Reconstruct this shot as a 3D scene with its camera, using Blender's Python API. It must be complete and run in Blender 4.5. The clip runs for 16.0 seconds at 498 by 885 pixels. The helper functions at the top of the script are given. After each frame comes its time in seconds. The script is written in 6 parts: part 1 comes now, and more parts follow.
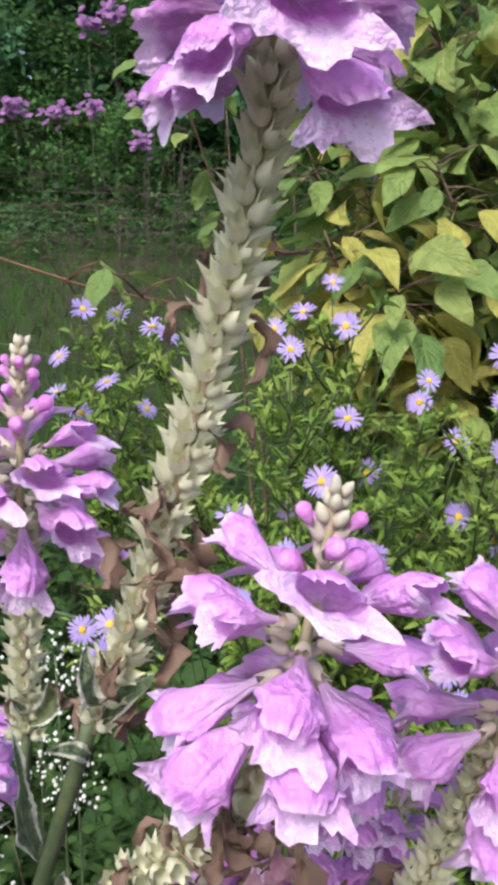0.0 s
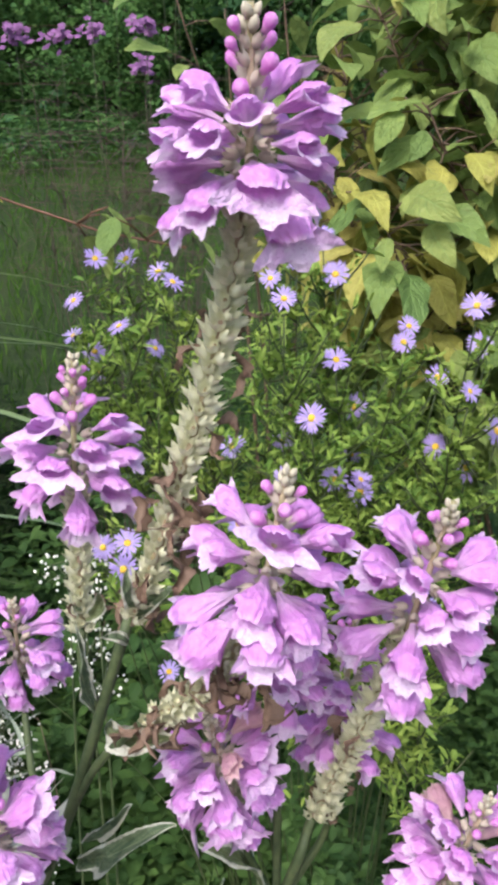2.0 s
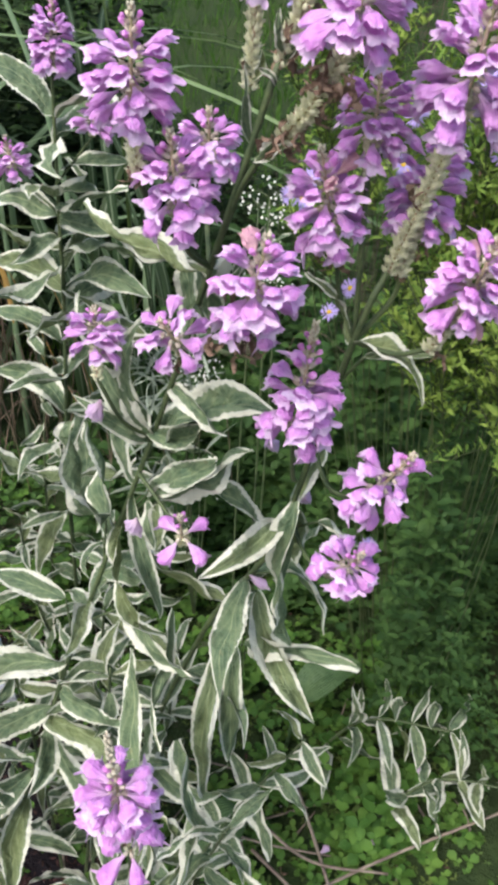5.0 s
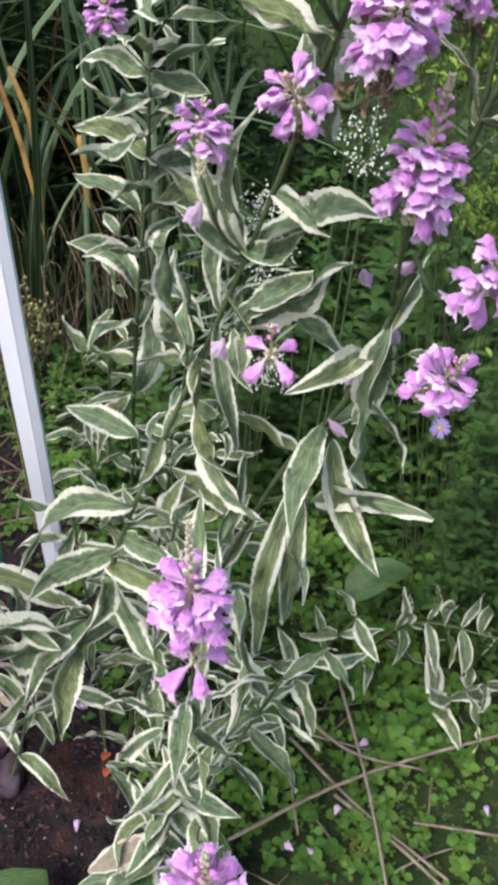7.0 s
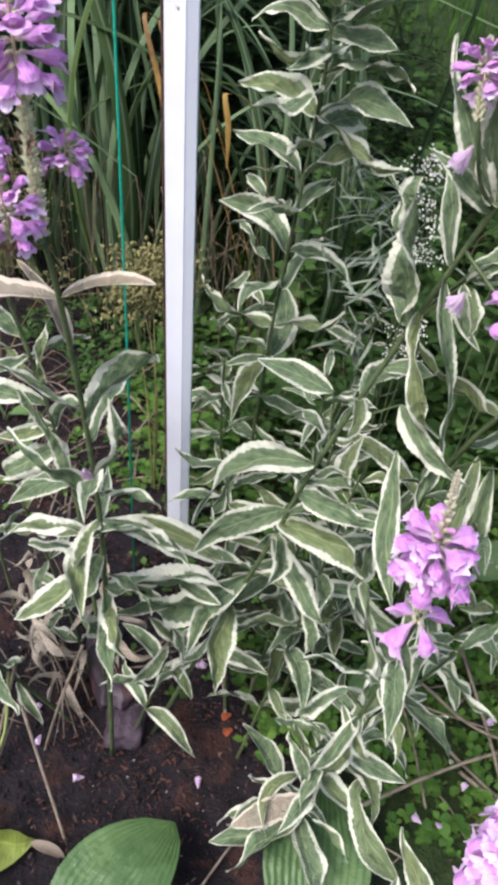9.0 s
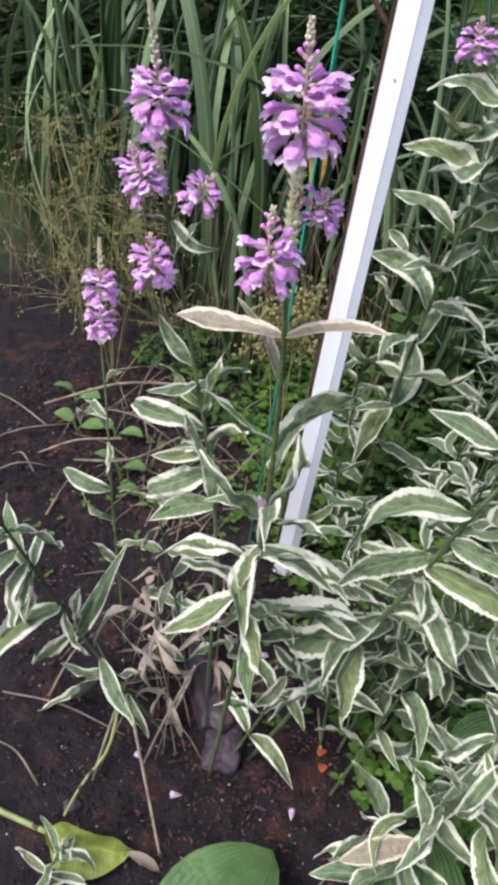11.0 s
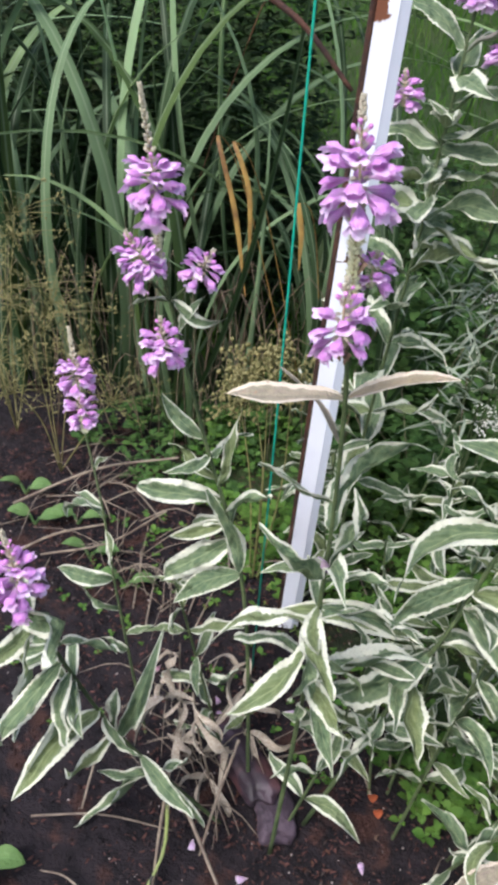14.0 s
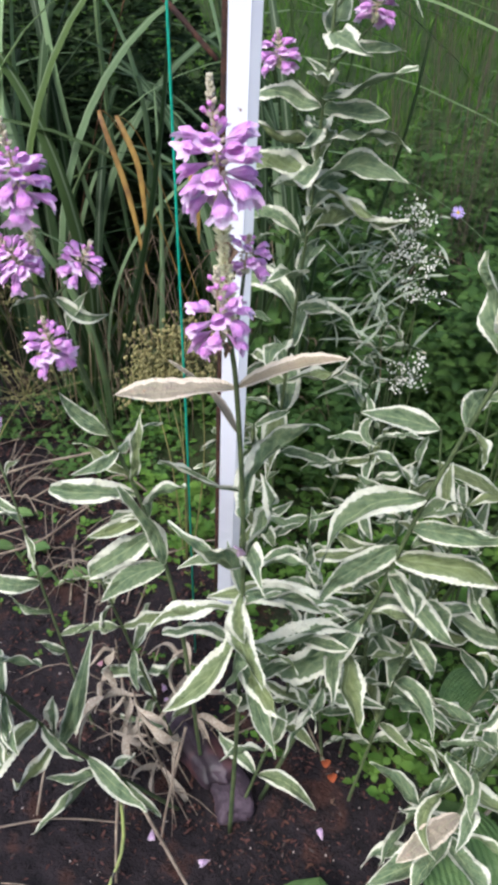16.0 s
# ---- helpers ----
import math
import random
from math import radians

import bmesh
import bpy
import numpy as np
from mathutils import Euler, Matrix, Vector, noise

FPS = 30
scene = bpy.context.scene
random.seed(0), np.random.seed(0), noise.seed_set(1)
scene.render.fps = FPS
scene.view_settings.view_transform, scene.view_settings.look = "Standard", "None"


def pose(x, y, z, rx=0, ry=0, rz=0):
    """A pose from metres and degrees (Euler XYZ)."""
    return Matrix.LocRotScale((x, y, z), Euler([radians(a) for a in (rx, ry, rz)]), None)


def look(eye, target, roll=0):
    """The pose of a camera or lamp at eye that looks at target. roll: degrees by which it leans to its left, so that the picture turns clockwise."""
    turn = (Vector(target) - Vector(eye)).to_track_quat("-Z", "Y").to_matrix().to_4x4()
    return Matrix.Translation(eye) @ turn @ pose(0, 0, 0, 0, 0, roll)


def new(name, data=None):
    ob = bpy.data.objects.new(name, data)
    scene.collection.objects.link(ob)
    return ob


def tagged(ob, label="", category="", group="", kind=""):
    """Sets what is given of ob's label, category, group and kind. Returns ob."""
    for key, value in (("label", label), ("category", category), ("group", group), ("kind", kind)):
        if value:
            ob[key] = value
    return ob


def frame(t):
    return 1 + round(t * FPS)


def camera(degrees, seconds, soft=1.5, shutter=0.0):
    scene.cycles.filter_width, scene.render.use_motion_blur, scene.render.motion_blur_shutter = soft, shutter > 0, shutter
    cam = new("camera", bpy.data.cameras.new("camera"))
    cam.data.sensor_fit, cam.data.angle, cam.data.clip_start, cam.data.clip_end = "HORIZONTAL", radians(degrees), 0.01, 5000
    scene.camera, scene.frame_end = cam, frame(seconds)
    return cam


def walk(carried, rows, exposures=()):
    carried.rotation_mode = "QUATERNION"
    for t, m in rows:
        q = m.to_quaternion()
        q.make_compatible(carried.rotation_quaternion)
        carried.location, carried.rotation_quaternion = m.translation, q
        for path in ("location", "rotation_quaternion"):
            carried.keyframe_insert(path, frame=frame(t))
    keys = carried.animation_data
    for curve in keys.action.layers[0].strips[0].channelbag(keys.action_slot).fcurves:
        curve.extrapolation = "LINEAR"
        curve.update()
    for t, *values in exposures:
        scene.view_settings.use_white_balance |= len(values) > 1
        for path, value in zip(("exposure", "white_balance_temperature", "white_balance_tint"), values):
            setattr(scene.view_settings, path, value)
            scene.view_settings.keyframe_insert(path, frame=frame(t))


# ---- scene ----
cam = camera(34.8, 16.0, soft=4.2)
PATH = [
    (0, (0.047, 0.037, 1.105), (-0.005, 1.978, 0.624), -0.0),
    (0.5, (0.049, 0.031, 1.12), (-0.009, 1.978, 0.666), 0.4),
    (1, (0.05, 0.019, 1.139), (0.018, 1.97, 0.698), 1.1),
    (1.5, (0.05, 0.008, 1.144), (0.003, 1.951, 0.674), 1.3),
    (2, (0.054, -0.02, 1.139), (-0.012, 1.857, 0.452), -0.5),
    (2.5, (0.059, -0.048, 1.127), (-0.067, 1.792, 0.352), -0.2),
    (3, (0.058, -0.059, 1.119), (-0.131, 1.767, 0.326), -0.5),
    (3.5, (0.068, -0.08, 1.107), (-0.181, 1.671, 0.174), -0.5),
    (4, (0.085, -0.117, 1.096), (-0.256, 1.575, 0.086), 0.5),
    (4.5, (0.105, -0.145, 1.085), (-0.318, 1.482, 0.002), 0.4),
    (5, (0.121, -0.178, 1.074), (-0.397, 1.39, -0.054), 2.0),
    (5.2, (0.123, -0.191, 1.073), (-0.454, 1.364, -0.045), 1.7),
    (7.3, (0.108, -0.237, 0.979), (-0.463, 1.244, -0.237), 5.1),
    (7.5, (0.101, -0.24, 0.973), (-0.444, 1.245, -0.251), 6.0),
    (8, (0.066, -0.249, 0.957), (-0.468, 1.217, -0.295), 6.2),
    (8.5, (0.029, -0.276, 0.959), (-0.567, 1.169, -0.288), 6.0),
    (9, (0.0, -0.296, 0.959), (-0.655, 1.125, -0.287), 6.1),
    (9.5, (-0.023, -0.324, 0.961), (-0.762, 1.08, -0.256), 7.8),
    (10, (-0.051, -0.345, 0.962), (-0.848, 1.025, -0.259), 9.0),
    (10.2, (-0.059, -0.352, 0.963), (-0.868, 1.024, -0.243), 9.4),
    (12.3, (-0.169, -0.426, 0.972), (-0.838, 1.048, -0.202), 10.9),
    (12.5, (-0.191, -0.431, 0.965), (-0.852, 1.048, -0.208), 11.0),
    (13, (-0.212, -0.434, 0.952), (-0.817, 1.069, -0.22), 9.4),
    (13.5, (-0.216, -0.434, 0.964), (-0.842, 1.101, -0.155), 6.0),
    (14, (-0.212, -0.434, 0.967), (-0.769, 1.171, -0.088), 4.7),
    (14.5, (-0.196, -0.432, 0.972), (-0.741, 1.185, -0.071), 2.6),
    (15, (-0.19, -0.416, 0.975), (-0.702, 1.202, -0.084), 1.7),
    (15.5, (-0.189, -0.407, 0.981), (-0.652, 1.205, -0.109), 1.8),
    (16, (-0.189, -0.398, 0.979), (-0.59, 1.204, -0.149), 1.1),
]
walk(cam, [(t, look(eye, target, roll)) for t, eye, target, roll in PATH], [(0.0, 1.27, 6250, 16), (1.5, 1.31, 6300, 14), (3.25, 1.21, 6350, 14), (5.0, 1.31, 6350, 13), (8.0, 1.32, 6300, 14), (12.5, 1.36, 6220, 13), (16.0, 1.36, 6150, 12)])

# ---- world, sun and exposure ----
world = bpy.data.worlds.new("sky")
scene.world = world
world.use_nodes = True
wn, wl = world.node_tree.nodes, world.node_tree.links
sky = wn.new("ShaderNodeTexSky")
sky.sky_type = "NISHITA"
sky.sun_disc = False
sky.sun_elevation, sky.sun_rotation = radians(52), radians(200)
sky.air_density, sky.dust_density = 1.0, 4.0
wl.new(sky.outputs[0], wn["Background"].inputs[0])
wn["Background"].inputs[1].default_value = 0.118
sun = new("sun", bpy.data.lights.new("sun", "SUN"))
sun.data.energy, sun.data.angle, sun.data.color = 1.42, radians(25), (0.97, 0.965, 1.0)
sun.matrix_world = look((-0.6, -1.4, 3.0), (0, 0.3, 0.4))


# ---- materials ----
class Nodes:
    """A material's node tree, with short words for its nodes."""

    def __init__(self, name):
        self.mat = bpy.data.materials.new(name)
        self.mat.use_nodes = True
        self.tree = self.mat.node_tree
        self.bsdf = self.tree.nodes["Principled BSDF"]
        self.out = self.tree.nodes["Material Output"]

    def node(self, kind, **given):
        n = self.tree.nodes.new(kind)
        for key, value in given.items():
            n.inputs[key.replace("_", " ")].default_value = value
        return n

    def link(self, a, b):
        self.tree.links.new(a, b)

    def coords(self, output="Object"):
        return self.node("ShaderNodeTexCoord").outputs[output]

    def noise(self, scale, detail=3.0, rough=0.55, vector=None):
        n = self.node("ShaderNodeTexNoise", Scale=scale, Detail=detail, Roughness=rough)
        self.link(vector if vector is not None else self.coords(), n.inputs["Vector"])
        return n.outputs["Fac"]

    def maths(self, op, a, b=0.0, clamp=False):
        n = self.tree.nodes.new("ShaderNodeMath")
        n.operation, n.use_clamp = op, clamp
        for i, v in enumerate((a, b)):
            if isinstance(v, (int, float)):
                n.inputs[i].default_value = v
            else:
                self.link(v, n.inputs[i])
        return n.outputs[0]

    def step(self, value, low, high):
        n = self.node("ShaderNodeMapRange", From_Min=low, From_Max=high)
        n.interpolation_type = "SMOOTHSTEP"
        self.link(value, n.inputs["Value"])
        return n.outputs[0]

    def mix(self, fac, a, b):
        n = self.tree.nodes.new("ShaderNodeMix")
        n.data_type = "RGBA"
        for i, v in ((0, fac), (6, a), (7, b)):
            if isinstance(v, (int, float)):
                n.inputs[i].default_value = v
            elif isinstance(v, tuple):
                n.inputs[i].default_value = (*v, 1.0)
            else:
                self.link(v, n.inputs[i])
        return n.outputs[2]

    def random(self):
        return self.node("ShaderNodeObjectInfo").outputs["Random"]

    def island(self):
        return self.node("ShaderNodeNewGeometry").outputs["Random Per Island"]

    def uv(self):
        n = self.node("ShaderNodeSeparateXYZ")
        self.link(self.coords("UV"), n.inputs[0])
        return n.outputs[0], n.outputs[1]

    def bump(self, height, strength=0.3, distance=0.001):
        n = self.node("ShaderNodeBump", Strength=strength, Distance=distance)
        self.link(height, n.inputs["Height"])
        self.link(n.outputs[0], self.bsdf.inputs["Normal"])

    def finish(self, color, rough=0.6, sheer=0.0, spec=0.35):
        if isinstance(color, tuple):
            self.bsdf.inputs["Base Color"].default_value = (*color, 1.0)
        else:
            self.link(color, self.bsdf.inputs["Base Color"])
        self.bsdf.inputs["Roughness"].default_value = rough
        self.bsdf.inputs["Specular IOR Level"].default_value = spec
        if sheer:
            t = self.node("ShaderNodeBsdfTranslucent")
            if isinstance(color, tuple):
                t.inputs[0].default_value = (*color, 1.0)
            else:
                self.link(color, t.inputs[0])
            m = self.node("ShaderNodeMixShader", Fac=sheer)
            self.link(self.bsdf.outputs[0], m.inputs[1])
            self.link(t.outputs[0], m.inputs[2])
            self.link(m.outputs[0], self.out.inputs["Surface"])
        return self.mat


def variegated_leaf(name, green, deep, cream, faded=0.0):
    """Green heart, cream margin with an uneven border, fine cross veins."""
    n = Nodes(name)
    u, v = n.uv()
    edge = n.maths("MULTIPLY", n.maths("ABSOLUTE", n.maths("SUBTRACT", u, 0.5)), 2.0)
    uneven = n.noise(3.4, 2.0, 0.5)
    rnd = n.random()
    ragged = n.noise(16.0, 2.0, 0.6)
    e = n.maths("ADD", edge, n.maths("MULTIPLY", n.maths("SUBTRACT", uneven, 0.5), 0.62))
    e = n.maths("ADD", e, n.maths("MULTIPLY", n.maths("SUBTRACT", ragged, 0.5), 0.35))
    e = n.maths("ADD", e, n.maths("MULTIPLY", n.maths("SUBTRACT", rnd, 0.5), 0.30))
    e = n.maths("ADD", e, n.maths("MULTIPLY", n.step(v, 0.8, 1.0), 0.25))
    margin = n.step(e, 0.67, 0.715)
    tone = n.mix(n.step(n.noise(9.0, 4.0), 0.35, 0.7), green, deep)
    other = n.maths("FRACT", n.maths("MULTIPLY", rnd, 7.31))
    tone = n.mix(n.maths("MULTIPLY", n.step(other, 0.45, 1.0), 0.5), tone, tuple(a * b for a, b in zip(green, (1.35, 1.05, 0.62))))
    pale = n.maths("MULTIPLY", n.step(e, 0.3, 0.72), 0.5)
    tone = n.mix(pale, tone, tuple(0.5 * a + 0.5 * b for a, b in zip(green, (0.30, 0.36, 0.22))))
    run = n.maths("ADD", n.maths("SUBTRACT", n.maths("MULTIPLY", v, 40.0), n.maths("MULTIPLY", edge, 17.0)), n.maths("MULTIPLY", n.noise(5.0), 5.0))
    tone = n.mix(n.maths("MULTIPLY", n.step(n.maths("SINE", run), 0.2, 1.0), 0.28), tone, (0.26, 0.31, 0.17))
    rib = n.maths("SUBTRACT", 1.0, n.step(edge, 0.02, 0.07))
    tone = n.mix(n.maths("MULTIPLY", rib, 0.45), tone, (0.34, 0.40, 0.22))
    col = n.mix(margin, tone, cream)
    spots = n.step(n.noise(14.0, 2.0), 0.68, 0.74)
    col = n.mix(n.maths("MULTIPLY", spots, 0.55 * (0.3 + faded)), col, (0.28, 0.17, 0.08))
    if faded:
        col = n.mix(n.maths("MULTIPLY", n.noise(3.0), faded), col, (0.42, 0.30, 0.26))
    n.bump(n.maths("ADD", n.noise(12.0, 4.0), n.maths("MULTIPLY", n.noise(50.0), 0.3)), 0.5, 0.03)
    return n.finish(col, 0.55, 0.2, 0.25)


def plain_leaf(name, a, b, c, sheer=0.25, scale=8.0, island=False, rough=0.5, spec=0.18):
    """A leaf of mixed tones with a paler rib."""
    n = Nodes(name)
    u, v = n.uv()
    edge = n.maths("MULTIPLY", n.maths("ABSOLUTE", n.maths("SUBTRACT", u, 0.5)), 2.0)
    rnd = n.island() if island else n.random()
    col = n.mix(rnd, a, b)
    col = n.mix(n.maths("MULTIPLY", n.step(n.noise(scale, 3.0), 0.45, 0.75), 0.7), col, c)
    rib = n.maths("SUBTRACT", 1.0, n.step(edge, 0.02, 0.1))
    col = n.mix(n.maths("MULTIPLY", rib, 0.3), col, tuple(min(1, 1.6 * x + 0.03) for x in a))
    wave = n.node("ShaderNodeTexWave", Scale=7.0, Distortion=1.5)
    n.link(n.coords("UV"), wave.inputs["Vector"])
    wave.bands_direction = "Y"
    n.bump(n.maths("ADD", n.maths("MULTIPLY", wave.outputs["Fac"], 0.10), n.noise(10.0, 4.0)), 0.35, 0.012)
    return n.finish(col, rough, sheer, spec)


def tissue(name, a, b, scale, sheer=0.0, rough=0.6, bump=0.2, distance=0.0006, spec=0.3):
    """Two tones in patches at two scales."""
    n = Nodes(name)
    big, fine = n.noise(scale, 3.0), n.noise(scale * 6.0, 3.0)
    col = n.mix(n.step(n.maths("ADD", n.maths("MULTIPLY", big, 0.65), n.maths("MULTIPLY", fine, 0.35)), 0.36, 0.62), a, b)
    n.bump(fine, bump, distance)
    return n.finish(col, rough, sheer, spec)


def petal(name, base, body, lip, deep, sheer=0.38):
    """A tube from pale foot to strong body, with a pale spotted lip below."""
    n = Nodes(name)
    u, v = n.uv()
    rnd = n.random()
    col = n.mix(n.step(v, 0.05, 0.55), base, body)
    veins = n.node("ShaderNodeTexWave", Scale=6.0, Distortion=2.0, Detail=2.0)
    n.link(n.coords("UV"), veins.inputs["Vector"])
    col = n.mix(n.maths("MULTIPLY", veins.outputs["Fac"], 0.07), col, deep)
    col = n.mix(n.maths("MULTIPLY", n.step(n.noise(2.4, 3.0), 0.42, 0.68), 0.42), col, deep)
    col = n.mix(n.maths("MULTIPLY", n.step(n.noise(4.0, 4.0, 0.6), 0.46, 0.64), 0.38), col, base)
    low = n.maths("SUBTRACT", 1.0, n.step(n.maths("ABSOLUTE", n.maths("SUBTRACT", u, 0.75)), 0.08, 0.3))
    blotch = n.step(n.noise(4.0, 3.0), 0.42, 0.58)
    high = n.maths("SUBTRACT", 1.0, n.step(n.maths("ABSOLUTE", n.maths("SUBTRACT", u, 0.25)), 0.08, 0.24))
    col = n.mix(n.maths("MULTIPLY", n.maths("MULTIPLY", n.step(v, 0.62, 0.95), high), 0.55), col, deep)
    tip = n.maths("MULTIPLY", n.step(v, 0.62, 0.78), n.maths("MULTIPLY", low, n.maths("ADD", n.maths("MULTIPLY", blotch, 0.45), 0.55)))
    col = n.mix(tip, col, lip)
    dots = n.step(n.noise(26.0, 2.0), 0.62, 0.68)
    rim = n.maths("MULTIPLY", n.step(v, 0.90, 0.985), 0.55)
    col = n.mix(rim, col, lip)
    col = n.mix(n.maths("MULTIPLY", n.maths("MULTIPLY", dots, low), n.maths("MULTIPLY", n.step(v, 0.6, 0.75), 0.5)), col, tuple(0.7 * x for x in deep))
    other = n.maths("FRACT", n.maths("MULTIPLY", rnd, 9.7))
    col = n.mix(n.maths("MULTIPLY", rnd, 0.10), col, lip)
    col = n.mix(n.maths("MULTIPLY", other, 0.3), col, tuple(a * b for a, b in zip(deep, (1.05, 0.9, 0.92))))
    n.bump(n.maths("ADD", n.noise(6.0, 3.0), n.maths("MULTIPLY", veins.outputs["Fac"], 0.04)), 0.3, 0.022)
    return n.finish(col, 0.4, sheer, 0.35)


LEAF = variegated_leaf("variegated_leaf", (0.138, 0.195, 0.098), (0.070, 0.120, 0.064), (0.64, 0.65, 0.52))
LEAF_FADED = variegated_leaf("faded_variegated_leaf", (0.20, 0.21, 0.13), (0.13, 0.14, 0.10), (0.72, 0.68, 0.52), 0.75)
STEM = tissue("green_stem", (0.035, 0.055, 0.022), (0.075, 0.10, 0.04), 60.0)
AXIS = tissue("spike_axis", (0.28, 0.26, 0.13), (0.40, 0.30, 0.22), 90.0)
CALYX = tissue("faded_calyx", (0.44, 0.46, 0.25), (0.84, 0.83, 0.64), 190.0, 0.25)
TIP = tissue("tip_bud", (0.38, 0.36, 0.24), (0.60, 0.55, 0.43), 240.0, 0.2)
CALYX_FRESH = tissue("fresh_calyx", (0.56, 0.42, 0.40), (0.50, 0.49, 0.34), 110.0, 0.2)
WITHER = tissue("withered_petal", (0.10, 0.062, 0.042), (0.25, 0.17, 0.115), 140.0, 0.2)
PETAL = petal("pink_petal", (0.69, 0.50, 0.69), (0.645, 0.318, 0.68), (0.75, 0.63, 0.77), (0.56, 0.19, 0.58), 0.3)
PETAL_OLD = petal("fading_petal", (0.66, 0.48, 0.44), (0.62, 0.36, 0.44), (0.75, 0.56, 0.52), (0.48, 0.26, 0.32))
BUD = petal("bud_petal", (0.78, 0.58, 0.70), (0.74, 0.28, 0.72), (0.84, 0.50, 0.80), (0.60, 0.17, 0.58))
ASTER_RAY = petal("aster_ray", (0.60, 0.52, 0.82), (0.48, 0.37, 0.74), (0.70, 0.62, 0.86), (0.38, 0.28, 0.62))
ASTER_DISC = tissue("aster_disc", (0.62, 0.36, 0.03), (0.75, 0.52, 0.06), 500.0, 0, 0.7, 0.6, 0.001)
ASTER_LEAF = plain_leaf("aster_leaf", (0.10, 0.20, 0.034), (0.26, 0.37, 0.068), (0.32, 0.40, 0.08), 0.3, 9.0, True)
ASTER_STEM = tissue("aster_stem", (0.032, 0.055, 0.016), (0.065, 0.08, 0.03), 50.0)
BARK = tissue("twig_bark", (0.09, 0.06, 0.04), (0.15, 0.10, 0.065), 60.0, 0, 0.8)
RED_TWIG = tissue("red_twig", (0.10, 0.045, 0.03), (0.15, 0.075, 0.042), 60.0)
VERBENA = tissue("purple_floret", (0.15, 0.06, 0.16), (0.30, 0.14, 0.30), 80.0, 0.25)


def grass_blade():
    """A long blade with a pale rib and fine stripes; some fresh, some grey-green, some dull."""
    n = Nodes("grass_blade")
    u, v = n.uv()
    rnd = n.random()
    col = n.mix(n.step(rnd, 0.33, 0.95), (0.022, 0.046, 0.016), (0.24, 0.35, 0.18))
    other = n.maths("FRACT", n.maths("MULTIPLY", rnd, 5.7))
    col = n.mix(n.maths("MULTIPLY", n.step(other, 0.6, 0.9), 0.5), col, (0.10, 0.15, 0.035))
    edge = n.maths("ABSOLUTE", n.maths("SUBTRACT", u, 0.5))
    col = n.mix(n.maths("MULTIPLY", n.maths("SUBTRACT", 1.0, n.step(edge, 0.03, 0.12)), 0.35), col, (0.30, 0.36, 0.24))
    col = n.mix(n.maths("MULTIPLY", n.step(n.noise(6.0, 4.0), 0.5, 0.75), 0.4), col, (0.05, 0.07, 0.025))
    n.bump(n.noise(40.0, 3.0), 0.2, 0.002)
    return n.finish(col, 0.5, 0.25, 0.2)


BLADE = grass_blade()
TURF = plain_leaf("lawn_blade", (0.028, 0.076, 0.011), (0.062, 0.14, 0.018), (0.07, 0.125, 0.022), 0.2, 3.0, True, 0.7, 0.05)
BLADE_DRY = tissue("ochre_blade", (0.36, 0.23, 0.06), (0.14, 0.07, 0.03), 9.0, 0.25)
CLOVER = plain_leaf("ground_cover_leaf", (0.046, 0.118, 0.02), (0.10, 0.20, 0.033), (0.15, 0.25, 0.046), 0.25, 12.0, True)
MOSS = plain_leaf("moss_leaf", (0.055, 0.10, 0.022), (0.10, 0.15, 0.03), (0.15, 0.17, 0.04), 0.2, 12.0, True)
def ribbed_leaf(name, a, b, pale):
    """Broad leaf with curved ribs from foot to tip and pale veins between."""
    n = Nodes(name)
    u, v = n.uv()
    wave = n.node("ShaderNodeTexWave", Scale=4.6, Distortion=1.8, Detail=2.0)
    n.link(n.coords("UV"), wave.inputs["Vector"])
    col = n.mix(n.step(n.noise(4.0, 4.0), 0.35, 0.7), a, b)
    col = n.mix(n.maths("MULTIPLY", n.step(wave.outputs["Fac"], 0.6, 1.0), 0.10), col, pale)
    n.bump(n.maths("ADD", n.maths("MULTIPLY", wave.outputs["Fac"], 0.22), n.maths("MULTIPLY", n.noise(7.0, 4.0), 1.6)), 0.35, 0.02)
    return n.finish(col, 0.45, 0.15, 0.4)


HOSTA = ribbed_leaf("hosta_leaf", (0.052, 0.108, 0.034), (0.085, 0.150, 0.048), (0.14, 0.21, 0.08))
FRESH = plain_leaf("broad_green_leaf", (0.085, 0.16, 0.05), (0.11, 0.19, 0.06), (0.14, 0.22, 0.08), 0.2, 5.0)
YELLOWED = plain_leaf("yellowed_leaf", (0.24, 0.27, 0.045), (0.17, 0.22, 0.045), (0.16, 0.19, 0.045), 0.2, 5.0)
STRAW = tissue("dry_straw", (0.23, 0.19, 0.14), (0.12, 0.092, 0.07), 40.0)
SEEDS = tissue("seed_head", (0.13, 0.13, 0.045), (0.27, 0.24, 0.10), 60.0, 0.2)
SILVER = tissue("silver_leaf", (0.20, 0.25, 0.18), (0.32, 0.36, 0.27), 30.0, 0.2)
WHITE_FLORET = tissue("white_floret", (0.62, 0.64, 0.55), (0.78, 0.78, 0.72), 90.0, 0.2)
STONE = tissue("garden_stone", (0.022, 0.015, 0.021), (0.066, 0.046, 0.060), 22.0, 0, 0.75, 0.6, 0.004)
RUST = tissue("rusty_iron", (0.025, 0.014, 0.012), (0.07, 0.03, 0.018), 60.0, 0, 0.85, 0.5, 0.002)
CORD = tissue("green_cord", (0.0, 0.22, 0.14), (0.01, 0.30, 0.20), 300.0, 0, 0.6)
RED_LEAF = tissue("red_leaf", (0.45, 0.07, 0.03), (0.36, 0.13, 0.05), 40.0, 0.2)
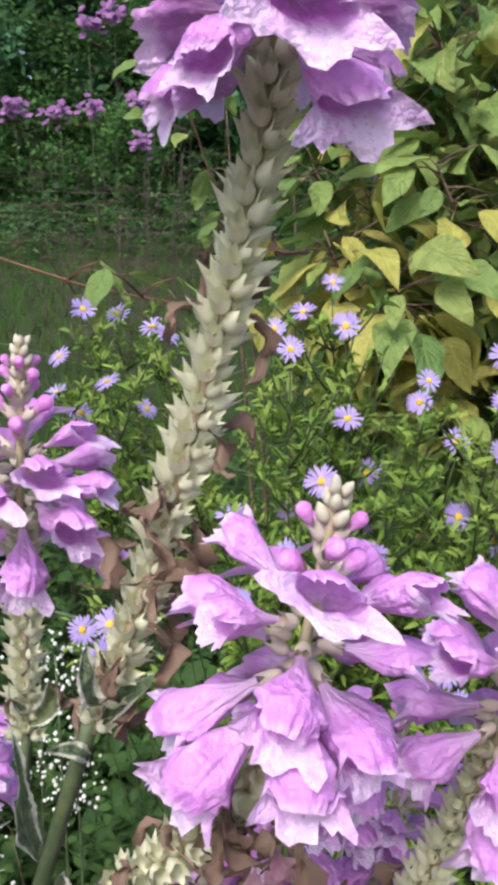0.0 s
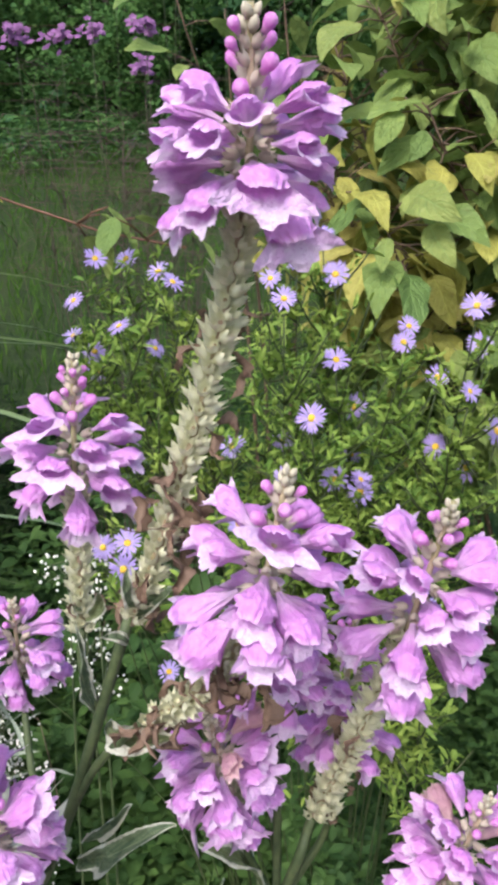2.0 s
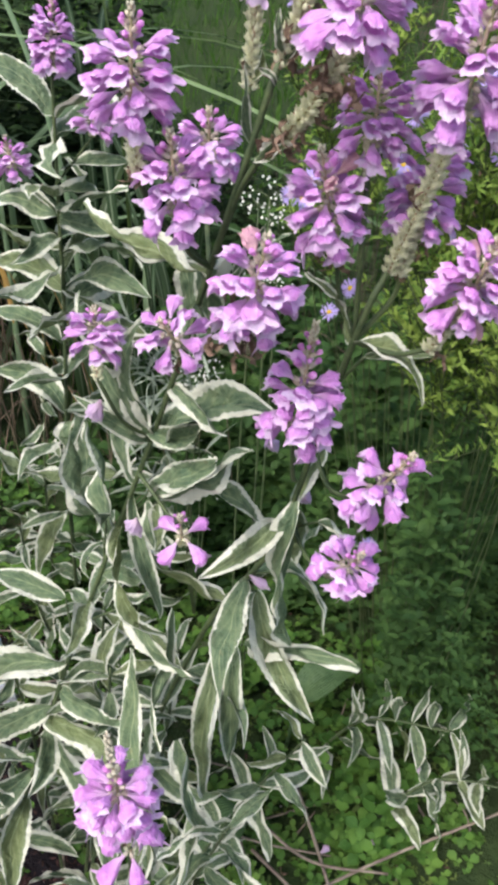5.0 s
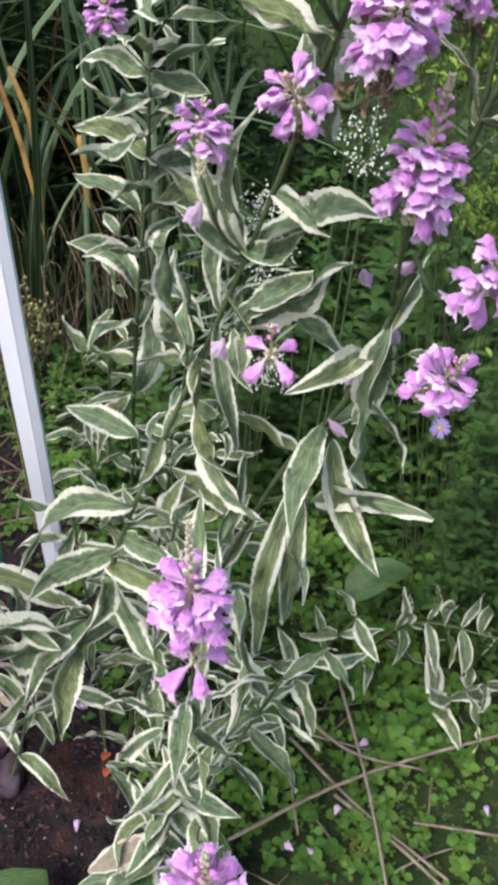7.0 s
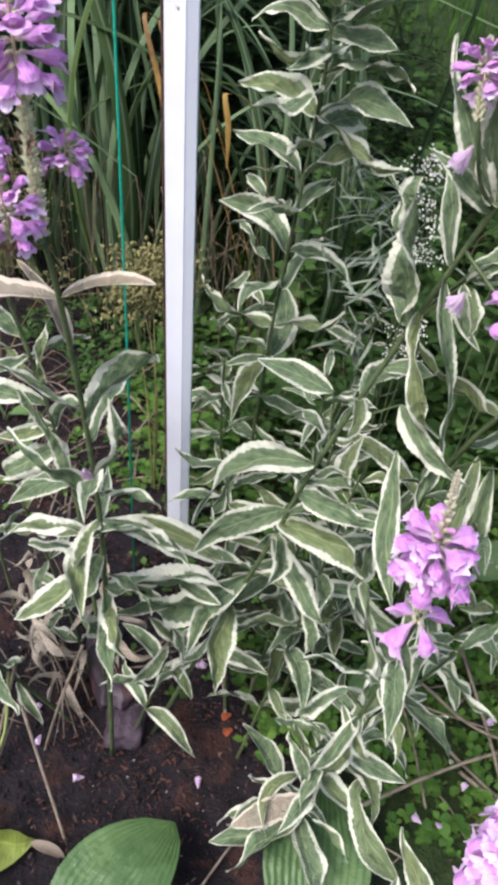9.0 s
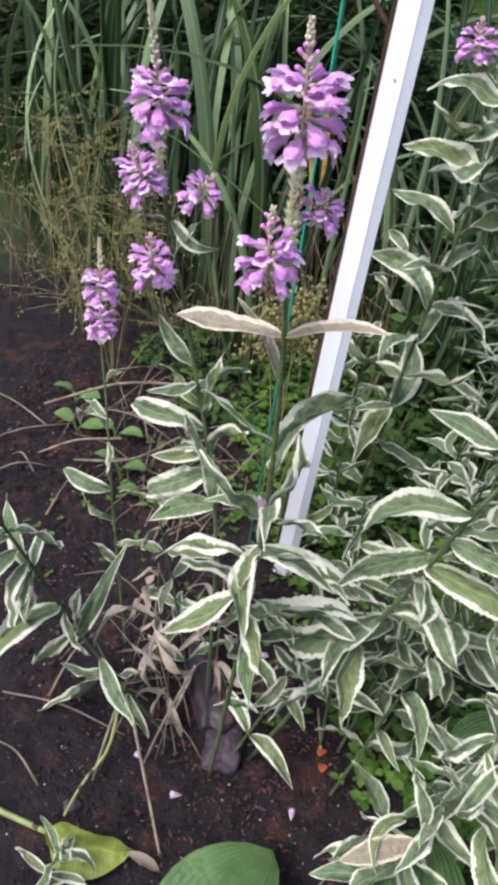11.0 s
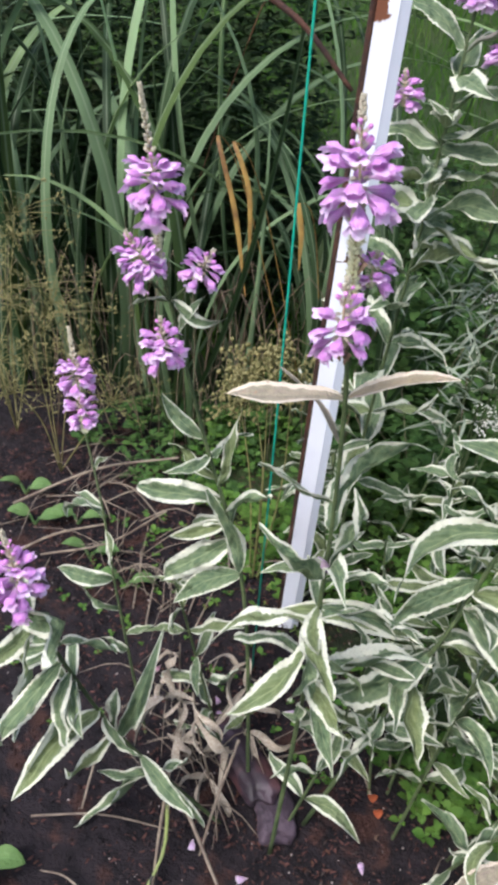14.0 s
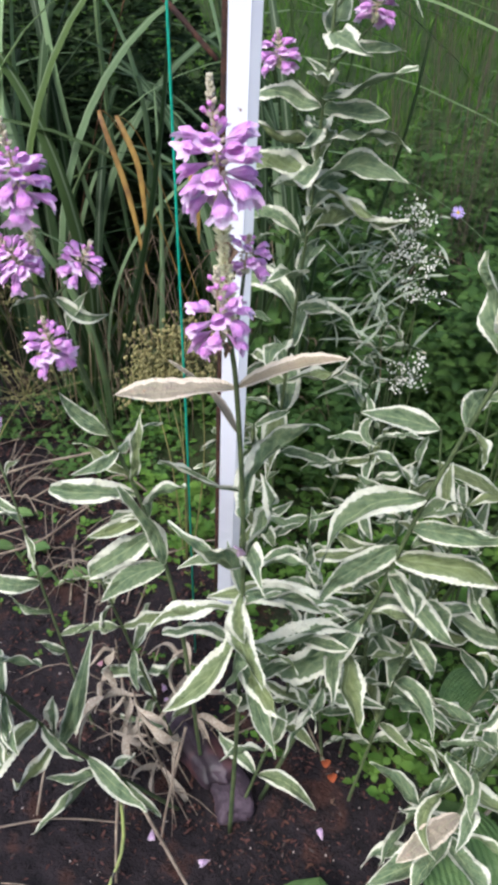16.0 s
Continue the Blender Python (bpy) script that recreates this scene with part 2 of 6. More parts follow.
CONIFER = plain_leaf("conifer_spray", (0.032, 0.095, 0.042), (0.075, 0.17, 0.07), (0.055, 0.13, 0.06), 0.15, 3.0, True, 0.7, 0.06)
TREE_LEAF = plain_leaf("far_tree_leaf", (0.045, 0.115, 0.034), (0.095, 0.19, 0.05), (0.06, 0.14, 0.042), 0.25, 3.0, True, 0.7, 0.06)
# Near-black leaf colour that carries the shade behind the ornamental grass.
SHADE_LEAF = plain_leaf("shade_dark_leaf", (0.010, 0.022, 0.009), (0.026, 0.05, 0.017), (0.03, 0.03, 0.014), 0.12, 3.0, True, 0.7, 0.06)
HERB = plain_leaf("herb_leaf", (0.032, 0.078, 0.02), (0.085, 0.16, 0.038), (0.05, 0.11, 0.03), 0.25, 3.0, True)
TRUNK = tissue("tree_bark", (0.03, 0.026, 0.02), (0.06, 0.05, 0.04), 9.0, 0, 0.85, 0.6, 0.01)
FENCE = tissue("weathered_fence", (0.035, 0.03, 0.025), (0.07, 0.06, 0.05), 7.0, 0, 0.85, 0.4, 0.003)


def paint():
    """White paint, slightly bluish, chipped to rust in a few spots."""
    n = Nodes("white_paint")
    chip = n.step(n.maths("ADD", n.maths("MULTIPLY", n.noise(22.0, 5.0), 0.7), n.maths("MULTIPLY", n.noise(120.0, 2.0), 0.3)), 0.66, 0.69)
    s = n.node("ShaderNodeSeparateXYZ")
    n.link(n.coords(), s.inputs[0])
    peel = n.maths("ADD", n.maths("MULTIPLY", n.maths("SUBTRACT", s.outputs[2], 0.908), 2.2), n.maths("SUBTRACT", n.noise(38.0, 4.0), 0.36))
    peel = n.maths("SUBTRACT", peel, n.maths("MULTIPLY", n.maths("ADD", s.outputs[0], 0.381), 9.0))
    chip = n.maths("MAXIMUM", chip, n.step(peel, 0.20, 0.24))
    col = n.mix(n.step(n.noise(8.0), 0.3, 0.8), (0.78, 0.80, 0.86), (0.70, 0.71, 0.78))
    col = n.mix(chip, col, (0.16, 0.06, 0.03))
    n.bump(n.noise(60.0), 0.25, 0.001)
    return n.finish(col, 0.45, 0, 0.5)


PAINT = paint()


def soil():
    """Dark damp earth, turning to short mossy turf away from the bed."""
    n = Nodes("soil_and_turf")
    p = n.coords()
    s = n.node("ShaderNodeSeparateXYZ")
    n.link(p, s.inputs[0])
    big, mid, fine = n.noise(7.0, 5.0), n.noise(35.0, 5.0), n.noise(240.0, 4.0, 0.7)
    earth = n.mix(n.step(mid, 0.3, 0.7), (0.008, 0.0063, 0.0077), (0.020, 0.0152, 0.0175))
    earth = n.mix(n.step(fine, 0.62, 0.72), earth, (0.060, 0.050, 0.052))
    earth = n.mix(n.step(n.noise(18.0, 4.0), 0.54, 0.68), earth, (0.045, 0.022, 0.017))
    turf = n.mix(n.step(mid, 0.3, 0.7), (0.016, 0.031, 0.009), (0.032, 0.055, 0.015))
    turf = n.mix(n.step(fine, 0.55, 0.7), turf, (0.045, 0.07, 0.021))
    turf = n.mix(n.step(n.noise(1.3, 4.0), 0.45, 0.65), turf, (0.034, 0.052, 0.015))
    way = n.maths("ADD", n.maths("ADD", s.outputs[0], n.maths("MULTIPLY", s.outputs[1], 1.2)), n.maths("MULTIPLY", n.maths("SUBTRACT", big, 0.5), 0.5))
    off = n.maths("ADD", n.maths("POWER", n.maths("ABSOLUTE", n.maths("ADD", s.outputs[0], 0.6)), 2.0), n.maths("POWER", n.maths("ABSOLUTE", n.maths("ADD", s.outputs[1], 0.1)), 2.0))
    off = n.maths("ADD", off, n.maths("MULTIPLY", n.maths("SUBTRACT", big, 0.5), 1.6))
    grown = n.maths("MAXIMUM", n.step(way, 0.05, 0.35), n.step(off, 1.5, 2.3))
    col = n.mix(grown, earth, turf)
    n.bump(n.maths("ADD", n.maths("MULTIPLY", mid, 1.0), n.maths("MULTIPLY", fine, 0.4)), 0.9, 0.02)
    return n.finish(col, 0.9, 0, 0.2)


SOIL = soil()


# ---- helpers for building ----
def mesh_of(name, verts, faces, mat, uvs=None, smooth=True):
    me = bpy.data.meshes.new(name)
    me.from_pydata([tuple(v) for v in verts], [], faces)
    me.materials.append(mat)
    if smooth:
        me.polygons.foreach_set("use_smooth", [True] * len(me.polygons))
    if uvs is not None:
        layer = me.uv_layers.new(name="UVMap")
        idx = np.empty(len(me.loops), dtype=np.int32)
        me.loops.foreach_get("vertex_index", idx)
        layer.data.foreach_set("uv", np.asarray(uvs, dtype=np.float32)[idx].ravel())
    me.update()
    return me


def thing(name, base, label, category, group="", kind=""):
    ob = new(name)
    ob.location = base
    ob.empty_display_size = 0.02
    return tagged(ob, label, category, group, kind)


def part(name, mesh, parent, m=None, label=""):
    """Links mesh under a thing (an Empty) or under one of its parts, at the world pose m."""
    ob = new(name, mesh)
    ob.parent = parent
    m = m if m is not None else Matrix()
    if parent.parent is None:
        m = Matrix.Translation(-parent.location) @ m
    ob.matrix_basis = m
    if label:
        ob["label"] = label
    return ob


def aim(base, tip, up=(0, 0, 1), roll=0.0, scale=None):
    """A pose whose Y runs from base to tip, Z as near to up as can be; scaled to the distance."""
    base, tip = Vector(base), Vector(tip)
    y = tip - base
    size = y.length if scale is None else scale
    y.normalize()
    z = Vector(up) - y * y.dot(Vector(up))
    if z.length < 1e-4:
        z = Vector((1, 0.3, 0)) - y * y.dot(Vector((1, 0.3, 0)))
    z.normalize()
    x = y.cross(z)
    m = Matrix((x, y, z)).transposed().to_4x4()
    return Matrix.Translation(base) @ m @ Matrix.Rotation(roll, 4, "Y") @ Matrix.Scale(size, 4)


def smooth_line(points, n):
    """n + 1 points along a smooth curve sheer the given ones, evenly in the parameter."""
    p = np.array(points, dtype=float)
    p = np.vstack([2 * p[0] - p[1], p, 2 * p[-1] - p[-2]])
    seg = len(p) - 3
    out = []
    for k in range(n + 1):
        f = min(seg - 1e-6, seg * k / n)
        i, u = int(f), f - int(f)
        a, b, c, d = p[i], p[i + 1], p[i + 2], p[i + 3]
        out.append(0.5 * (2 * b + (c - a) * u + (2 * a - 5 * b + 4 * c - d) * u * u + (3 * b - a - 3 * c + d) * u ** 3))
    return np.array(out)


def tube_data(line, r0, r1, sides=6, start=0):
    line = np.asarray(line, dtype=float)
    t = np.gradient(line, axis=0)
    t /= np.linalg.norm(t, axis=1)[:, None] + 1e-12
    verts, faces, uvs = [], [], []
    ref = np.array([0.31, 0.95, 0.02])
    n = len(line)
    for i in range(n):
        a = np.cross(t[i], ref)
        a /= np.linalg.norm(a) + 1e-9
        b = np.cross(t[i], a)
        r = r0 + (r1 - r0) * i / (n - 1)
        for k in range(sides):
            w = 2 * math.pi * k / sides
            verts.append(line[i] + r * (math.cos(w) * a + math.sin(w) * b))
            uvs.append((k / sides, i / (n - 1)))
    for i in range(n - 1):
        for k in range(sides):
            j = (k + 1) % sides
            faces.append((start + i * sides + k, start + i * sides + j, start + (i + 1) * sides + j, start + (i + 1) * sides + k))
    faces.append(tuple(start + k for k in range(sides))[::-1])
    faces.append(tuple(start + (n - 1) * sides + k for k in range(sides)))
    return verts, faces, uvs


def tube(name, line, r0, r1, mat, sides=6):
    v, f, u = tube_data(line, r0, r1, sides)
    return mesh_of(name, v, f, mat, u)


def tubes(name, rows, mat, sides=5):
    """Several tubes (line, r0, r1) in one mesh."""
    v, f, u = [], [], []
    for line, r0, r1 in rows:
        a, b, c = tube_data(line, r0, r1, sides, len(v))
        v += a
        f += b
        u += c
    return mesh_of(name, v, f, mat, u)


def leaf_data(rng, width, arch=0.08, fold=0.25, wavy=0.02, teeth=0.0, twist=0.0, nu=6, nv=12, power=(0.75, 0.85), tip_curl=0.0, least=0.004, sway=0.06, crumple=0.0):
    """A leaf from (0,0,0) to about (0,1,0): a lance with a fold along the rib, waves along its margin."""
    verts, uvs, faces = [], [], []
    p, q = power
    top = (p / (p + q)) ** p * (q / (p + q)) ** q
    phase, side = rng.uniform(0, 6.3), rng.uniform(-sway, sway)
    shift = Vector((rng.uniform(-9, 9), rng.uniform(-9, 9), 0.0))
    for j in range(nv + 1):
        v = j / nv
        w = width * 0.5 * (v ** p) * ((1 - v) ** q) / top + least
        if teeth:
            w *= 1 + teeth * (1 if j % 2 else -1) * (0.15 < v < 0.95)
        for i in range(nu + 1):
            u = 2 * i / nu - 1
            x = u * w + side * math.sin(math.pi * v)
            z = fold * abs(u) * w + arch * 4 * v * (1 - v) + wavy * abs(u) * math.sin(9 * v + phase + (1.6 if u > 0 else 0)) - tip_curl * v ** 4
            if crumple:
                z += crumple * noise.noise(Vector((3.0 * u * w / width, 4.5 * v, 0.0)) + shift)
            a = twist * v
            x, z = x * math.cos(a) - z * math.sin(a), x * math.sin(a) + z * math.cos(a)
            verts.append((x, v, z))
            uvs.append((0.5 + 0.5 * u, v))
    for j in range(nv):
        for i in range(nu):
            a = j * (nu + 1) + i
            faces.append((a, a + 1, a + nu + 2, a + nu + 1))
    return np.array(verts), faces, uvs


def leaf_meshes(name, mat, count, seed, **given):
    rng = random.Random(seed)
    out = []
    for _ in range(count):
        g = {k: (rng.uniform(*v) if isinstance(v, tuple) and k != "power" else v) for k, v in given.items()}
        v, f, u = leaf_data(rng, **g)
        out.append(mesh_of(name, v, f, mat, u))
    return out


def scattered(name, mat, shape, poses):
    """Many copies of one small shape (verts, faces, uvs) joined in one mesh, at the given 4x4 arrays."""
    v0, f0, u0 = shape
    v0 = np.asarray(v0, dtype=float)
    h = np.hstack([v0, np.ones((len(v0), 1))])
    m = np.asarray(poses, dtype=float)
    verts = np.einsum("nij,kj->nki", m[:, :3, :], h).reshape(-1, 3)
    n, k = len(m), len(v0)
    faces = [tuple(i + s * k for i in f) for s in range(n) for f in f0]
    return mesh_of(name, verts.tolist(), faces, mat, np.tile(np.asarray(u0, dtype=float), (n, 1)))


def ground_z(x, y):
    """The bed rises gently towards the back and levels out into the lawn."""
    rise = min(max(y - 0.05, -0.4), 0.5) * 0.17
    rise += 0.08 * math.exp(-((x + 0.45) ** 2 + (y - 0.45) ** 2) / 0.025)
    rise += 0.2 * min(max(y - 2.0, 0.0), 5.5)
    return rise + 0.012 * noise.noise(Vector((x * 3.1, y * 3.1, 0.3))) + 0.006 * noise.noise(Vector((x * 11, y * 11, 2.0)))


# ---- ground ----
def build_ground():
    xs = sorted(set([-60, -30, -15, -8, -5, -3.5, -2.5] + [round(-2 + 0.05 * i, 3) for i in range(81)] + [2.5, 3.5, 5, 8, 15, 30, 60]))
    ys = sorted(set([-60, -30, -12, -5, -3, -2] + [round(-1.2 + 0.05 * i, 3) for i in range(81)] + [3.5, 4.5, 5.5, 6.5, 7.5, 8, 9, 14, 25, 60, 120]))
    verts = [(x, y, ground_z(x, y)) for y in ys for x in xs]
    w = len(xs)
    faces = [(j * w + i, j * w + i + 1, j * w + w + i + 1, j * w + w + i) for j in range(len(ys) - 1) for i in range(w - 1)]
    ob = new("ground", mesh_of("ground", verts, faces, SOIL))
    tagged(ob, "dark damp garden soil turning into mossy turf", "ground", kind="structure")


build_ground()

# ---- obedient plants: shapes shared by all ----
PLANT_LEAVES = leaf_meshes("leaf", LEAF, 30, 3, width=(0.19, 0.29), arch=(-0.08, 0.16), fold=(0.03, 0.8), wavy=(0.01, 0.06), teeth=0.034, twist=(-1.6, 1.6), nu=6, nv=34, power=(0.72, 1.0), tip_curl=(-0.18, 0.32), sway=0.12, crumple=0.08)
FADED_LEAVES = leaf_meshes("leaf", LEAF_FADED, 3, 5, width=(0.20, 0.26), arch=(0.02, 0.08), fold=(0.1, 0.4), wavy=(0.005, 0.02), teeth=0.05, twist=(-0.3, 0.3), nu=6, nv=14)


def flower_mesh(seed, mat, gape=1.0):
    """A two-lipped trumpet along +Y, one unit long: slim foot, widening throat, smooth hood above, three frilled lobes below."""
    rng = random.Random(seed)
    sides = 44
    rows = [(0.0, 0.046), (0.09, 0.058), (0.20, 0.098), (0.32, 0.152), (0.44, 0.202), (0.56, 0.240), (0.66, 0.262)]
    verts, uvs = [], []
    shift = Vector((rng.uniform(-9, 9), rng.uniform(-9, 9), 0))
    ph = rng.uniform(0, 6)
    wide = rng.uniform(0.95, 1.2)
    flat = rng.uniform(0.62, 0.84)
    hood = rng.uniform(0.15, 0.25)
    spread = rng.uniform(0.7, 1.1) * gape

    def smooth(x, lo, hi):
        x = min(1.0, max(0.0, (x - lo) / (hi - lo)))
        return x * x * (3 - 2 * x)

    for s, r in rows:
        for k in range(sides + 1):
            a = 2 * math.pi * k / sides
            c, d = math.cos(a), math.sin(a)
            w = r * (1 + 0.42 * noise.noise(Vector((c * 1.5, s * 3, d * 1.5)) + shift) + 0.22 * noise.noise(Vector((c * 4, s * 5, d * 4)) + shift))
            verts.append((wide * w * c, s, flat * w * d - 0.03 * math.sin(math.pi * s)))
            uvs.append((k / sides, s))
    rings = 6
    for ring in range(1, rings + 1):
        q = ring / rings
        for k in range(sides + 1):
            a = 2 * math.pi * k / sides
            c, d = math.cos(a), math.sin(a)
            upper, lower = smooth(d, -0.05, 0.5), smooth(-d, -0.05, 0.55)
            lobe = 0.76 + 0.24 * math.cos(6.6 * (a - 1.5 * math.pi))
            frill = 0.4 * math.sin(11 * a + ph) + 2.4 * noise.noise(Vector((c * 3.6, 1.4 * q, d * 3.6)) + shift) + 0.35 * math.sin(19 * a + 2 * ph) * (0.4 + q)
            y = 0.66 + q * (0.09 + hood * upper * max(0.0, d) ** 0.45 + lower * (0.11 + 0.12 * lobe)) + 0.034 * q * frill * (0.5 + 0.9 * lower)
            r = 0.262 * (1 - 0.36 * upper * q ** 2.2) + lower * q ** 1.5 * spread * (0.08 + 0.18 * lobe) + 0.046 * q ** 1.2 * frill * (0.6 + 0.6 * lower)
            drop = 0.06 * lower * lobe * q ** 3
            verts.append((wide * r * c, y - drop, flat * r * d - 0.025 * (1 - q) - 0.10 * q ** 1.6 * upper))
            uvs.append((k / sides, 0.66 + 0.33 * q))
    n = len(rows) + rings
    faces = [(j * (sides + 1) + k, j * (sides + 1) + k + 1, (j + 1) * (sides + 1) + k + 1, (j + 1) * (sides + 1) + k) for j in range(n - 1) for k in range(sides)]
    v = np.array(verts)
    v[:, 0] += 0.10 * rng.uniform(-1, 1) * v[:, 1] ** 2
    v[:, 2] += 0.14 * rng.uniform(-1.0, 0.6) * v[:, 1] ** 2
    return mesh_of("flower", v, faces, mat, uvs)


def lathe(name, rows, sides, mat, squash=1.0):
    """A round body along +Y from rows of (y, r), closed at both ends."""
    verts, uvs = [], []
    for s, r in rows:
        for k in range(sides):
            a = 2 * math.pi * k / sides
            verts.append((r * math.cos(a), s, squash * r * math.sin(a)))
            uvs.append((k / sides, s))
    n = len(rows)
    faces = [(j * sides + k, j * sides + (k + 1) % sides, (j + 1) * sides + (k + 1) % sides, (j + 1) * sides + k) for j in range(n - 1) for k in range(sides)]
    faces += [tuple(range(sides))[::-1], tuple((n - 1) * sides + k for k in range(sides))]
    return mesh_of(name, verts, faces, mat, uvs)


def calyx_mesh(seed, mat, teeth=5):
    """A swollen cup along +Y, one unit long, ending in pointed teeth."""
    rng = random.Random(seed)
    sides = teeth * 2
    rows = [(0.0, 0.10), (0.14, 0.22), (0.34, 0.285), (0.54, 0.265)]
    verts, uvs = [], []
    for s, r in rows:
        for k in range(sides):
            a = 2 * math.pi * k / sides
            verts.append((r * math.cos(a), s, r * math.sin(a)))
            uvs.append((k / sides, s))
    for k in range(sides):
        a = 2 * math.pi * k / sides
        point = k % 2 == 0
        s, r = (rng.uniform(0.80, 1.04), rng.uniform(0.26, 0.40)) if point else (0.58, 0.24)
        verts.append((r * math.cos(a), s, r * math.sin(a)))
        uvs.append((k / sides, s))
    n = len(rows) + 1
    faces = [(j * sides + k, j * sides + (k + 1) % sides, (j + 1) * sides + (k + 1) % sides, (j + 1) * sides + k) for j in range(n - 1) for k in range(sides)]
    faces.append(tuple(range(sides))[::-1])
    return mesh_of("calyx", verts, faces, mat, uvs)


def wither_mesh(seed):
    """A dry corolla, crumpled and curled."""
    rng = random.Random(seed)
    v, f, u = leaf_data(rng, 0.34, arch=0.2, fold=1.2, wavy=0.12, nu=6, nv=10, twist=rng.uniform(-3, 3), tip_curl=rng.uniform(-0.4, 0.8))
    shift = Vector((seed * 7.0, 0, 0))
    for p in v:
        q = Vector(p)
        p += 0.16 * np.array(noise.noise_vector(q * 4 + shift)) + 0.06 * np.array(noise.noise_vector(q * 11 + shift))
    return mesh_of("withered_flower", v, f, WITHER, u)


FLOWERS = [flower_mesh(s, PETAL, 0.75 + 0.08 * s) for s in range(10)]
OLD_FLOWERS = [flower_mesh(20 + s, PETAL_OLD, 0.5) for s in range(2)]
BUDS = [lathe("bud", [(0.0, 0.16), (0.25, 0.23), (0.5, 0.33), (0.75, 0.35), (0.92, 0.24), (1.0, 0.07)], 10, BUD)]
CALYCES = [calyx_mesh(s, CALYX) for s in range(8)]
FRESH_CALYCES = [calyx_mesh(9 + s, CALYX_FRESH) for s in range(3)]
TIP_BUDS = [lathe("closed_bud", [(0.0, 0.14), (0.35, 0.34), (0.7, 0.27), (1.0, 0.05)], 7, TIP)]
WITHERED = [wither_mesh(s) for s in range(6)]


BLOOM = {}


def spike(parent, points, seed, seeded=0.4, open_to=0.75, size=1.0, brown=0, pace=0.0100, pink=0.62, old=0.0, label="", flower=0.0278, droop=0.0):
    """A flower spike along points: faded calyces up to the share seeded, open flowers up to open_to, buds above."""
    rng = random.Random(seed)
    size = size * BLOOM.get(parent.name, 1.0)
    middle, half = 0.52 * open_to + 0.48 * seeded, 0.34 * (open_to - seeded)
    seeded, open_to = middle - half, middle + half
    line = smooth_line(points, 24)
    lengths = np.concatenate([[0], np.cumsum(np.linalg.norm(np.diff(line, axis=0), axis=1))])
    total = lengths[-1]
    axis = part("flower_spike", tube("flower_spike", line, 0.0017 * size, 0.0008, AXIS), parent, label=label)

    def at(s):
        p = np.array([np.interp(s * total, lengths, line[:, i]) for i in range(3)])
        q = np.array([np.interp(min(1, s + 0.03) * total, lengths, line[:, i]) for i in range(3)])
        o = np.array([np.interp(max(0, s - 0.03) * total, lengths, line[:, i]) for i in range(3)])
        return Vector(p), Vector(q - o).normalized()

    def out_of(t, turn):
        side = t.cross(Vector((0.2, 1, 0.1)))
        side.normalize()
        return Matrix.Rotation(turn, 3, t) @ side

    s, k = 0.01, rng.uniform(0, 3)
    tier = 0
    while s < 0.995:
        p, t = at(s)
        if s < seeded:
            step = 0.0037 * size
            for q in range(3):
                d = out_of(t, k + tier * 1.047 + q * 2.094 + rng.uniform(-0.15, 0.15))
                up = rng.uniform(0.85, 1.6)
                way = (d + t * up).normalized()
                c = rng.choice(CALYCES)
                part("calyx", c, axis, aim(p + d * 0.0012, p + d * 0.0012 + way * 0.0074 * size * rng.uniform(0.8, 1.25), t, rng.uniform(-1, 1)))
            for _ in range(2 if brown and s < 0.8 * seeded and rng.random() < 0.55 * brown * step / total / max(seeded, 0.05) else 0):
                d = out_of(t, rng.uniform(0, 6.28))
                part("withered_flower", rng.choice(WITHERED), axis, aim(p + d * 0.0045, p + d * 0.009 + t * rng.uniform(-0.014, 0.006) - Vector((0, 0, 0.008)), t, rng.uniform(-2, 2), 0.0125 * size * rng.uniform(0.6, 1.25)))
        elif s < open_to:
            share = (s - seeded) / max(0.01, open_to - seeded)
            step = 0.56 * pace * size * (1 - 0.2 * share)
            ring = 4
            for q in range(ring):
                if rng.random() < 0.06:
                    continue
                d = out_of(t, k + tier * 0.7 + q * 6.2832 / ring + rng.uniform(-0.28, 0.28))
                lift = -0.7 - droop + 1.4 * share + rng.uniform(-0.25, 0.25)
                way = (d + t * lift).normalized()
                b = p + d * 0.003
                ln = flower * (size if size > 0.8 else 0.9 * size) * rng.uniform(0.86, 1.14) * (1 - 0.24 * share)
                up = (t - way * t.dot(way)).normalized()
                mesh = rng.choice(OLD_FLOWERS) if rng.random() < old else rng.choice(FLOWERS)
                part("flower", mesh, axis, aim(b + way * 0.003, b + way * (0.003 + ln), up, rng.uniform(-0.5, 0.5)))
                part("calyx", rng.choice(FRESH_CALYCES), axis, aim(b - way * 0.001, b + way * 0.0048 * size, up, rng.uniform(-1, 1)))
        else:
            share = (s - open_to) / max(0.01, 1 - open_to)
            step = (0.0054 - 0.0030 * share) * size
            for q in range(2 if share < 0.6 else 3):
                d = out_of(t, k + tier * 1.3 + q * (3.1416 if share < 0.6 else 2.094) + rng.uniform(-0.2, 0.2))
                way = (d * (1.0 - 0.45 * share) + t * (0.75 + 0.5 * share)).normalized()
                ln = (0.0038 * (1 - share) ** 1.2 + 0.0032) * size * rng.uniform(0.85, 1.25)
                if share < pink:
                    part("bud", BUDS[0], axis, aim(p + d * 0.001 + way * 0.0042 * size, p + d * 0.001 + way * (0.0042 * size + ln), t))
                part("calyx", rng.choice(FRESH_CALYCES) if share < pink else TIP_BUDS[0], axis, aim(p + d * 0.0006, p + d * 0.0006 + way * (0.0036 + 0.0042 * (1 - share)) * size, t))
        s += step / total
        tier += 1
    return axis


LEAF_COUNT = [0]


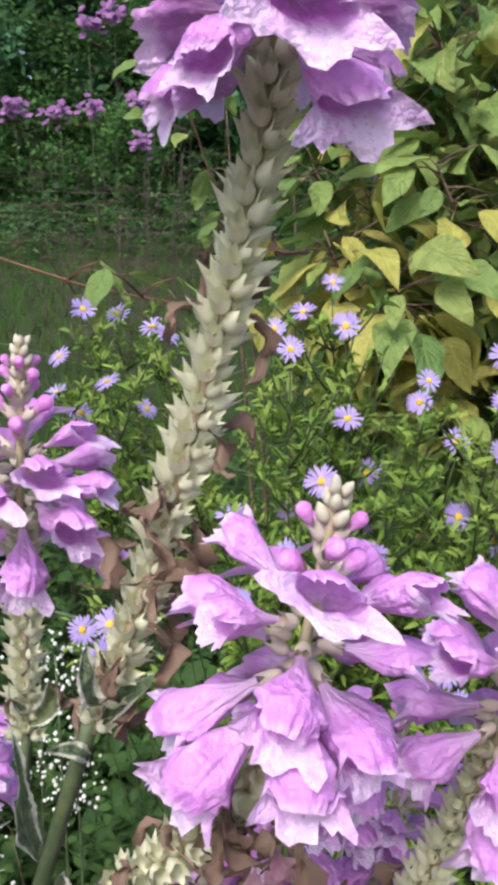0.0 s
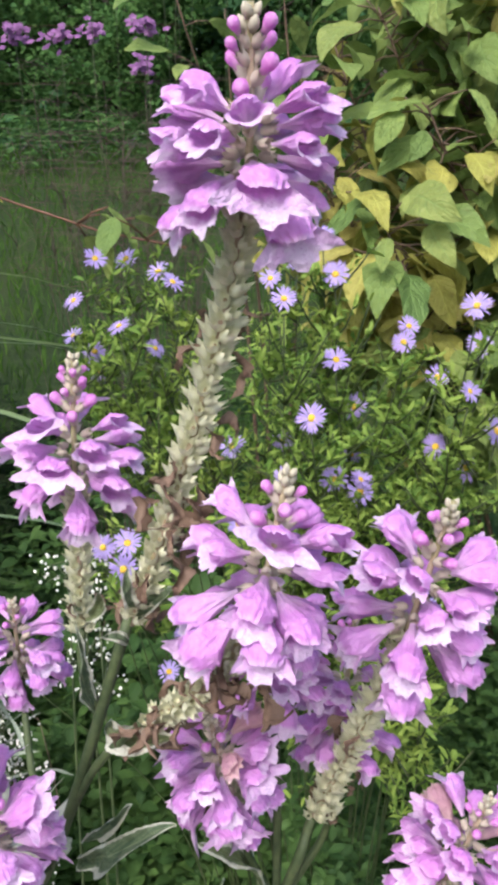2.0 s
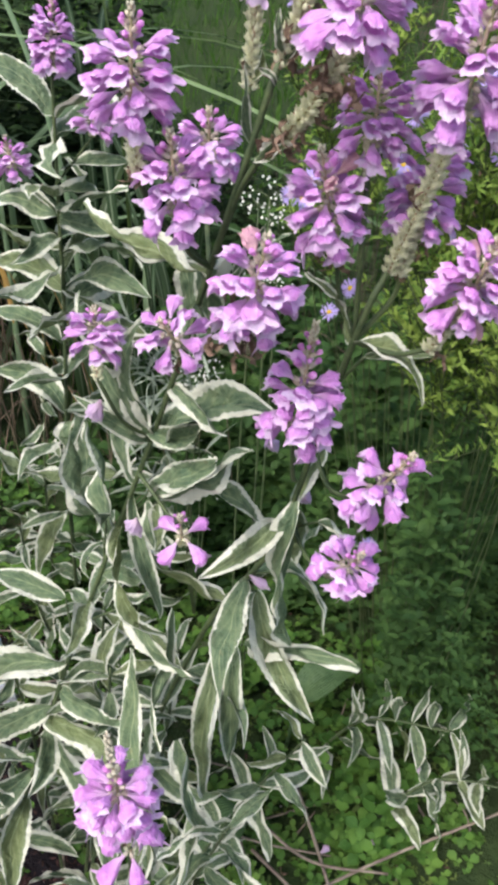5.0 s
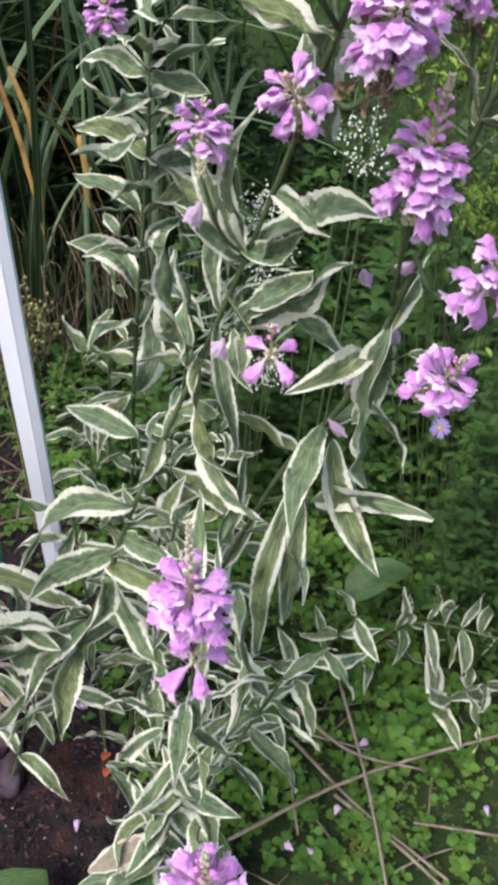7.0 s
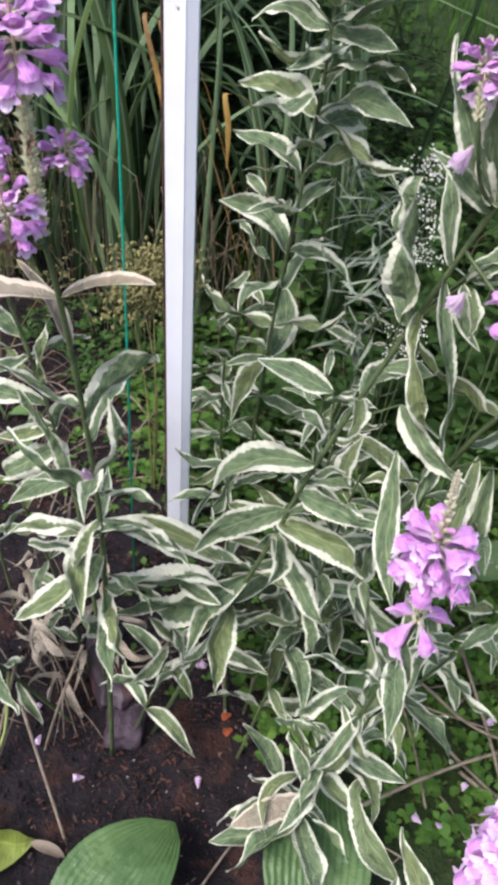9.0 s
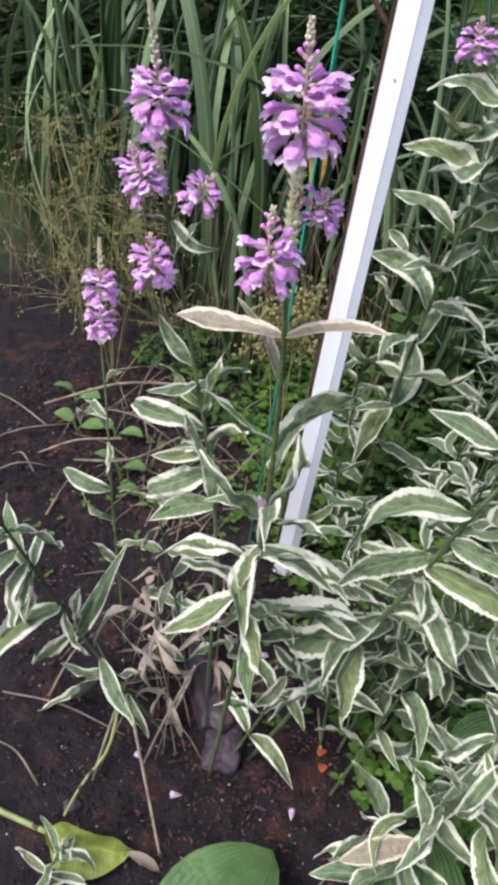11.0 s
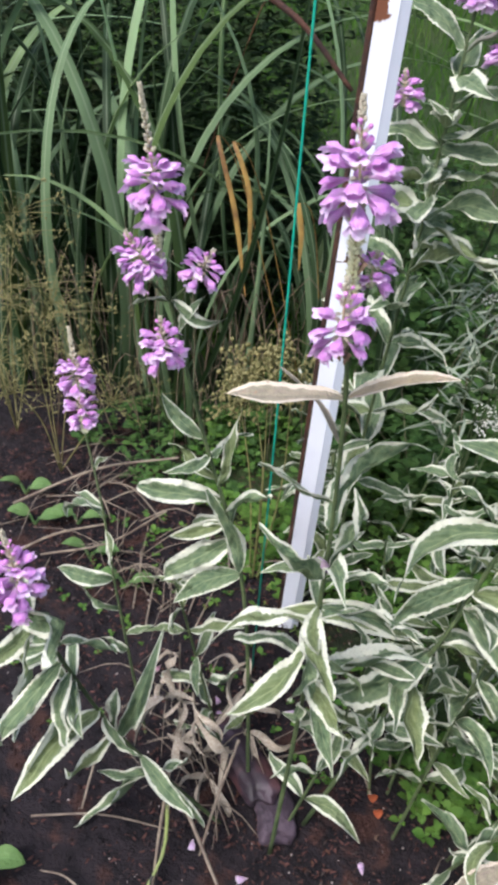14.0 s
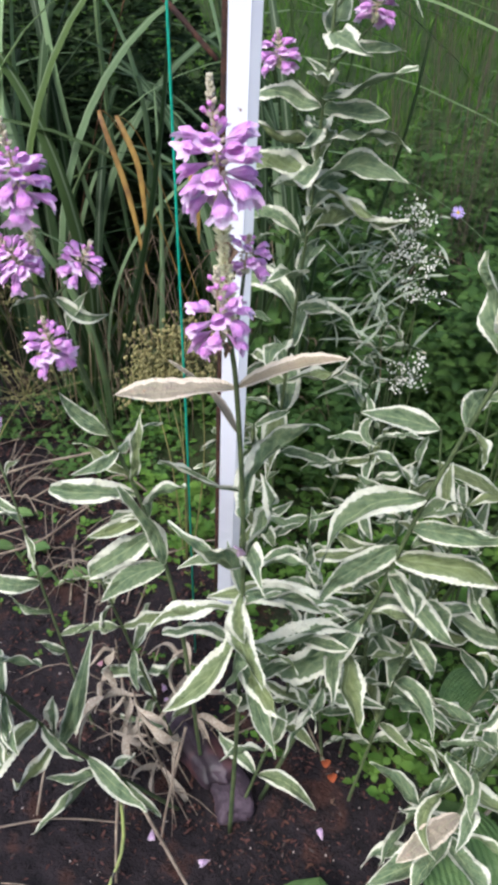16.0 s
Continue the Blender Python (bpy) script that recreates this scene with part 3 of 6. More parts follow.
def leaf(parent, base, tip, roll=0.0, faded=False, up=(0, 0, 1), kind=None, slim=1.0):
    LEAF_COUNT[0] += 1
    i = LEAF_COUNT[0] * 7 if kind is None else kind
    mesh = FADED_LEAVES[i % len(FADED_LEAVES)] if faded else PLANT_LEAVES[i % len(PLANT_LEAVES)]
    return part("leaf", mesh, parent, aim(base, tip, up, roll) @ Matrix.Diagonal((slim, 1, 1, 1)))


def leafy(parent, line, spots, seed, length=(0.07, 0.10), droop=0.25, turn=0.0, keep=0.95, slim=1.0):
    """Opposite pairs of leaves, each pair turned a quarter from the last, at the given shares of the line."""
    rng = random.Random(seed)
    n = len(line) - 1
    for k, s in enumerate(spots):
        i = min(n - 1, int(s * n))
        p = Vector(line[i]).lerp(Vector(line[i + 1]), s * n - i)
        t = (Vector(line[i + 1]) - Vector(line[i])).normalized()
        side = t.cross(Vector((0.3, 1, 0))).normalized()
        for half in (0, 1):
            if rng.random() > keep:
                continue
            d = Matrix.Rotation(turn + k * 1.571 + half * 3.1416 + rng.uniform(-0.35, 0.35), 3, t) @ side
            d = (d + t * rng.uniform(0.15, 0.6) + Vector((0, 0, -droop * rng.uniform(0.2, 1.4)))).normalized()
            ln = rng.uniform(*length) * (1.0 - 0.25 * s)
            leaf(parent, p + d * 0.001, p + d * ln, rng.uniform(-0.6, 0.6), slim=slim * rng.uniform(0.85, 1.15))


def shoot(name, points, label, thick=0.0028, n=40, group="variegated obedient plants"):
    root = thing(name, points[0], label, "plant", group)
    line = smooth_line(points, n)
    part("stem", tube("stem", line, thick, thick * 0.6, STEM, 6), root)
    return root, line


def branch(parent, points, r=0.0013):
    return part("side_stem", tube("side_stem", smooth_line(points, 8), r * 1.2, r, STEM, 5), parent)


# ---- the tall clump ----

def tangle(parent, centre, count, seed, spread=0.0055):
    """Spent corollas clinging together, brown and curled."""
    rng = random.Random(seed)
    for _ in range(count):
        p = Vector(centre) + Vector((rng.gauss(0, spread), rng.gauss(0, 0.6 * spread), rng.gauss(0, spread)))
        d = Vector((rng.uniform(-1, 1), rng.uniform(-1, 0.3), rng.uniform(-1.2, 0.5))).normalized()
        part("withered_flower", rng.choice(WITHERED), parent, aim(p, p + d * rng.uniform(0.008, 0.013), roll=rng.uniform(-2, 2)))


TALL = "tall variegated obedient plant with pink flower spikes and faded seed heads"
a1, a1_line = shoot("obedient_plant", [(-0.31, 0.175, 0.02), (-0.24, 0.187, 0.27), (-0.2, 0.195, 0.40), (-0.165, 0.215, 0.53), (-0.085, 0.232, 0.765), (-0.019, 0.174, 0.921), (0.014, 0.169, 1.019)], TALL, 0.0029)
BLOOM[a1.name] = 0.74
spike(a1, [(0.014, 0.169, 1.016), (0.028, 0.168, 1.055), (0.041, 0.164, 1.10), (0.048, 0.157, 1.135), (0.049, 0.151, 1.166)], 1, 0.757, 0.89, 1.03, 36, pace=0.0066, flower=0.0245, droop=-0.08, label="faded seed spike topped by open pink flowers")
branch(a1, [(0.002, 0.172, 0.985), (-0.004, 0.18, 0.994), (-0.004, 0.184, 1.005)])
spike(a1, [(-0.004, 0.184, 1.003), (-0.003, 0.187, 1.05), (-0.001, 0.189, 1.088)], 2, 0.52, 0.80, 0.85, 3)
branch(a1, [(-0.012, 0.172, 0.94), (0.002, 0.165, 0.97), (0.019, 0.160, 0.992)])
spike(a1, [(0.019, 0.160, 0.990), (0.036, 0.150, 1.010), (0.049, 0.145, 1.035), (0.057, 0.145, 1.072)], 3, 0.58, 0.86, 0.95, 24, pace=0.0088)
branch(a1, [(-0.019, 0.174, 0.921), (-0.034, 0.15, 0.95), (-0.036, 0.132, 0.975)])
spike(a1, [(-0.036, 0.132, 0.973), (-0.036, 0.131, 1.01), (-0.034, 0.130, 1.040)], 12, 0.42, 0.86, 0.8, 4)
branch(a1, [(-0.019, 0.174, 0.921), (-0.035, 0.21, 0.93), (-0.045, 0.238, 0.948)])
spike(a1, [(-0.045, 0.238, 0.946), (-0.044, 0.235, 0.965), (-0.043, 0.233, 0.984)], 13, 0.1, 0.78, 0.8)
branch(a1, [(-0.019, 0.174, 0.921), (-0.022, 0.155, 0.935), (-0.021, 0.143, 0.953)])
spike(a1, [(-0.021, 0.143, 0.951), (-0.02, 0.135, 0.975), (-0.02, 0.132, 0.996)], 14, 0.1, 0.82, 0.85)
branch(a1, [(-0.03, 0.182, 0.895), (0.0, 0.14, 0.895), (0.017, 0.123, 0.908)])
spike(a1, [(0.017, 0.123, 0.906), (0.023, 0.118, 0.935), (0.029, 0.115, 0.964)], 8, 0.30, 0.86, 0.9, 14, old=0.06)
branch(a1, [(-0.03, 0.182, 0.893), (-0.028, 0.165, 0.885), (-0.024, 0.152, 0.884)])
spike(a1, [(-0.024, 0.152, 0.882), (-0.028, 0.145, 0.895), (-0.032, 0.14, 0.905)], 18, 0.25, 0.85, 0.8, 3)
branch(a1, [(-0.085, 0.232, 0.765), (-0.095, 0.21, 0.79), (-0.102, 0.195, 0.828)])
spike(a1, [(-0.102, 0.195, 0.826), (-0.106, 0.203, 0.848), (-0.11, 0.212, 0.868)], 17, 0.35, 0.88, 0.8)
branch(a1, [(-0.095, 0.228, 0.735), (-0.065, 0.21, 0.72), (-0.045, 0.19, 0.718)])
spike(a1, [(-0.045, 0.19, 0.716), (-0.042, 0.182, 0.735), (-0.04, 0.176, 0.752)], 10, 0.15, 0.7, 1.0, pace=0.045)
for centre, count in (((0.014, 0.122, 0.918), 9), ((0.042, 0.142, 1.014), 7), ((0.02, 0.118, 0.934), 4)):
    tangle(a1, centre, count, int(1000 * centre[2]))
leafy(a1, a1_line, [0.14, 0.22, 0.30, 0.38, 0.46, 0.55], 21, (0.07, 0.095), 0.35, 0.4)
leaf(a1, (-0.243, 0.186, 0.253), (-0.265, 0.11, 0.218), 0.2)
leaf(a1, (-0.222, 0.19, 0.32), (-0.20, 0.11, 0.28), -0.3)
leaf(a1, (-0.019, 0.176, 0.923), (-0.045, 0.23, 0.84), 0.2)
leaf(a1, (-0.121, 0.230, 0.664), (-0.158, 0.260, 0.743), -0.3, up=(0, -0.9, 0.6), slim=1)
leaf(a1, (-0.103, 0.233, 0.717), (-0.129, 0.263, 0.781), -0.4, up=(0, -0.9, 0.6), slim=0.8)
leaf(a1, (-0.086, 0.232, 0.763), (-0.138, 0.212, 0.855), -0.1, up=(0, -0.9, 0.6), slim=0.8)
leaf(a1, (-0.084, 0.232, 0.769), (-0.032, 0.212, 0.805), -0.3, up=(0, -0.9, 0.6), slim=0.9)
branch(a1, [(-0.116, 0.231, 0.679), (-0.088, 0.233, 0.718)], 0.0009)
leaf(a1, (-0.088, 0.233, 0.718), (-0.021, 0.203, 0.784), -0.4, up=(0, -0.9, 0.6), slim=1)
leaf(a1, (-0.105, 0.233, 0.709), (-0.064, 0.203, 0.623), -0.1, up=(0, -0.9, 0.6), slim=0.5)
branch(a1, [(-0.118, 0.231, 0.672), (-0.090, 0.233, 0.709)], 0.0009)
leaf(a1, (-0.090, 0.233, 0.709), (-0.068, 0.203, 0.679), 0.4, up=(0, -0.9, 0.6), slim=1.1)
branch(a1, [(-0.161, 0.216, 0.541), (-0.167, 0.222, 0.589)], 0.0009)
leaf(a1, (-0.167, 0.222, 0.589), (-0.240, 0.222, 0.596), 0.3, up=(0, -0.9, 0.6), slim=1)
branch(a1, [(-0.153, 0.219, 0.567), (-0.112, 0.224, 0.600)], 0.0009)
leaf(a1, (-0.112, 0.224, 0.600), (-0.042, 0.194, 0.567), 0.3, up=(0, -0.9, 0.6), slim=0.9)
leaf(a1, (-0.168, 0.214, 0.519), (-0.273, 0.164, 0.473), -0.3, up=(0, -0.9, 0.6), slim=1)
leaf(a1, (-0.179, 0.209, 0.483), (-0.094, 0.169, 0.511), 0.0, up=(0, -0.9, 0.6), slim=1.1)
leaf(a1, (-0.188, 0.202, 0.447), (-0.081, 0.162, 0.482), -0.2, up=(0, -0.9, 0.6), slim=0.9)
leaf(a1, (-0.193, 0.199, 0.427), (-0.121, 0.149, 0.384), -0.3, up=(0, -0.9, 0.6), slim=0.9)
leaf(a1, (-0.184, 0.205, 0.461), (-0.261, 0.175, 0.399), -0.4, up=(0, -0.9, 0.6), slim=1)
leaf(a1, (-0.210, 0.192, 0.366), (-0.341, 0.162, 0.282), -0.3, up=(0, -0.9, 0.6), slim=0.9)
branch(a1, [(-0.218, 0.191, 0.342), (-0.235, 0.192, 0.370)], 0.0009)
leaf(a1, (-0.235, 0.192, 0.370), (-0.375, 0.192, 0.357), 0.4, up=(0, -0.9, 0.6), slim=0.9)
leaf(a1, (-0.134, 0.226, 0.625), (-0.083, 0.206, 0.641), 0.3, up=(0, -0.9, 0.6), slim=1)
leaf(a1, (-0.020, 0.175, 0.918), (-0.108, 0.195, 0.931), 0.9, slim=0.45)
leaf(a1, (-0.045, 0.200, 0.861), (-0.057, 0.220, 0.916), 0.2, up=(0, -0.9, 0.6), slim=1.2)
leaf(a1, (-0.086, 0.232, 0.763), (-0.120, 0.202, 0.804), 0.0, up=(0, -0.9, 0.6), slim=0.9)
branch(a1, [(-0.131, 0.227, 0.633), (-0.127, 0.231, 0.680)], 0.0009)
leaf(a1, (-0.127, 0.231, 0.680), (-0.122, 0.211, 0.785), -0.3, up=(0, -0.9, 0.6), slim=1.1)
leaf(a1, (-0.084, 0.232, 0.769), (-0.090, 0.212, 0.861), -0.0, up=(0, -0.9, 0.6), slim=0.8)
leaf(a1, (-0.084, 0.232, 0.769), (0.005, 0.202, 0.836), -0.4, up=(0, -0.9, 0.6), slim=1)
branch(a1, [(-0.118, 0.231, 0.672), (-0.088, 0.233, 0.712)], 0.0009)
leaf(a1, (-0.088, 0.233, 0.712), (-0.012, 0.213, 0.798), 0.4, up=(0, -0.9, 0.6), slim=1)
leaf(a1, (-0.116, 0.231, 0.679), (-0.085, 0.191, 0.596), 0.4, up=(0, -0.9, 0.6), slim=0.6)
branch(a1, [(-0.118, 0.231, 0.672), (-0.084, 0.233, 0.708)], 0.0009)
leaf(a1, (-0.084, 0.233, 0.708), (-0.069, 0.203, 0.687), 0.0, up=(0, -0.9, 0.6), slim=1.2)
leaf(a1, (-0.064, 0.219, 0.818), (-0.013, 0.189, 0.812), -0.2, up=(0, -0.9, 0.6), slim=0.8)
leaf(a1, (0.001, 0.174, 0.983), (-0.003, 0.168, 1.017), 0.2, up=(0, -0.9, 0.6), slim=0.6)
leaf(a1, (0.003, 0.174, 0.978), (0.030, 0.154, 0.990), 0.2, up=(0, -0.9, 0.6), slim=0.8)
leaf(a1, (0.016, 0.168, 1.022), (0.014, 0.160, 1.040), 0.2, up=(0, -0.9, 0.6), slim=0.8)
leaf(a1, (0.016, 0.168, 1.018), (0.028, 0.162, 1.032), 0.2, up=(0, -0.9, 0.6), slim=0.8)
leaf(a1, (0.013, 0.170, 1.009), (0.006, 0.162, 1.016), -0.2, up=(0, -0.9, 0.6), slim=1.2)
leaf(a1, (-0.003, 0.184, 1.009), (-0.006, 0.178, 1.017), -0.2, up=(0, -0.9, 0.6), slim=1.2)
leaf(a1, (-0.002, 0.184, 1.008), (0.004, 0.178, 1.023), -0.2, up=(0, -0.9, 0.6), slim=1.0)
leaf(a1, (-0.012, 0.190, 0.914), (0.010, 0.175, 0.948), 0.2, up=(0, -0.9, 0.6), slim=0.55)
leaf(a1, (-0.015, 0.190, 0.906), (0.020, 0.165, 0.950), 0.2, up=(0, -0.9, 0.6), slim=0.45)

a2, a2_line = shoot("obedient_plant", [(-0.19, 0.27, 0.03), (-0.14, 0.27, 0.30), (-0.06, 0.265, 0.55), (0.002, 0.248, 0.683), (0.055, 0.188, 0.888), (0.067, 0.19, 0.927)], TALL, 0.0029)
BLOOM[a2.name] = 0.74
spike(a2, [(0.067, 0.191, 0.925), (0.088, 0.178, 0.995), (0.099, 0.164, 1.056)], 4, 0.60, 0.88, 1.0, 5)
branch(a2, [(0.055, 0.188, 0.888), (0.07, 0.195, 0.91), (0.073, 0.193, 0.925)])
spike(a2, [(0.073, 0.193, 0.923), (0.078, 0.206, 0.962), (0.082, 0.216, 0.998)], 5, 0.3, 0.8, 0.8, 6)
branch(a2, [(0.055, 0.188, 0.888), (0.078, 0.178, 0.89), (0.094, 0.17, 0.9)])
spike(a2, [(0.094, 0.17, 0.898), (0.107, 0.166, 0.928), (0.117, 0.163, 0.963)], 6, 0.4, 0.82, 0.85, 8, old=0.25)
branch(a2, [(0.03, 0.22, 0.80), (0.05, 0.185, 0.795), (0.07, 0.168, 0.803)])
spike(a2, [(0.07, 0.168, 0.801), (0.085, 0.158, 0.826), (0.098, 0.151, 0.852)], 7, 0.15, 0.82, 0.85, pace=0.017)
branch(a2, [(0.015, 0.24, 0.72), (0.035, 0.212, 0.712), (0.052, 0.197, 0.718)])
spike(a2, [(0.052, 0.197, 0.716), (0.07, 0.17, 0.752), (0.08, 0.155, 0.778)], 27, 0.25, 0.8, 0.85, pace=0.017)
branch(a2, [(0.02, 0.228, 0.76), (0.03, 0.18, 0.80), (0.036, 0.15, 0.845)])
spike(a2, [(0.036, 0.15, 0.843), (0.04, 0.149, 0.88), (0.044, 0.148, 0.914)], 9, 0.12, 0.66, 0.98, droop=0.1)
branch(a2, [(0.055, 0.188, 0.888), (0.045, 0.19, 0.91), (0.041, 0.19, 0.93)])
spike(a2, [(0.041, 0.19, 0.928), (0.038, 0.179, 0.957), (0.035, 0.168, 0.987)], 15, 0.25, 0.85, 0.85, 8, old=0.08)
branch(a2, [(0.055, 0.188, 0.888), (0.055, 0.18, 0.94), (0.054, 0.18, 0.975)])
spike(a2, [(0.054, 0.18, 0.973), (0.054, 0.184, 0.996), (0.053, 0.19, 1.02)], 16, 0.2, 0.85, 0.72)
leafy(a2, a2_line, [0.1 + 0.06 * k for k in range(10)], 22, (0.085, 0.115), 0.4, 0.1, slim=0.85)
leaf(a2, (0.055, 0.186, 0.888), (0.098, 0.175, 0.875), 0.2)
leaf(a2, (0.053, 0.190, 0.886), (0.032, 0.18, 0.925), 0.6)
leaf(a2, (0.020, 0.231, 0.744), (0.032, 0.211, 0.623), 0.4, up=(0, -0.9, 0.6), slim=0.75)
branch(a2, [(0.008, 0.243, 0.701), (0.037, 0.235, 0.725)], 0.0009)
leaf(a2, (0.037, 0.235, 0.725), (0.082, 0.215, 0.735), 0.3, up=(0, -0.9, 0.6), slim=0.9)
branch(a2, [(-0.033, 0.261, 0.608), (-0.013, 0.259, 0.619)], 0.0009)
leaf(a2, (-0.013, 0.259, 0.619), (0.048, 0.229, 0.526), 0.0, up=(0, -0.9, 0.6), slim=0.7)
branch(a2, [(-0.067, 0.266, 0.530), (-0.024, 0.264, 0.546)], 0.0009)
leaf(a2, (-0.024, 0.264, 0.546), (0.086, 0.244, 0.598), -0.1, up=(0, -0.9, 0.6), slim=0.6)
branch(a2, [(0.047, 0.197, 0.856), (0.061, 0.190, 0.879)], 0.0009)
leaf(a2, (0.061, 0.190, 0.879), (0.100, 0.180, 0.892), 0.1, up=(0, -0.9, 0.6), slim=0.6)
branch(a2, [(-0.071, 0.266, 0.519), (-0.044, 0.265, 0.546)], 0.0009)
leaf(a2, (-0.044, 0.265, 0.546), (-0.042, 0.235, 0.381), -0.3, up=(0, -0.9, 0.6), slim=0.6)
branch(a2, [(-0.069, 0.266, 0.524), (-0.032, 0.265, 0.543)], 0.0009)
leaf(a2, (-0.032, 0.265, 0.543), (-0.018, 0.235, 0.387), -0.2, up=(0, -0.9, 0.6), slim=0.6)
branch(a2, [(-0.018, 0.258, 0.636), (0.002, 0.254, 0.649)], 0.0009)
leaf(a2, (0.002, 0.254, 0.649), (0.016, 0.244, 0.732), 0.3, up=(0, -0.9, 0.6), slim=0.8)

a3, a3_line = shoot("obedient_plant", [(-0.10, 0.13, 0.01), (-0.075, 0.11, 0.25), (-0.045, 0.08, 0.45), (-0.032, 0.066, 0.56)], "variegated obedient plant shoot with one pink flower spike", 0.0026)
BLOOM[a3.name] = 0.85
spike(a3, [(-0.032, 0.066, 0.552), (-0.032, 0.066, 0.556), (-0.033, 0.065, 0.562)], 28, 0.05, 0.9, 0.95, pace=0.02)
spike(a3, [(-0.033, 0.065, 0.562), (-0.034, 0.062, 0.62), (-0.036, 0.060, 0.684)], 11, 0.34, 0.64, 0.95, 2, pink=0.12)
leafy(a3, a3_line, [0.2 + 0.12 * k for k in range(6)], 23, (0.06, 0.085), 0.4, 0.2)

leaf(a3, (-0.036, 0.071, 0.521), (-0.034, 0.051, 0.472), 0.3, up=(0, -0.9, 0.6), slim=0.9)
leaf(a3, (-0.044, 0.079, 0.454), (-0.009, 0.049, 0.426), 0.3, up=(0, -0.9, 0.6), slim=0.9)
branch(a3, [(-0.051, 0.086, 0.408), (-0.068, 0.084, 0.426)], 0.0009)
leaf(a3, (-0.068, 0.084, 0.426), (-0.100, 0.064, 0.379), -0.3, up=(0, -0.9, 0.6), slim=1.3)
branch(a3, [(-0.056, 0.091, 0.379), (-0.069, 0.088, 0.400)], 0.0009)
leaf(a3, (-0.069, 0.088, 0.400), (-0.032, 0.068, 0.358), 0.1, up=(0, -0.9, 0.6), slim=0.8)
branch(a3, [(-0.072, 0.107, 0.274), (-0.038, 0.105, 0.291)], 0.0009)
leaf(a3, (-0.038, 0.105, 0.291), (0.033, 0.045, 0.268), 0.4, up=(0, -0.9, 0.6), slim=1)
branch(a3, [(-0.071, 0.107, 0.278), (-0.112, 0.103, 0.303)], 0.0009)
leaf(a3, (-0.112, 0.103, 0.303), (-0.082, 0.083, 0.252), 0.4, up=(0, -0.9, 0.6), slim=1)

leaf(a3, (-0.088, 0.120, 0.130), (-0.165, 0.062, 0.105), 0.3, slim=1.1)
leaf(a3, (-0.086, 0.119, 0.145), (-0.118, 0.030, 0.130), -0.4, slim=1.1)
leaf(a3, (-0.092, 0.124, 0.090), (-0.175, 0.110, 0.085), 0.2)
leaf(a3, (-0.086, 0.119, 0.140), (-0.028, 0.050, 0.120), 0.4, slim=1.2)
leaf(a3, (-0.080, 0.115, 0.190), (-0.140, 0.060, 0.165), -0.3, True, slim=1.3)

a4, a4_line = shoot("obedient_plant", [(0.03, 0.02, 0.0), (0.045, -0.03, 0.3), (0.052, -0.09, 0.58)], "variegated obedient plant shoot with one pink flower spike", 0.0026)
BLOOM[a4.name] = 0.66
spike(a4, [(0.052, -0.09, 0.58), (0.053, -0.093, 0.63), (0.053, -0.094, 0.672)], 19, 0.05, 0.8, 1.0)
branch(a4, [(0.05, -0.075, 0.53), (0.08, -0.088, 0.57), (0.098, -0.095, 0.6)])
spike(a4, [(0.098, -0.095, 0.6), (0.1, -0.096, 0.635), (0.1, -0.096, 0.662)], 29, 0.05, 0.85, 1.0)
leafy(a4, a4_line, [0.4, 0.52, 0.64, 0.76], 24, (0.06, 0.08), 0.3, 0.9)

def leaf_shoot(points, seed, count=7, length=(0.058, 0.088)):
    root, line = shoot("obedient_plant", points, "leafy variegated obedient plant shoot without flowers", 0.0022)
    leafy(root, line, [0.2 + 0.78 * k / (count + 1) for k in range(count + 2)], seed, length, 0.3, seed * 0.7)


leaf_shoot([(-0.15, 0.16, 0.02), (-0.1, 0.13, 0.2), (-0.05, 0.1, 0.34)], 101, 5)
leaf_shoot([(-0.13, 0.2, 0.03), (-0.05, 0.2, 0.25), (0.0, 0.17, 0.43)], 103, 6)
leaf_shoot([(-0.17, 0.3, 0.04), (-0.14, 0.33, 0.25), (-0.12, 0.34, 0.42)], 106, 7)
leaf_shoot([(-0.12, 0.25, 0.03), (-0.04, 0.3, 0.22), (0.03, 0.31, 0.38)], 107, 7)

leaf_shoot([(-0.2, 0.2, 0.02), (-0.16, 0.23, 0.3), (-0.13, 0.22, 0.52)], 109, 11, (0.062, 0.09))
leaf_shoot([(-0.22, 0.25, 0.03), (-0.2, 0.29, 0.3), (-0.18, 0.3, 0.5)], 110, 11, (0.062, 0.09))

leaf_shoot([(-0.24, 0.24, 0.03), (-0.27, 0.27, 0.25), (-0.29, 0.28, 0.42)], 131, 9)
leaf_shoot([(-0.20, 0.36, 0.05), (-0.23, 0.40, 0.28), (-0.24, 0.41, 0.48)], 133, 9)

# ---- the shorter clump by the pole ----
SHORT = "variegated obedient plant in bloom beside the white pole"
b1, b1_line = shoot("obedient_plant", [(-0.335, 0.125, 0.02), (-0.322, 0.11, 0.3), (-0.317, 0.10, 0.46), (-0.314, 0.084, 0.581), (-0.315, 0.066, 0.696), (-0.318, 0.058, 0.742)], SHORT, 0.003)
BLOOM[b1.name] = 0.9
spike(b1, [(-0.318, 0.058, 0.74), (-0.322, 0.056, 0.82), (-0.329, 0.055, 0.899)], 31, 0.57, 0.83, 0.92, 5, pink=0.5, pace=0.0145)
branch(b1, [(-0.317, 0.06, 0.735), (-0.317, 0.04, 0.742), (-0.316, 0.032, 0.75)])
spike(b1, [(-0.316, 0.032, 0.748), (-0.316, 0.026, 0.775), (-0.316, 0.023, 0.802)], 32, 0.05, 0.68, 0.78, 6, pace=0.013)
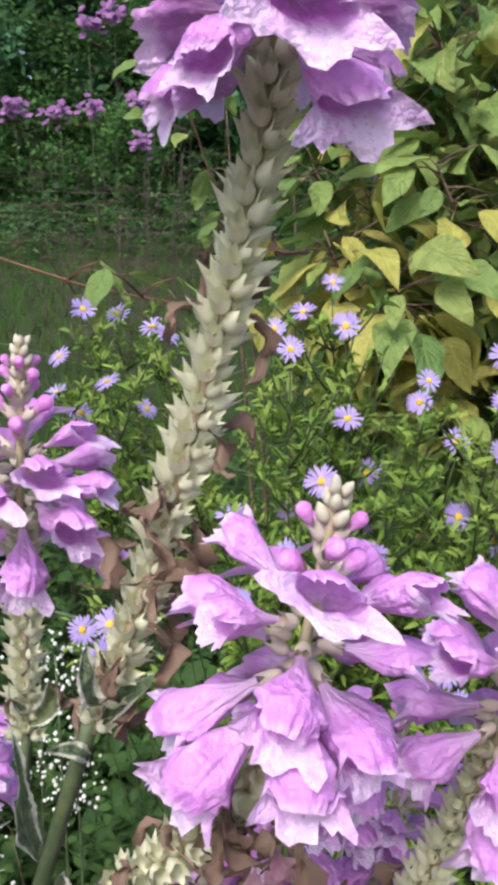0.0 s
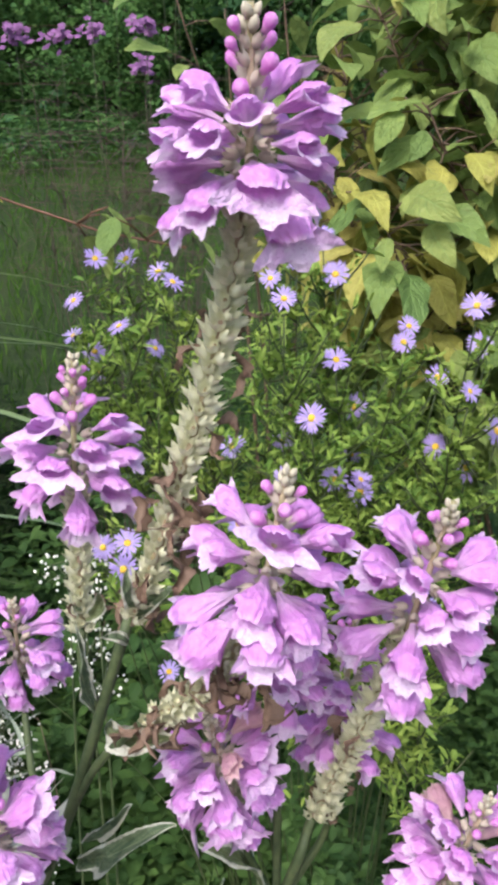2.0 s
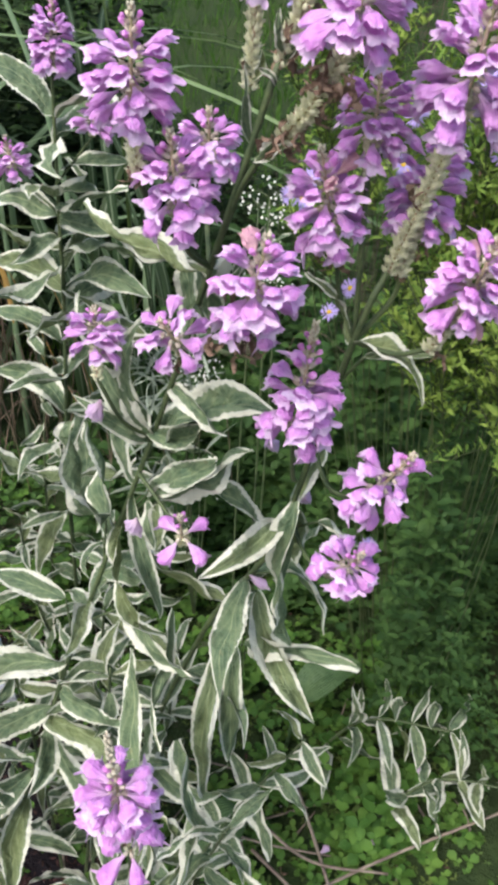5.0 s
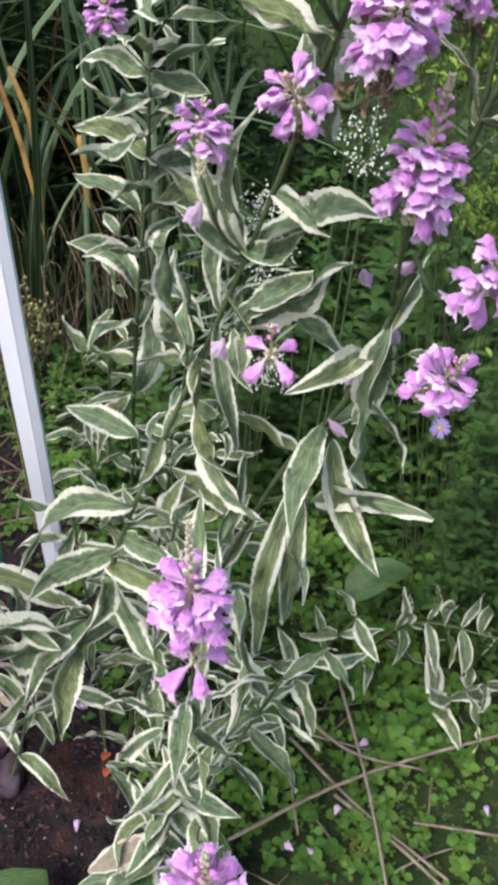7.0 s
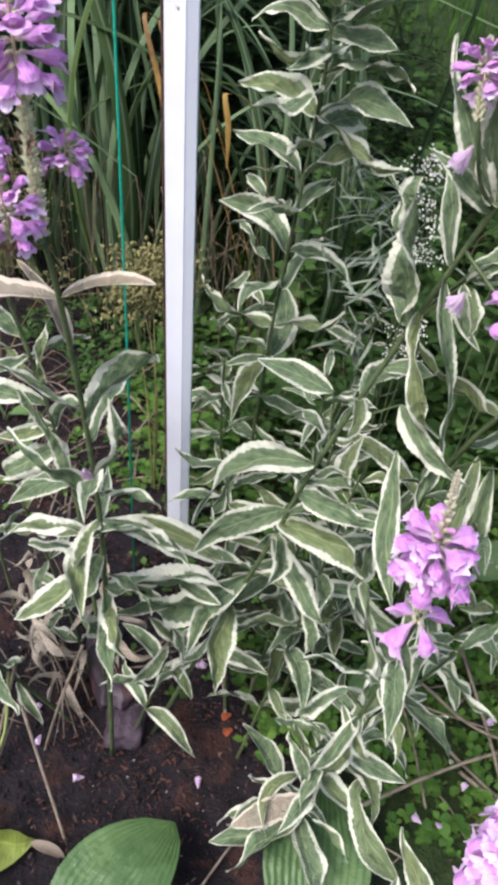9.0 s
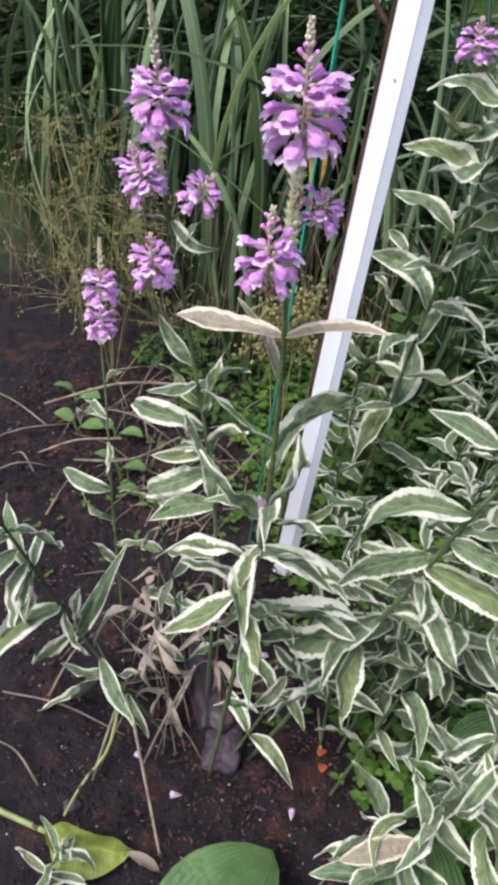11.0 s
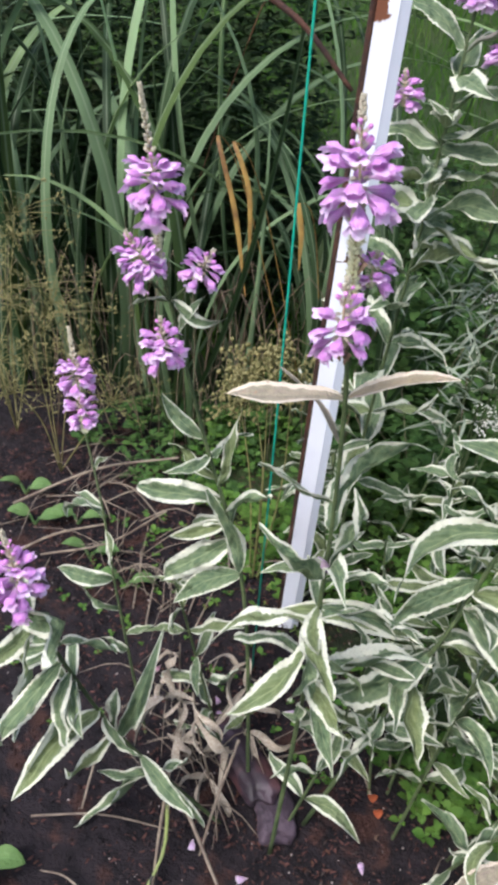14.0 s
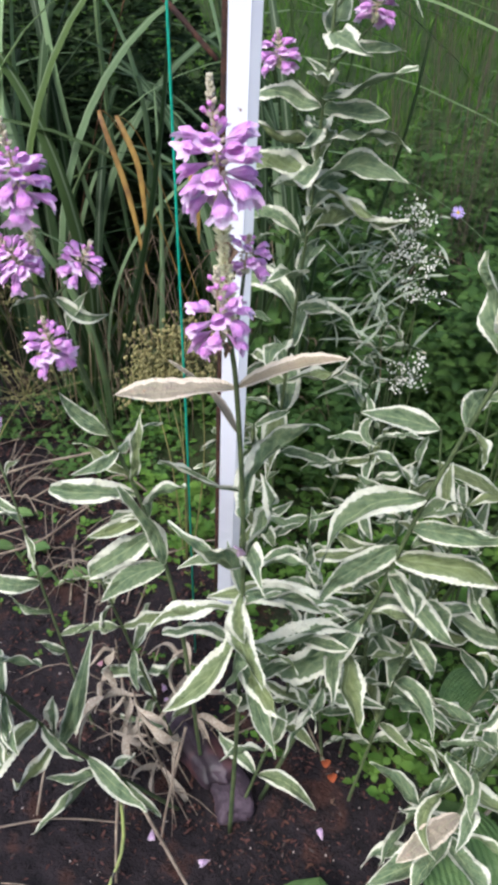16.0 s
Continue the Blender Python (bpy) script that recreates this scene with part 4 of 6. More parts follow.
branch(b1, [(-0.317, 0.06, 0.735), (-0.314, 0.068, 0.755), (-0.313, 0.075, 0.779)])
spike(b1, [(-0.313, 0.075, 0.778), (-0.312, 0.078, 0.792), (-0.311, 0.08, 0.802)], 33, 0.1, 0.8, 0.55)
leaf(b1, (-0.315, 0.066, 0.696), (-0.239, 0.066, 0.731), 0.3, True)
leaf(b1, (-0.315, 0.066, 0.696), (-0.403, 0.052, 0.684), -0.2, True)
leaf(b1, (-0.315, 0.076, 0.65), (-0.375, 0.093, 0.695), 0.4, True)
leaf(b1, (-0.314, 0.084, 0.585), (-0.263, 0.106, 0.663), -0.9)
leaf(b1, (-0.314, 0.084, 0.585), (-0.375, 0.05, 0.621), 0.6)
leaf(b1, (-0.316, 0.094, 0.505), (-0.287, 0.089, 0.595), 0.8)
leaf(b1, (-0.316, 0.094, 0.505), (-0.362, 0.045, 0.567), 0.5)
leaf(b1, (-0.317, 0.10, 0.455), (-0.221, 0.105, 0.465), -0.3)
leaf(b1, (-0.317, 0.10, 0.44), (-0.405, 0.066, 0.443), 0.2)
leaf(b1, (-0.317, 0.10, 0.45), (-0.281, 0.023, 0.43), 0.3)
leaf(b1, (-0.318, 0.102, 0.409), (-0.376, 0.03, 0.365), 0.2)
leaf(b1, (-0.318, 0.104, 0.37), (-0.215, 0.165, 0.392), -0.2)
leaf(b1, (-0.318, 0.104, 0.363), (-0.265, 0.05, 0.312), -0.4)
leaf(b1, (-0.316, 0.093, 0.511), (-0.293, 0.043, 0.543), 0.2, slim=1.1)
leaf(b1, (-0.318, 0.103, 0.418), (-0.313, 0.043, 0.396), -0.3, slim=1.2)
leaf(b1, (-0.32, 0.107, 0.351), (-0.259, 0.057, 0.358), 0.3, slim=1)
leaf(b1, (-0.317, 0.1, 0.46), (-0.247, 0.13, 0.432), 0.2, slim=0.9)
leaf(b1, (-0.32, 0.106, 0.359), (-0.26, 0.17, 0.353), -0.2, slim=0.9)
leaf(b1, (-0.321, 0.11, 0.3), (-0.271, 0.07, 0.328), 0.3, slim=1.0)
leaf(b1, (-0.321, 0.11, 0.31), (-0.312, 0.06, 0.378), -0.3, slim=1.0)
leafy(b1, b1_line, [0.3, 0.4, 0.46, 0.56], 34, (0.06, 0.085), 0.35, 0.5)

b2, b2_line = shoot("obedient_plant", [(-0.39, 0.19, 0.03), (-0.42, 0.19, 0.36), (-0.483, 0.198, 0.554), (-0.512, 0.18, 0.69), (-0.518, 0.168, 0.73)], SHORT, 0.0026)
BLOOM[b2.name] = 0.9
spike(b2, [(-0.518, 0.168, 0.728), (-0.52, 0.165, 0.79), (-0.527, 0.151, 0.874)], 41, 0.34, 0.62, 0.9, pink=0.12, pace=0.0135)
for k, (m, e) in enumerate((((-0.522, 0.162, 0.713), (-0.545, 0.158, 0.755)), ((-0.49, 0.183, 0.712), (-0.475, 0.19, 0.742)), ((-0.502, 0.15, 0.645), (-0.503, 0.143, 0.69)))):
    branch(b2, [(-0.512, 0.18, 0.69 if k < 2 else 0.63), m])
    spike(b2, [m, tuple(0.5 * (a + b) for a, b in zip(m, e)), e], 42 + k, 0.05, 0.7, 0.75)
leaf(b2, (-0.512, 0.18, 0.69), (-0.55, 0.17, 0.683), 0.2)
leaf(b2, (-0.512, 0.18, 0.69), (-0.463, 0.19, 0.672), 0.2)
leaf(b2, (-0.505, 0.183, 0.65), (-0.483, 0.18, 0.70), 0.8)
leaf(b2, (-0.445, 0.194, 0.452), (-0.502, 0.174, 0.421), -0.3, up=(0, -0.9, 0.6), slim=1)
leaf(b2, (-0.438, 0.193, 0.431), (-0.530, 0.163, 0.362), -0.4, up=(0, -0.9, 0.6), slim=1)
leaf(b2, (-0.426, 0.191, 0.388), (-0.492, 0.171, 0.339), 0.0, up=(0, -0.9, 0.6), slim=1.1)
leaf(b2, (-0.454, 0.195, 0.475), (-0.567, 0.195, 0.463), 0.4, up=(0, -0.9, 0.6), slim=0.8)
leaf(b2, (-0.427, 0.191, 0.395), (-0.461, 0.181, 0.507), 0.1, up=(0, -0.9, 0.6), slim=0.8)
leaf(b2, (-0.463, 0.197, 0.498), (-0.512, 0.197, 0.536), 0.3, up=(0, -0.9, 0.6), slim=0.9)
leaf(b2, (-0.479, 0.198, 0.541), (-0.530, 0.198, 0.580), -0.1, up=(0, -0.9, 0.6), slim=0.9)
leaf(b2, (-0.460, 0.197, 0.491), (-0.446, 0.197, 0.583), 0.2, up=(0, -0.9, 0.6), slim=0.7)
leafy(b2, b2_line, [0.35, 0.45], 45, (0.06, 0.08), 0.25, 0.2)

b3, b3_line = shoot("obedient_plant", [(-0.55, 0.21, 0.02), (-0.60, 0.225, 0.25), (-0.624, 0.234, 0.383), (-0.655, 0.252, 0.47)], "small variegated obedient plant with a thin pink spike", 0.002)
spike(b3, [(-0.655, 0.252, 0.468), (-0.665, 0.262, 0.49), (-0.672, 0.268, 0.512)], 53, 0.3, 0.8, 0.7)
spike(b3, [(-0.672, 0.268, 0.512), (-0.682, 0.277, 0.55), (-0.691, 0.283, 0.585)], 51, 0.05, 0.5, 0.75, pink=0.1)
leaf(b3, (-0.624, 0.234, 0.384), (-0.668, 0.234, 0.389), -0.1, up=(0, -0.9, 0.6), slim=1.3)
leaf(b3, (-0.606, 0.227, 0.281), (-0.678, 0.207, 0.295), 0.2, up=(0, -0.9, 0.6), slim=1.1)
leaf(b3, (-0.597, 0.224, 0.234), (-0.641, 0.204, 0.266), -0.0, up=(0, -0.9, 0.6), slim=1.1)
leaf(b3, (-0.583, 0.220, 0.172), (-0.612, 0.200, 0.200), 0.2, up=(0, -0.9, 0.6), slim=1)
leaf(b3, (-0.618, 0.231, 0.352), (-0.601, 0.221, 0.303), -0.3, up=(0, -0.9, 0.6), slim=0.9)
leafy(b3, b3_line, [0.25, 0.82], 52, (0.04, 0.055), 0.15, 0.4)

b4, b4_line = shoot("obedient_plant", [(-0.40, 0.14, 0.01), (-0.485, 0.10, 0.135), (-0.525, 0.065, 0.24), (-0.533, 0.0, 0.40), (-0.53, -0.05, 0.515)], "leaning variegated obedient plant over bare soil", 0.0028)
spike(b4, [(-0.525, -0.05, 0.513), (-0.53, -0.05, 0.545), (-0.539, -0.049, 0.577)], 61, 0.05, 0.55, 0.8)
leaf(b4, (-0.532, 0.028, 0.333), (-0.601, -0.002, 0.143), -0.0, up=(0, -0.9, 0.6), slim=0.4)
leaf(b4, (-0.533, 0.017, 0.360), (-0.514, -0.013, 0.298), -0.1, up=(0, -0.9, 0.6), slim=1.2)
leaf(b4, (-0.519, 0.075, 0.211), (-0.574, 0.045, 0.107), -0.4, up=(0, -0.9, 0.6), slim=0.6)
leaf(b4, (-0.486, 0.099, 0.137), (-0.560, 0.069, 0.006), 0.4, up=(0, -0.9, 0.6), slim=0.45)
leaf(b4, (-0.497, 0.093, 0.158), (-0.412, 0.063, 0.134), -0.5, up=(0, -0.9, 0.6), slim=1)
leaf(b4, (-0.464, 0.111, 0.101), (-0.407, 0.091, 0.085), 0.0, up=(0, -0.9, 0.6), slim=0.8)
leaf(b4, (-0.516, 0.078, 0.203), (-0.471, 0.078, 0.355), 0.4, up=(0, -0.9, 0.6), slim=0.45)
leaf(b4, (-0.519, 0.075, 0.214), (-0.516, 0.075, 0.282), -0.4, up=(0, -0.9, 0.6), slim=1.2)
leaf(b4, (-0.526, 0.062, 0.248), (-0.473, 0.042, 0.229), 0.1, up=(0, -0.9, 0.6), slim=0.9)
leaf(b4, (-0.533, -0.003, 0.408), (-0.591, -0.023, 0.308), 0.1, up=(0, -0.9, 0.6), slim=0.9)
leaf(b4, (-0.531, 0.039, 0.306), (-0.611, 0.049, 0.379), -0.5, up=(0, -0.9, 0.6), slim=1)
leaf(b4, (-0.531, -0.033, 0.478), (-0.454, -0.09, 0.534), 0.2, up=(0, -0.9, 0.6), slim=1.1)
leaf(b4, (-0.533, 0.005, 0.385), (-0.588, -0.06, 0.304), -0.3, up=(0, -0.9, 0.6), slim=0.75)
leaf(b4, (-0.526, 0.055, 0.265), (-0.59, -0.01, 0.16), 0.2, up=(0, -0.9, 0.6), slim=0.8)
leaf(b4, (-0.531, -0.029, 0.467), (-0.554, -0.09, 0.457), -0.2, up=(0, -0.9, 0.6), slim=1.0)
leaf(b4, (-0.53, 0.024, 0.341), (-0.495, -0.02, 0.319), 0.1, up=(0, -0.9, 0.6), slim=1.2)
leafy(b4, b4_line, [0.24, 0.66, 0.78, 0.9], 62, (0.06, 0.085), 0.4, 0.7)

leaf_shoot([(-0.33, 0.16, 0.02), (-0.29, 0.17, 0.2), (-0.27, 0.16, 0.36)], 112, 5)
leaf_shoot([(-0.41, -0.09, -0.03), (-0.41, -0.075, 0.02), (-0.405, -0.06, 0.05)], 115, 3, (0.045, 0.06))
leaf_shoot([(-0.33, -0.12, -0.03), (-0.33, -0.11, 0.0), (-0.34, -0.10, 0.03)], 116, 3, (0.04, 0.055))
leaf_shoot([(-0.42, 0.2, 0.02), (-0.47, 0.2, 0.2), (-0.5, 0.18, 0.36)], 113, 5)

# ---- the plant behind the pole ----
c1, c1_line = shoot("obedient_plant", [(-0.40, 0.57, 0.09), (-0.379, 0.56, 0.412), (-0.356, 0.56, 0.671), (-0.349, 0.56, 0.788), (-0.34, 0.56, 0.93)], "variegated obedient plant standing behind the white pole", 0.003)
spike(c1, [(-0.34, 0.56, 0.928), (-0.335, 0.56, 0.97), (-0.33, 0.56, 1.0)], 71, 0.1, 0.7, 0.8)
for k, (m, e) in enumerate((((-0.40, 0.56, 0.822), (-0.405, 0.56, 0.862)), ((-0.30, 0.56, 0.872), (-0.295, 0.56, 0.912)))):
    branch(c1, [(-0.349, 0.56, 0.788 + 0.03 * k), m])
    spike(c1, [m, tuple(0.5 * (a + b) for a, b in zip(m, e)), e], 72 + k, 0.05, 0.7, 0.8)
leafy(c1, c1_line, [0.16 + 0.048 * k for k in range(17)], 74, (0.10, 0.135), 0.3, 0.3, slim=1.3)
leaf(c1, (-0.349, 0.56, 0.788), (-0.242, 0.52, 0.822), 0.2)
leaf(c1, (-0.356, 0.56, 0.70), (-0.245, 0.53, 0.655), 0.2)

leaf_shoot([(-0.46, 0.6, 0.09), (-0.46, 0.62, 0.35), (-0.44, 0.64, 0.6)], 121, 10)
leaf_shoot([(-0.33, 0.62, 0.09), (-0.28, 0.63, 0.3), (-0.25, 0.62, 0.5)], 122, 8)
leaf_shoot([(-0.38, 0.5, 0.09), (-0.4, 0.48, 0.25), (-0.4, 0.47, 0.4)], 123, 7)
leaf_shoot([(0.0, 0.48, 0.08), (0.07, 0.49, 0.20), (0.18, 0.49, 0.23)], 124, 7, (0.065, 0.09))
leaf_shoot([(0.1, 0.42, 0.08), (0.17, 0.45, 0.18), (0.27, 0.45, 0.21)], 125, 6, (0.065, 0.09))

# ---- the white pole, rusty bar and cord ----
def build_pole():
    root = thing("garden_pole", (-0.431, 0.395, 0.105), "white painted metal pole with rust chips, leaning slightly", "pole")
    foot, top = Vector((-0.431, 0.395, 0.105)), Vector((-0.373, 0.262, 1.12))
    t = (top - foot).normalized()
    side = Vector((0.93, 0.37, 0))
    side = (side - t * side.dot(t)).normalized()
    back = t.cross(side).normalized()
    if back.y < 0:
        back = -back
    prof = [(0.0, 0.0), (0.0185, -0.003), (0.0195, -0.0022), (0.0285, 0.0012), (0.0285, 0.008), (0.018, 0.003), (0.001, 0.006)]
    n = 24
    verts = [foot.lerp(top, i / n) + side * a + back * b for i in range(n + 1) for a, b in prof]
    k = len(prof)
    faces = [(i * k + j, i * k + (j + 1) % k, (i + 1) * k + (j + 1) % k, (i + 1) * k + j) for i in range(n) for j in range(k)]
    faces += [tuple(range(k))[::-1], tuple(n * k + j for j in range(k))]
    part("painted_rail", mesh_of("painted_rail", verts, faces, PAINT, smooth=False), root)
    line = [foot.lerp(top, i / 6) + side * -0.0012 + back * 0.008 for i in range(7)]
    part("rusty_bar", tube("rusty_bar", line, 0.0032, 0.0032, RUST, 8), root, label="dark rusty iron bar behind the paint")
    return root


build_pole()
tagged(new("plastic_line", tube("plastic_line", [(-0.444, 0.33, 0.05), (-0.441, 0.315, 0.5), (-0.44, 0.30, 0.9), (-0.438, 0.295, 1.5)], 0.0014, 0.0014, CORD, 6)), "thin green plastic cord hanging taut", "string")


# ---- asters ----
def aster_meshes():
    rng = random.Random(4)
    out = []
    for k in range(4):
        v, f, u = [], [], []
        count = 30
        for i in range(count):
            lv, lf, lu = leaf_data(rng, 0.17, arch=0.03, fold=0.2, nu=2, nv=4, power=(0.45, 0.35))
            a = 2 * math.pi * i / count + rng.uniform(-0.08, 0.08)
            m = Matrix.Rotation(a, 4, "Z") @ Matrix.Rotation(rng.uniform(-0.15, 0.45 - 0.1 * k), 4, "X") @ Matrix.Translation((0, 0.16, 0)) @ Matrix.Scale(rng.uniform(0.75, 0.95), 4)
            s = len(v)
            v += [tuple(m @ Vector(p)) for p in lv]
            f += [tuple(s + j for j in q) for q in lf]
            u += [(0.25, 0.1 + 0.75 * b) for a_, b in lu]
        out.append(mesh_of("rays", v, f, ASTER_RAY, u))
    return out


ASTER_RAYS = aster_meshes()
DISC = lathe("disc", [(-0.05, 0.15), (0.02, 0.25), (0.08, 0.24), (0.13, 0.17), (0.15, 0.05)], 12, ASTER_DISC)
CUP = lathe("green_cup", [(-0.35, 0.03), (-0.28, 0.16), (-0.1, 0.22), (-0.04, 0.16)], 9, ASTER_STEM)
ASTER_BUD = lathe("aster_bud", [(-0.3, 0.05), (-0.15, 0.2), (0.1, 0.24), (0.3, 0.14), (0.36, 0.03)], 8, ASTER_LEAF)
SMALL_LEAF = leaf_data(random.Random(8), 0.24, arch=0.06, fold=0.3, nu=2, nv=4, power=(0.7, 0.8))


def build_asters(spots, base, seed, label, thick):
    rng = random.Random(seed)
    root = thing("aster_bush", base, label, "flower", "asters")
    rows, poses, buds = [], [], []
    for spot in spots:
        x, y, z = spot
        foot = Vector(base) + Vector((0.25 * (x - base[0]) + rng.uniform(-0.02, 0.02), 0.05 + rng.uniform(-0.02, 0.02), 0))
        foot.z = ground_z(foot.x, foot.y)
        top = Vector(spot)
        mid = foot.lerp(top, 0.55) + Vector((rng.uniform(-0.04, 0.04), rng.uniform(-0.03, 0.05), 0.03))
        line = smooth_line([foot, mid, top - Vector((0, 0, 0.012))], 22)
        rows.append((line, 0.0009, 0.0006))
        way = (Vector((0.05, -0.75, 0.62)) + Vector((rng.uniform(-0.6, 0.6), rng.uniform(-0.3, 0.4), rng.uniform(-0.2, 0.4)))).normalized()
        size = rng.uniform(0.0085, 0.0125)
        m = Matrix.Translation(top) @ way.to_track_quat("Z", "Y").to_matrix().to_4x4() @ Matrix.Scale(size, 4)
        flower = part("aster_flower", rng.choice(ASTER_RAYS), root, m)
        turn = Matrix.Rotation(radians(90), 4, "X")
        part("disc", DISC, flower, turn, "yellow disc")
        part("green_cup", CUP, flower, turn)
        for i in range(3, 22):
            p = Vector(line[i])
            if p.z < (0.54 + rng.uniform(0, 0.16) if p.x > 0.02 else 0.74 + rng.uniform(0, 0.12)):
                continue
            for _ in range(thick + 2 if p.z > 0.6 else thick - 1):
                side = Vector((rng.uniform(-1, 1), rng.uniform(-1, 1), rng.uniform(0.1, 0.9))).normalized()
                if rng.random() < 0.5 and i > 6:
                    ln = rng.uniform(0.04, 0.14) * (0.45 + 0.55 * (1 - i / 22))
                    tip = p + (side + Vector((0, 0, 0.5))).normalized() * ln
                    twig = smooth_line([p, p.lerp(tip, 0.5) + Vector((0, 0, -0.005)), tip], 4)
                    rows.append((twig, 0.001, 0.0006))
                    for j in range(rng.randint(15, 26)):
                        b = p.lerp(tip, rng.uniform(0.15, 1.0))
                        d = Vector((rng.uniform(-1, 1), rng.uniform(-1, 1), rng.uniform(-0.2, 1.0))).normalized()
                        poses.append(aim(b, b + d, roll=rng.uniform(-1, 1), scale=rng.uniform(0.006, 0.015)))
                    if rng.random() < 0.16:
                        buds.append(aim(tip, tip + Vector((rng.uniform(-0.5, 0.5), rng.uniform(-0.5, 0.5), 1)), scale=rng.uniform(0.008, 0.012)))
                else:
                    poses.append(aim(p, p + side, roll=rng.uniform(-1, 1), scale=rng.uniform(0.008, 0.022)))
    part("stem_mass", tubes("stem_mass", rows, ASTER_STEM, 4), root)["kind"] = "stuff"
    leaves = part("foliage", scattered("foliage", ASTER_LEAF, SMALL_LEAF, poses), root)
    leaves["kind"] = "stuff"
    for m in buds:
        part("aster_bud", ASTER_BUD, root, m)
    return root


ASTER_SPOTS = [(-0.09, 0.62, 1.06), (-0.08, 0.70, 1.05), (-0.05, 0.69, 1.04), (-0.03, 0.63, 1.04), (-0.12, 0.66, 1.02), (-0.05, 0.65, 0.98), (-0.11, 0.68, 0.97), (-0.11, 0.69, 0.95), (-0.11, 0.61, 1.00), (-0.07, 0.60, 1.01), (0.06, 0.62, 1.03), (0.02, 0.57, 0.92), (0.06, 0.61, 0.91), (0.08, 0.52, 0.96), (0.10, 0.57, 0.99), (0.12, 0.61, 0.94), (0.15, 0.55, 1.02), (0.16, 0.63, 0.99), (0.19, 0.63, 0.96), (0.19, 0.52, 0.98), (0.19, 0.52, 1.04), (0.21, 0.58, 1.00), (0.12, 0.63, 0.89), (0.18, 0.57, 0.92)]
ASTER_MORE = [(0.06, 0.55, 0.90), (0.03, 0.45, 0.91), (0.10, 0.55, 0.90), (0.16, 0.50, 0.84), (0.12, 0.55, 0.90), (0.20, 0.55, 0.91), (0.22, 0.55, 0.94), (-0.05, 0.48, 0.88), (-0.08, 0.53, 0.85), (-0.03, 0.51, 0.75), (-0.02, 0.55, 0.76), (-0.05, 0.46, 0.87), (0.09, 0.60, 1.08), (0.06, 0.55, 1.04), (0.05, 0.58, 1.05), (0.07, 0.60, 1.06), (0.10, 0.60, 1.05), (0.16, 0.46, 0.84), (0.15, 0.46, 0.80), (0.03, 0.47, 0.90), (0.12, 0.55, 0.89), (0.15, 0.50, 0.78), (0.05, 0.42, 0.55), (-0.18, 0.62, 0.66)]
build_asters(ASTER_SPOTS, (0.10, 0.66, 0.1), 5, "bushy aster with lavender daisy flowers and small green leaves", 4)
build_asters(ASTER_MORE, (0.12, 0.56, 0.09), 6, "bushy aster with lavender daisy flowers among green stems", 4)

# ---- broad-leaved shrub ----
def veined_leaf(name, a, b, c, blotch):
    """A broad leaf with sunken side veins, mixed tones and a few brown blotches."""
    n = Nodes(name)
    u, v = n.uv()
    edge = n.maths("MULTIPLY", n.maths("ABSOLUTE", n.maths("SUBTRACT", u, 0.5)), 2.0)
    rnd = n.maths("FRACT", n.maths("ADD", n.random(), n.island()))
    other = n.maths("FRACT", n.maths("MULTIPLY", rnd, 7.3))
    col = n.mix(rnd, a, b)
    col = n.mix(n.maths("MULTIPLY", n.step(other, 0.4, 1.0), 0.8), col, c)
    col = n.mix(n.maths("MULTIPLY", n.step(n.noise(2.5, 4.0), 0.4, 0.75), 0.55), col, tuple(0.55 * x for x in a))
    run = n.maths("SUBTRACT", n.maths("MULTIPLY", v, 44.0), n.maths("MULTIPLY", edge, 15.0))
    side = n.step(n.maths("SINE", run), 0.55, 0.98)
    rib = n.maths("SUBTRACT", 1.0, n.step(edge, 0.02, 0.08))
    vein = n.maths("MAXIMUM", n.maths("MULTIPLY", side, 0.55), rib)
    col = n.mix(n.maths("MULTIPLY", vein, 0.32), col, tuple(min(1.0, 1.7 * x + 0.03) for x in a))
    col = n.mix(n.maths("MULTIPLY", n.step(n.noise(5.0, 3.0), 0.66, 0.74), blotch), col, (0.16, 0.075, 0.03))
    n.bump(n.maths("SUBTRACT", n.noise(6.0, 3.0), n.maths("MULTIPLY", vein, 0.45)), 0.5, 0.02)
    return n.finish(col, 0.5, 0.3, 0.25)


SHRUB_LEAF = veined_leaf("shrub_leaf", (0.125, 0.215, 0.055), (0.215, 0.30, 0.075), (0.29, 0.34, 0.09), 0.12)
SHRUB_YELLOW = veined_leaf("yellowing_shrub_leaf", (0.36, 0.37, 0.08), (0.44, 0.42, 0.10), (0.38, 0.33, 0.10), 0.25)
SHRUB_SHAPE = dict(width=(0.44, 0.60), arch=(-0.02, 0.16), fold=(0.02, 0.35), wavy=(0.01, 0.04), twist=(-0.5, 0.5), nu=6, nv=14, power=(0.68, 0.95), tip_curl=(0.0, 0.28), crumple=0.05)
SHRUB_LEAVES = leaf_meshes("leaf", SHRUB_LEAF, 10, 11, **SHRUB_SHAPE)
YELLOW_LEAVES = leaf_meshes("leaf", SHRUB_YELLOW, 5, 12, **SHRUB_SHAPE)


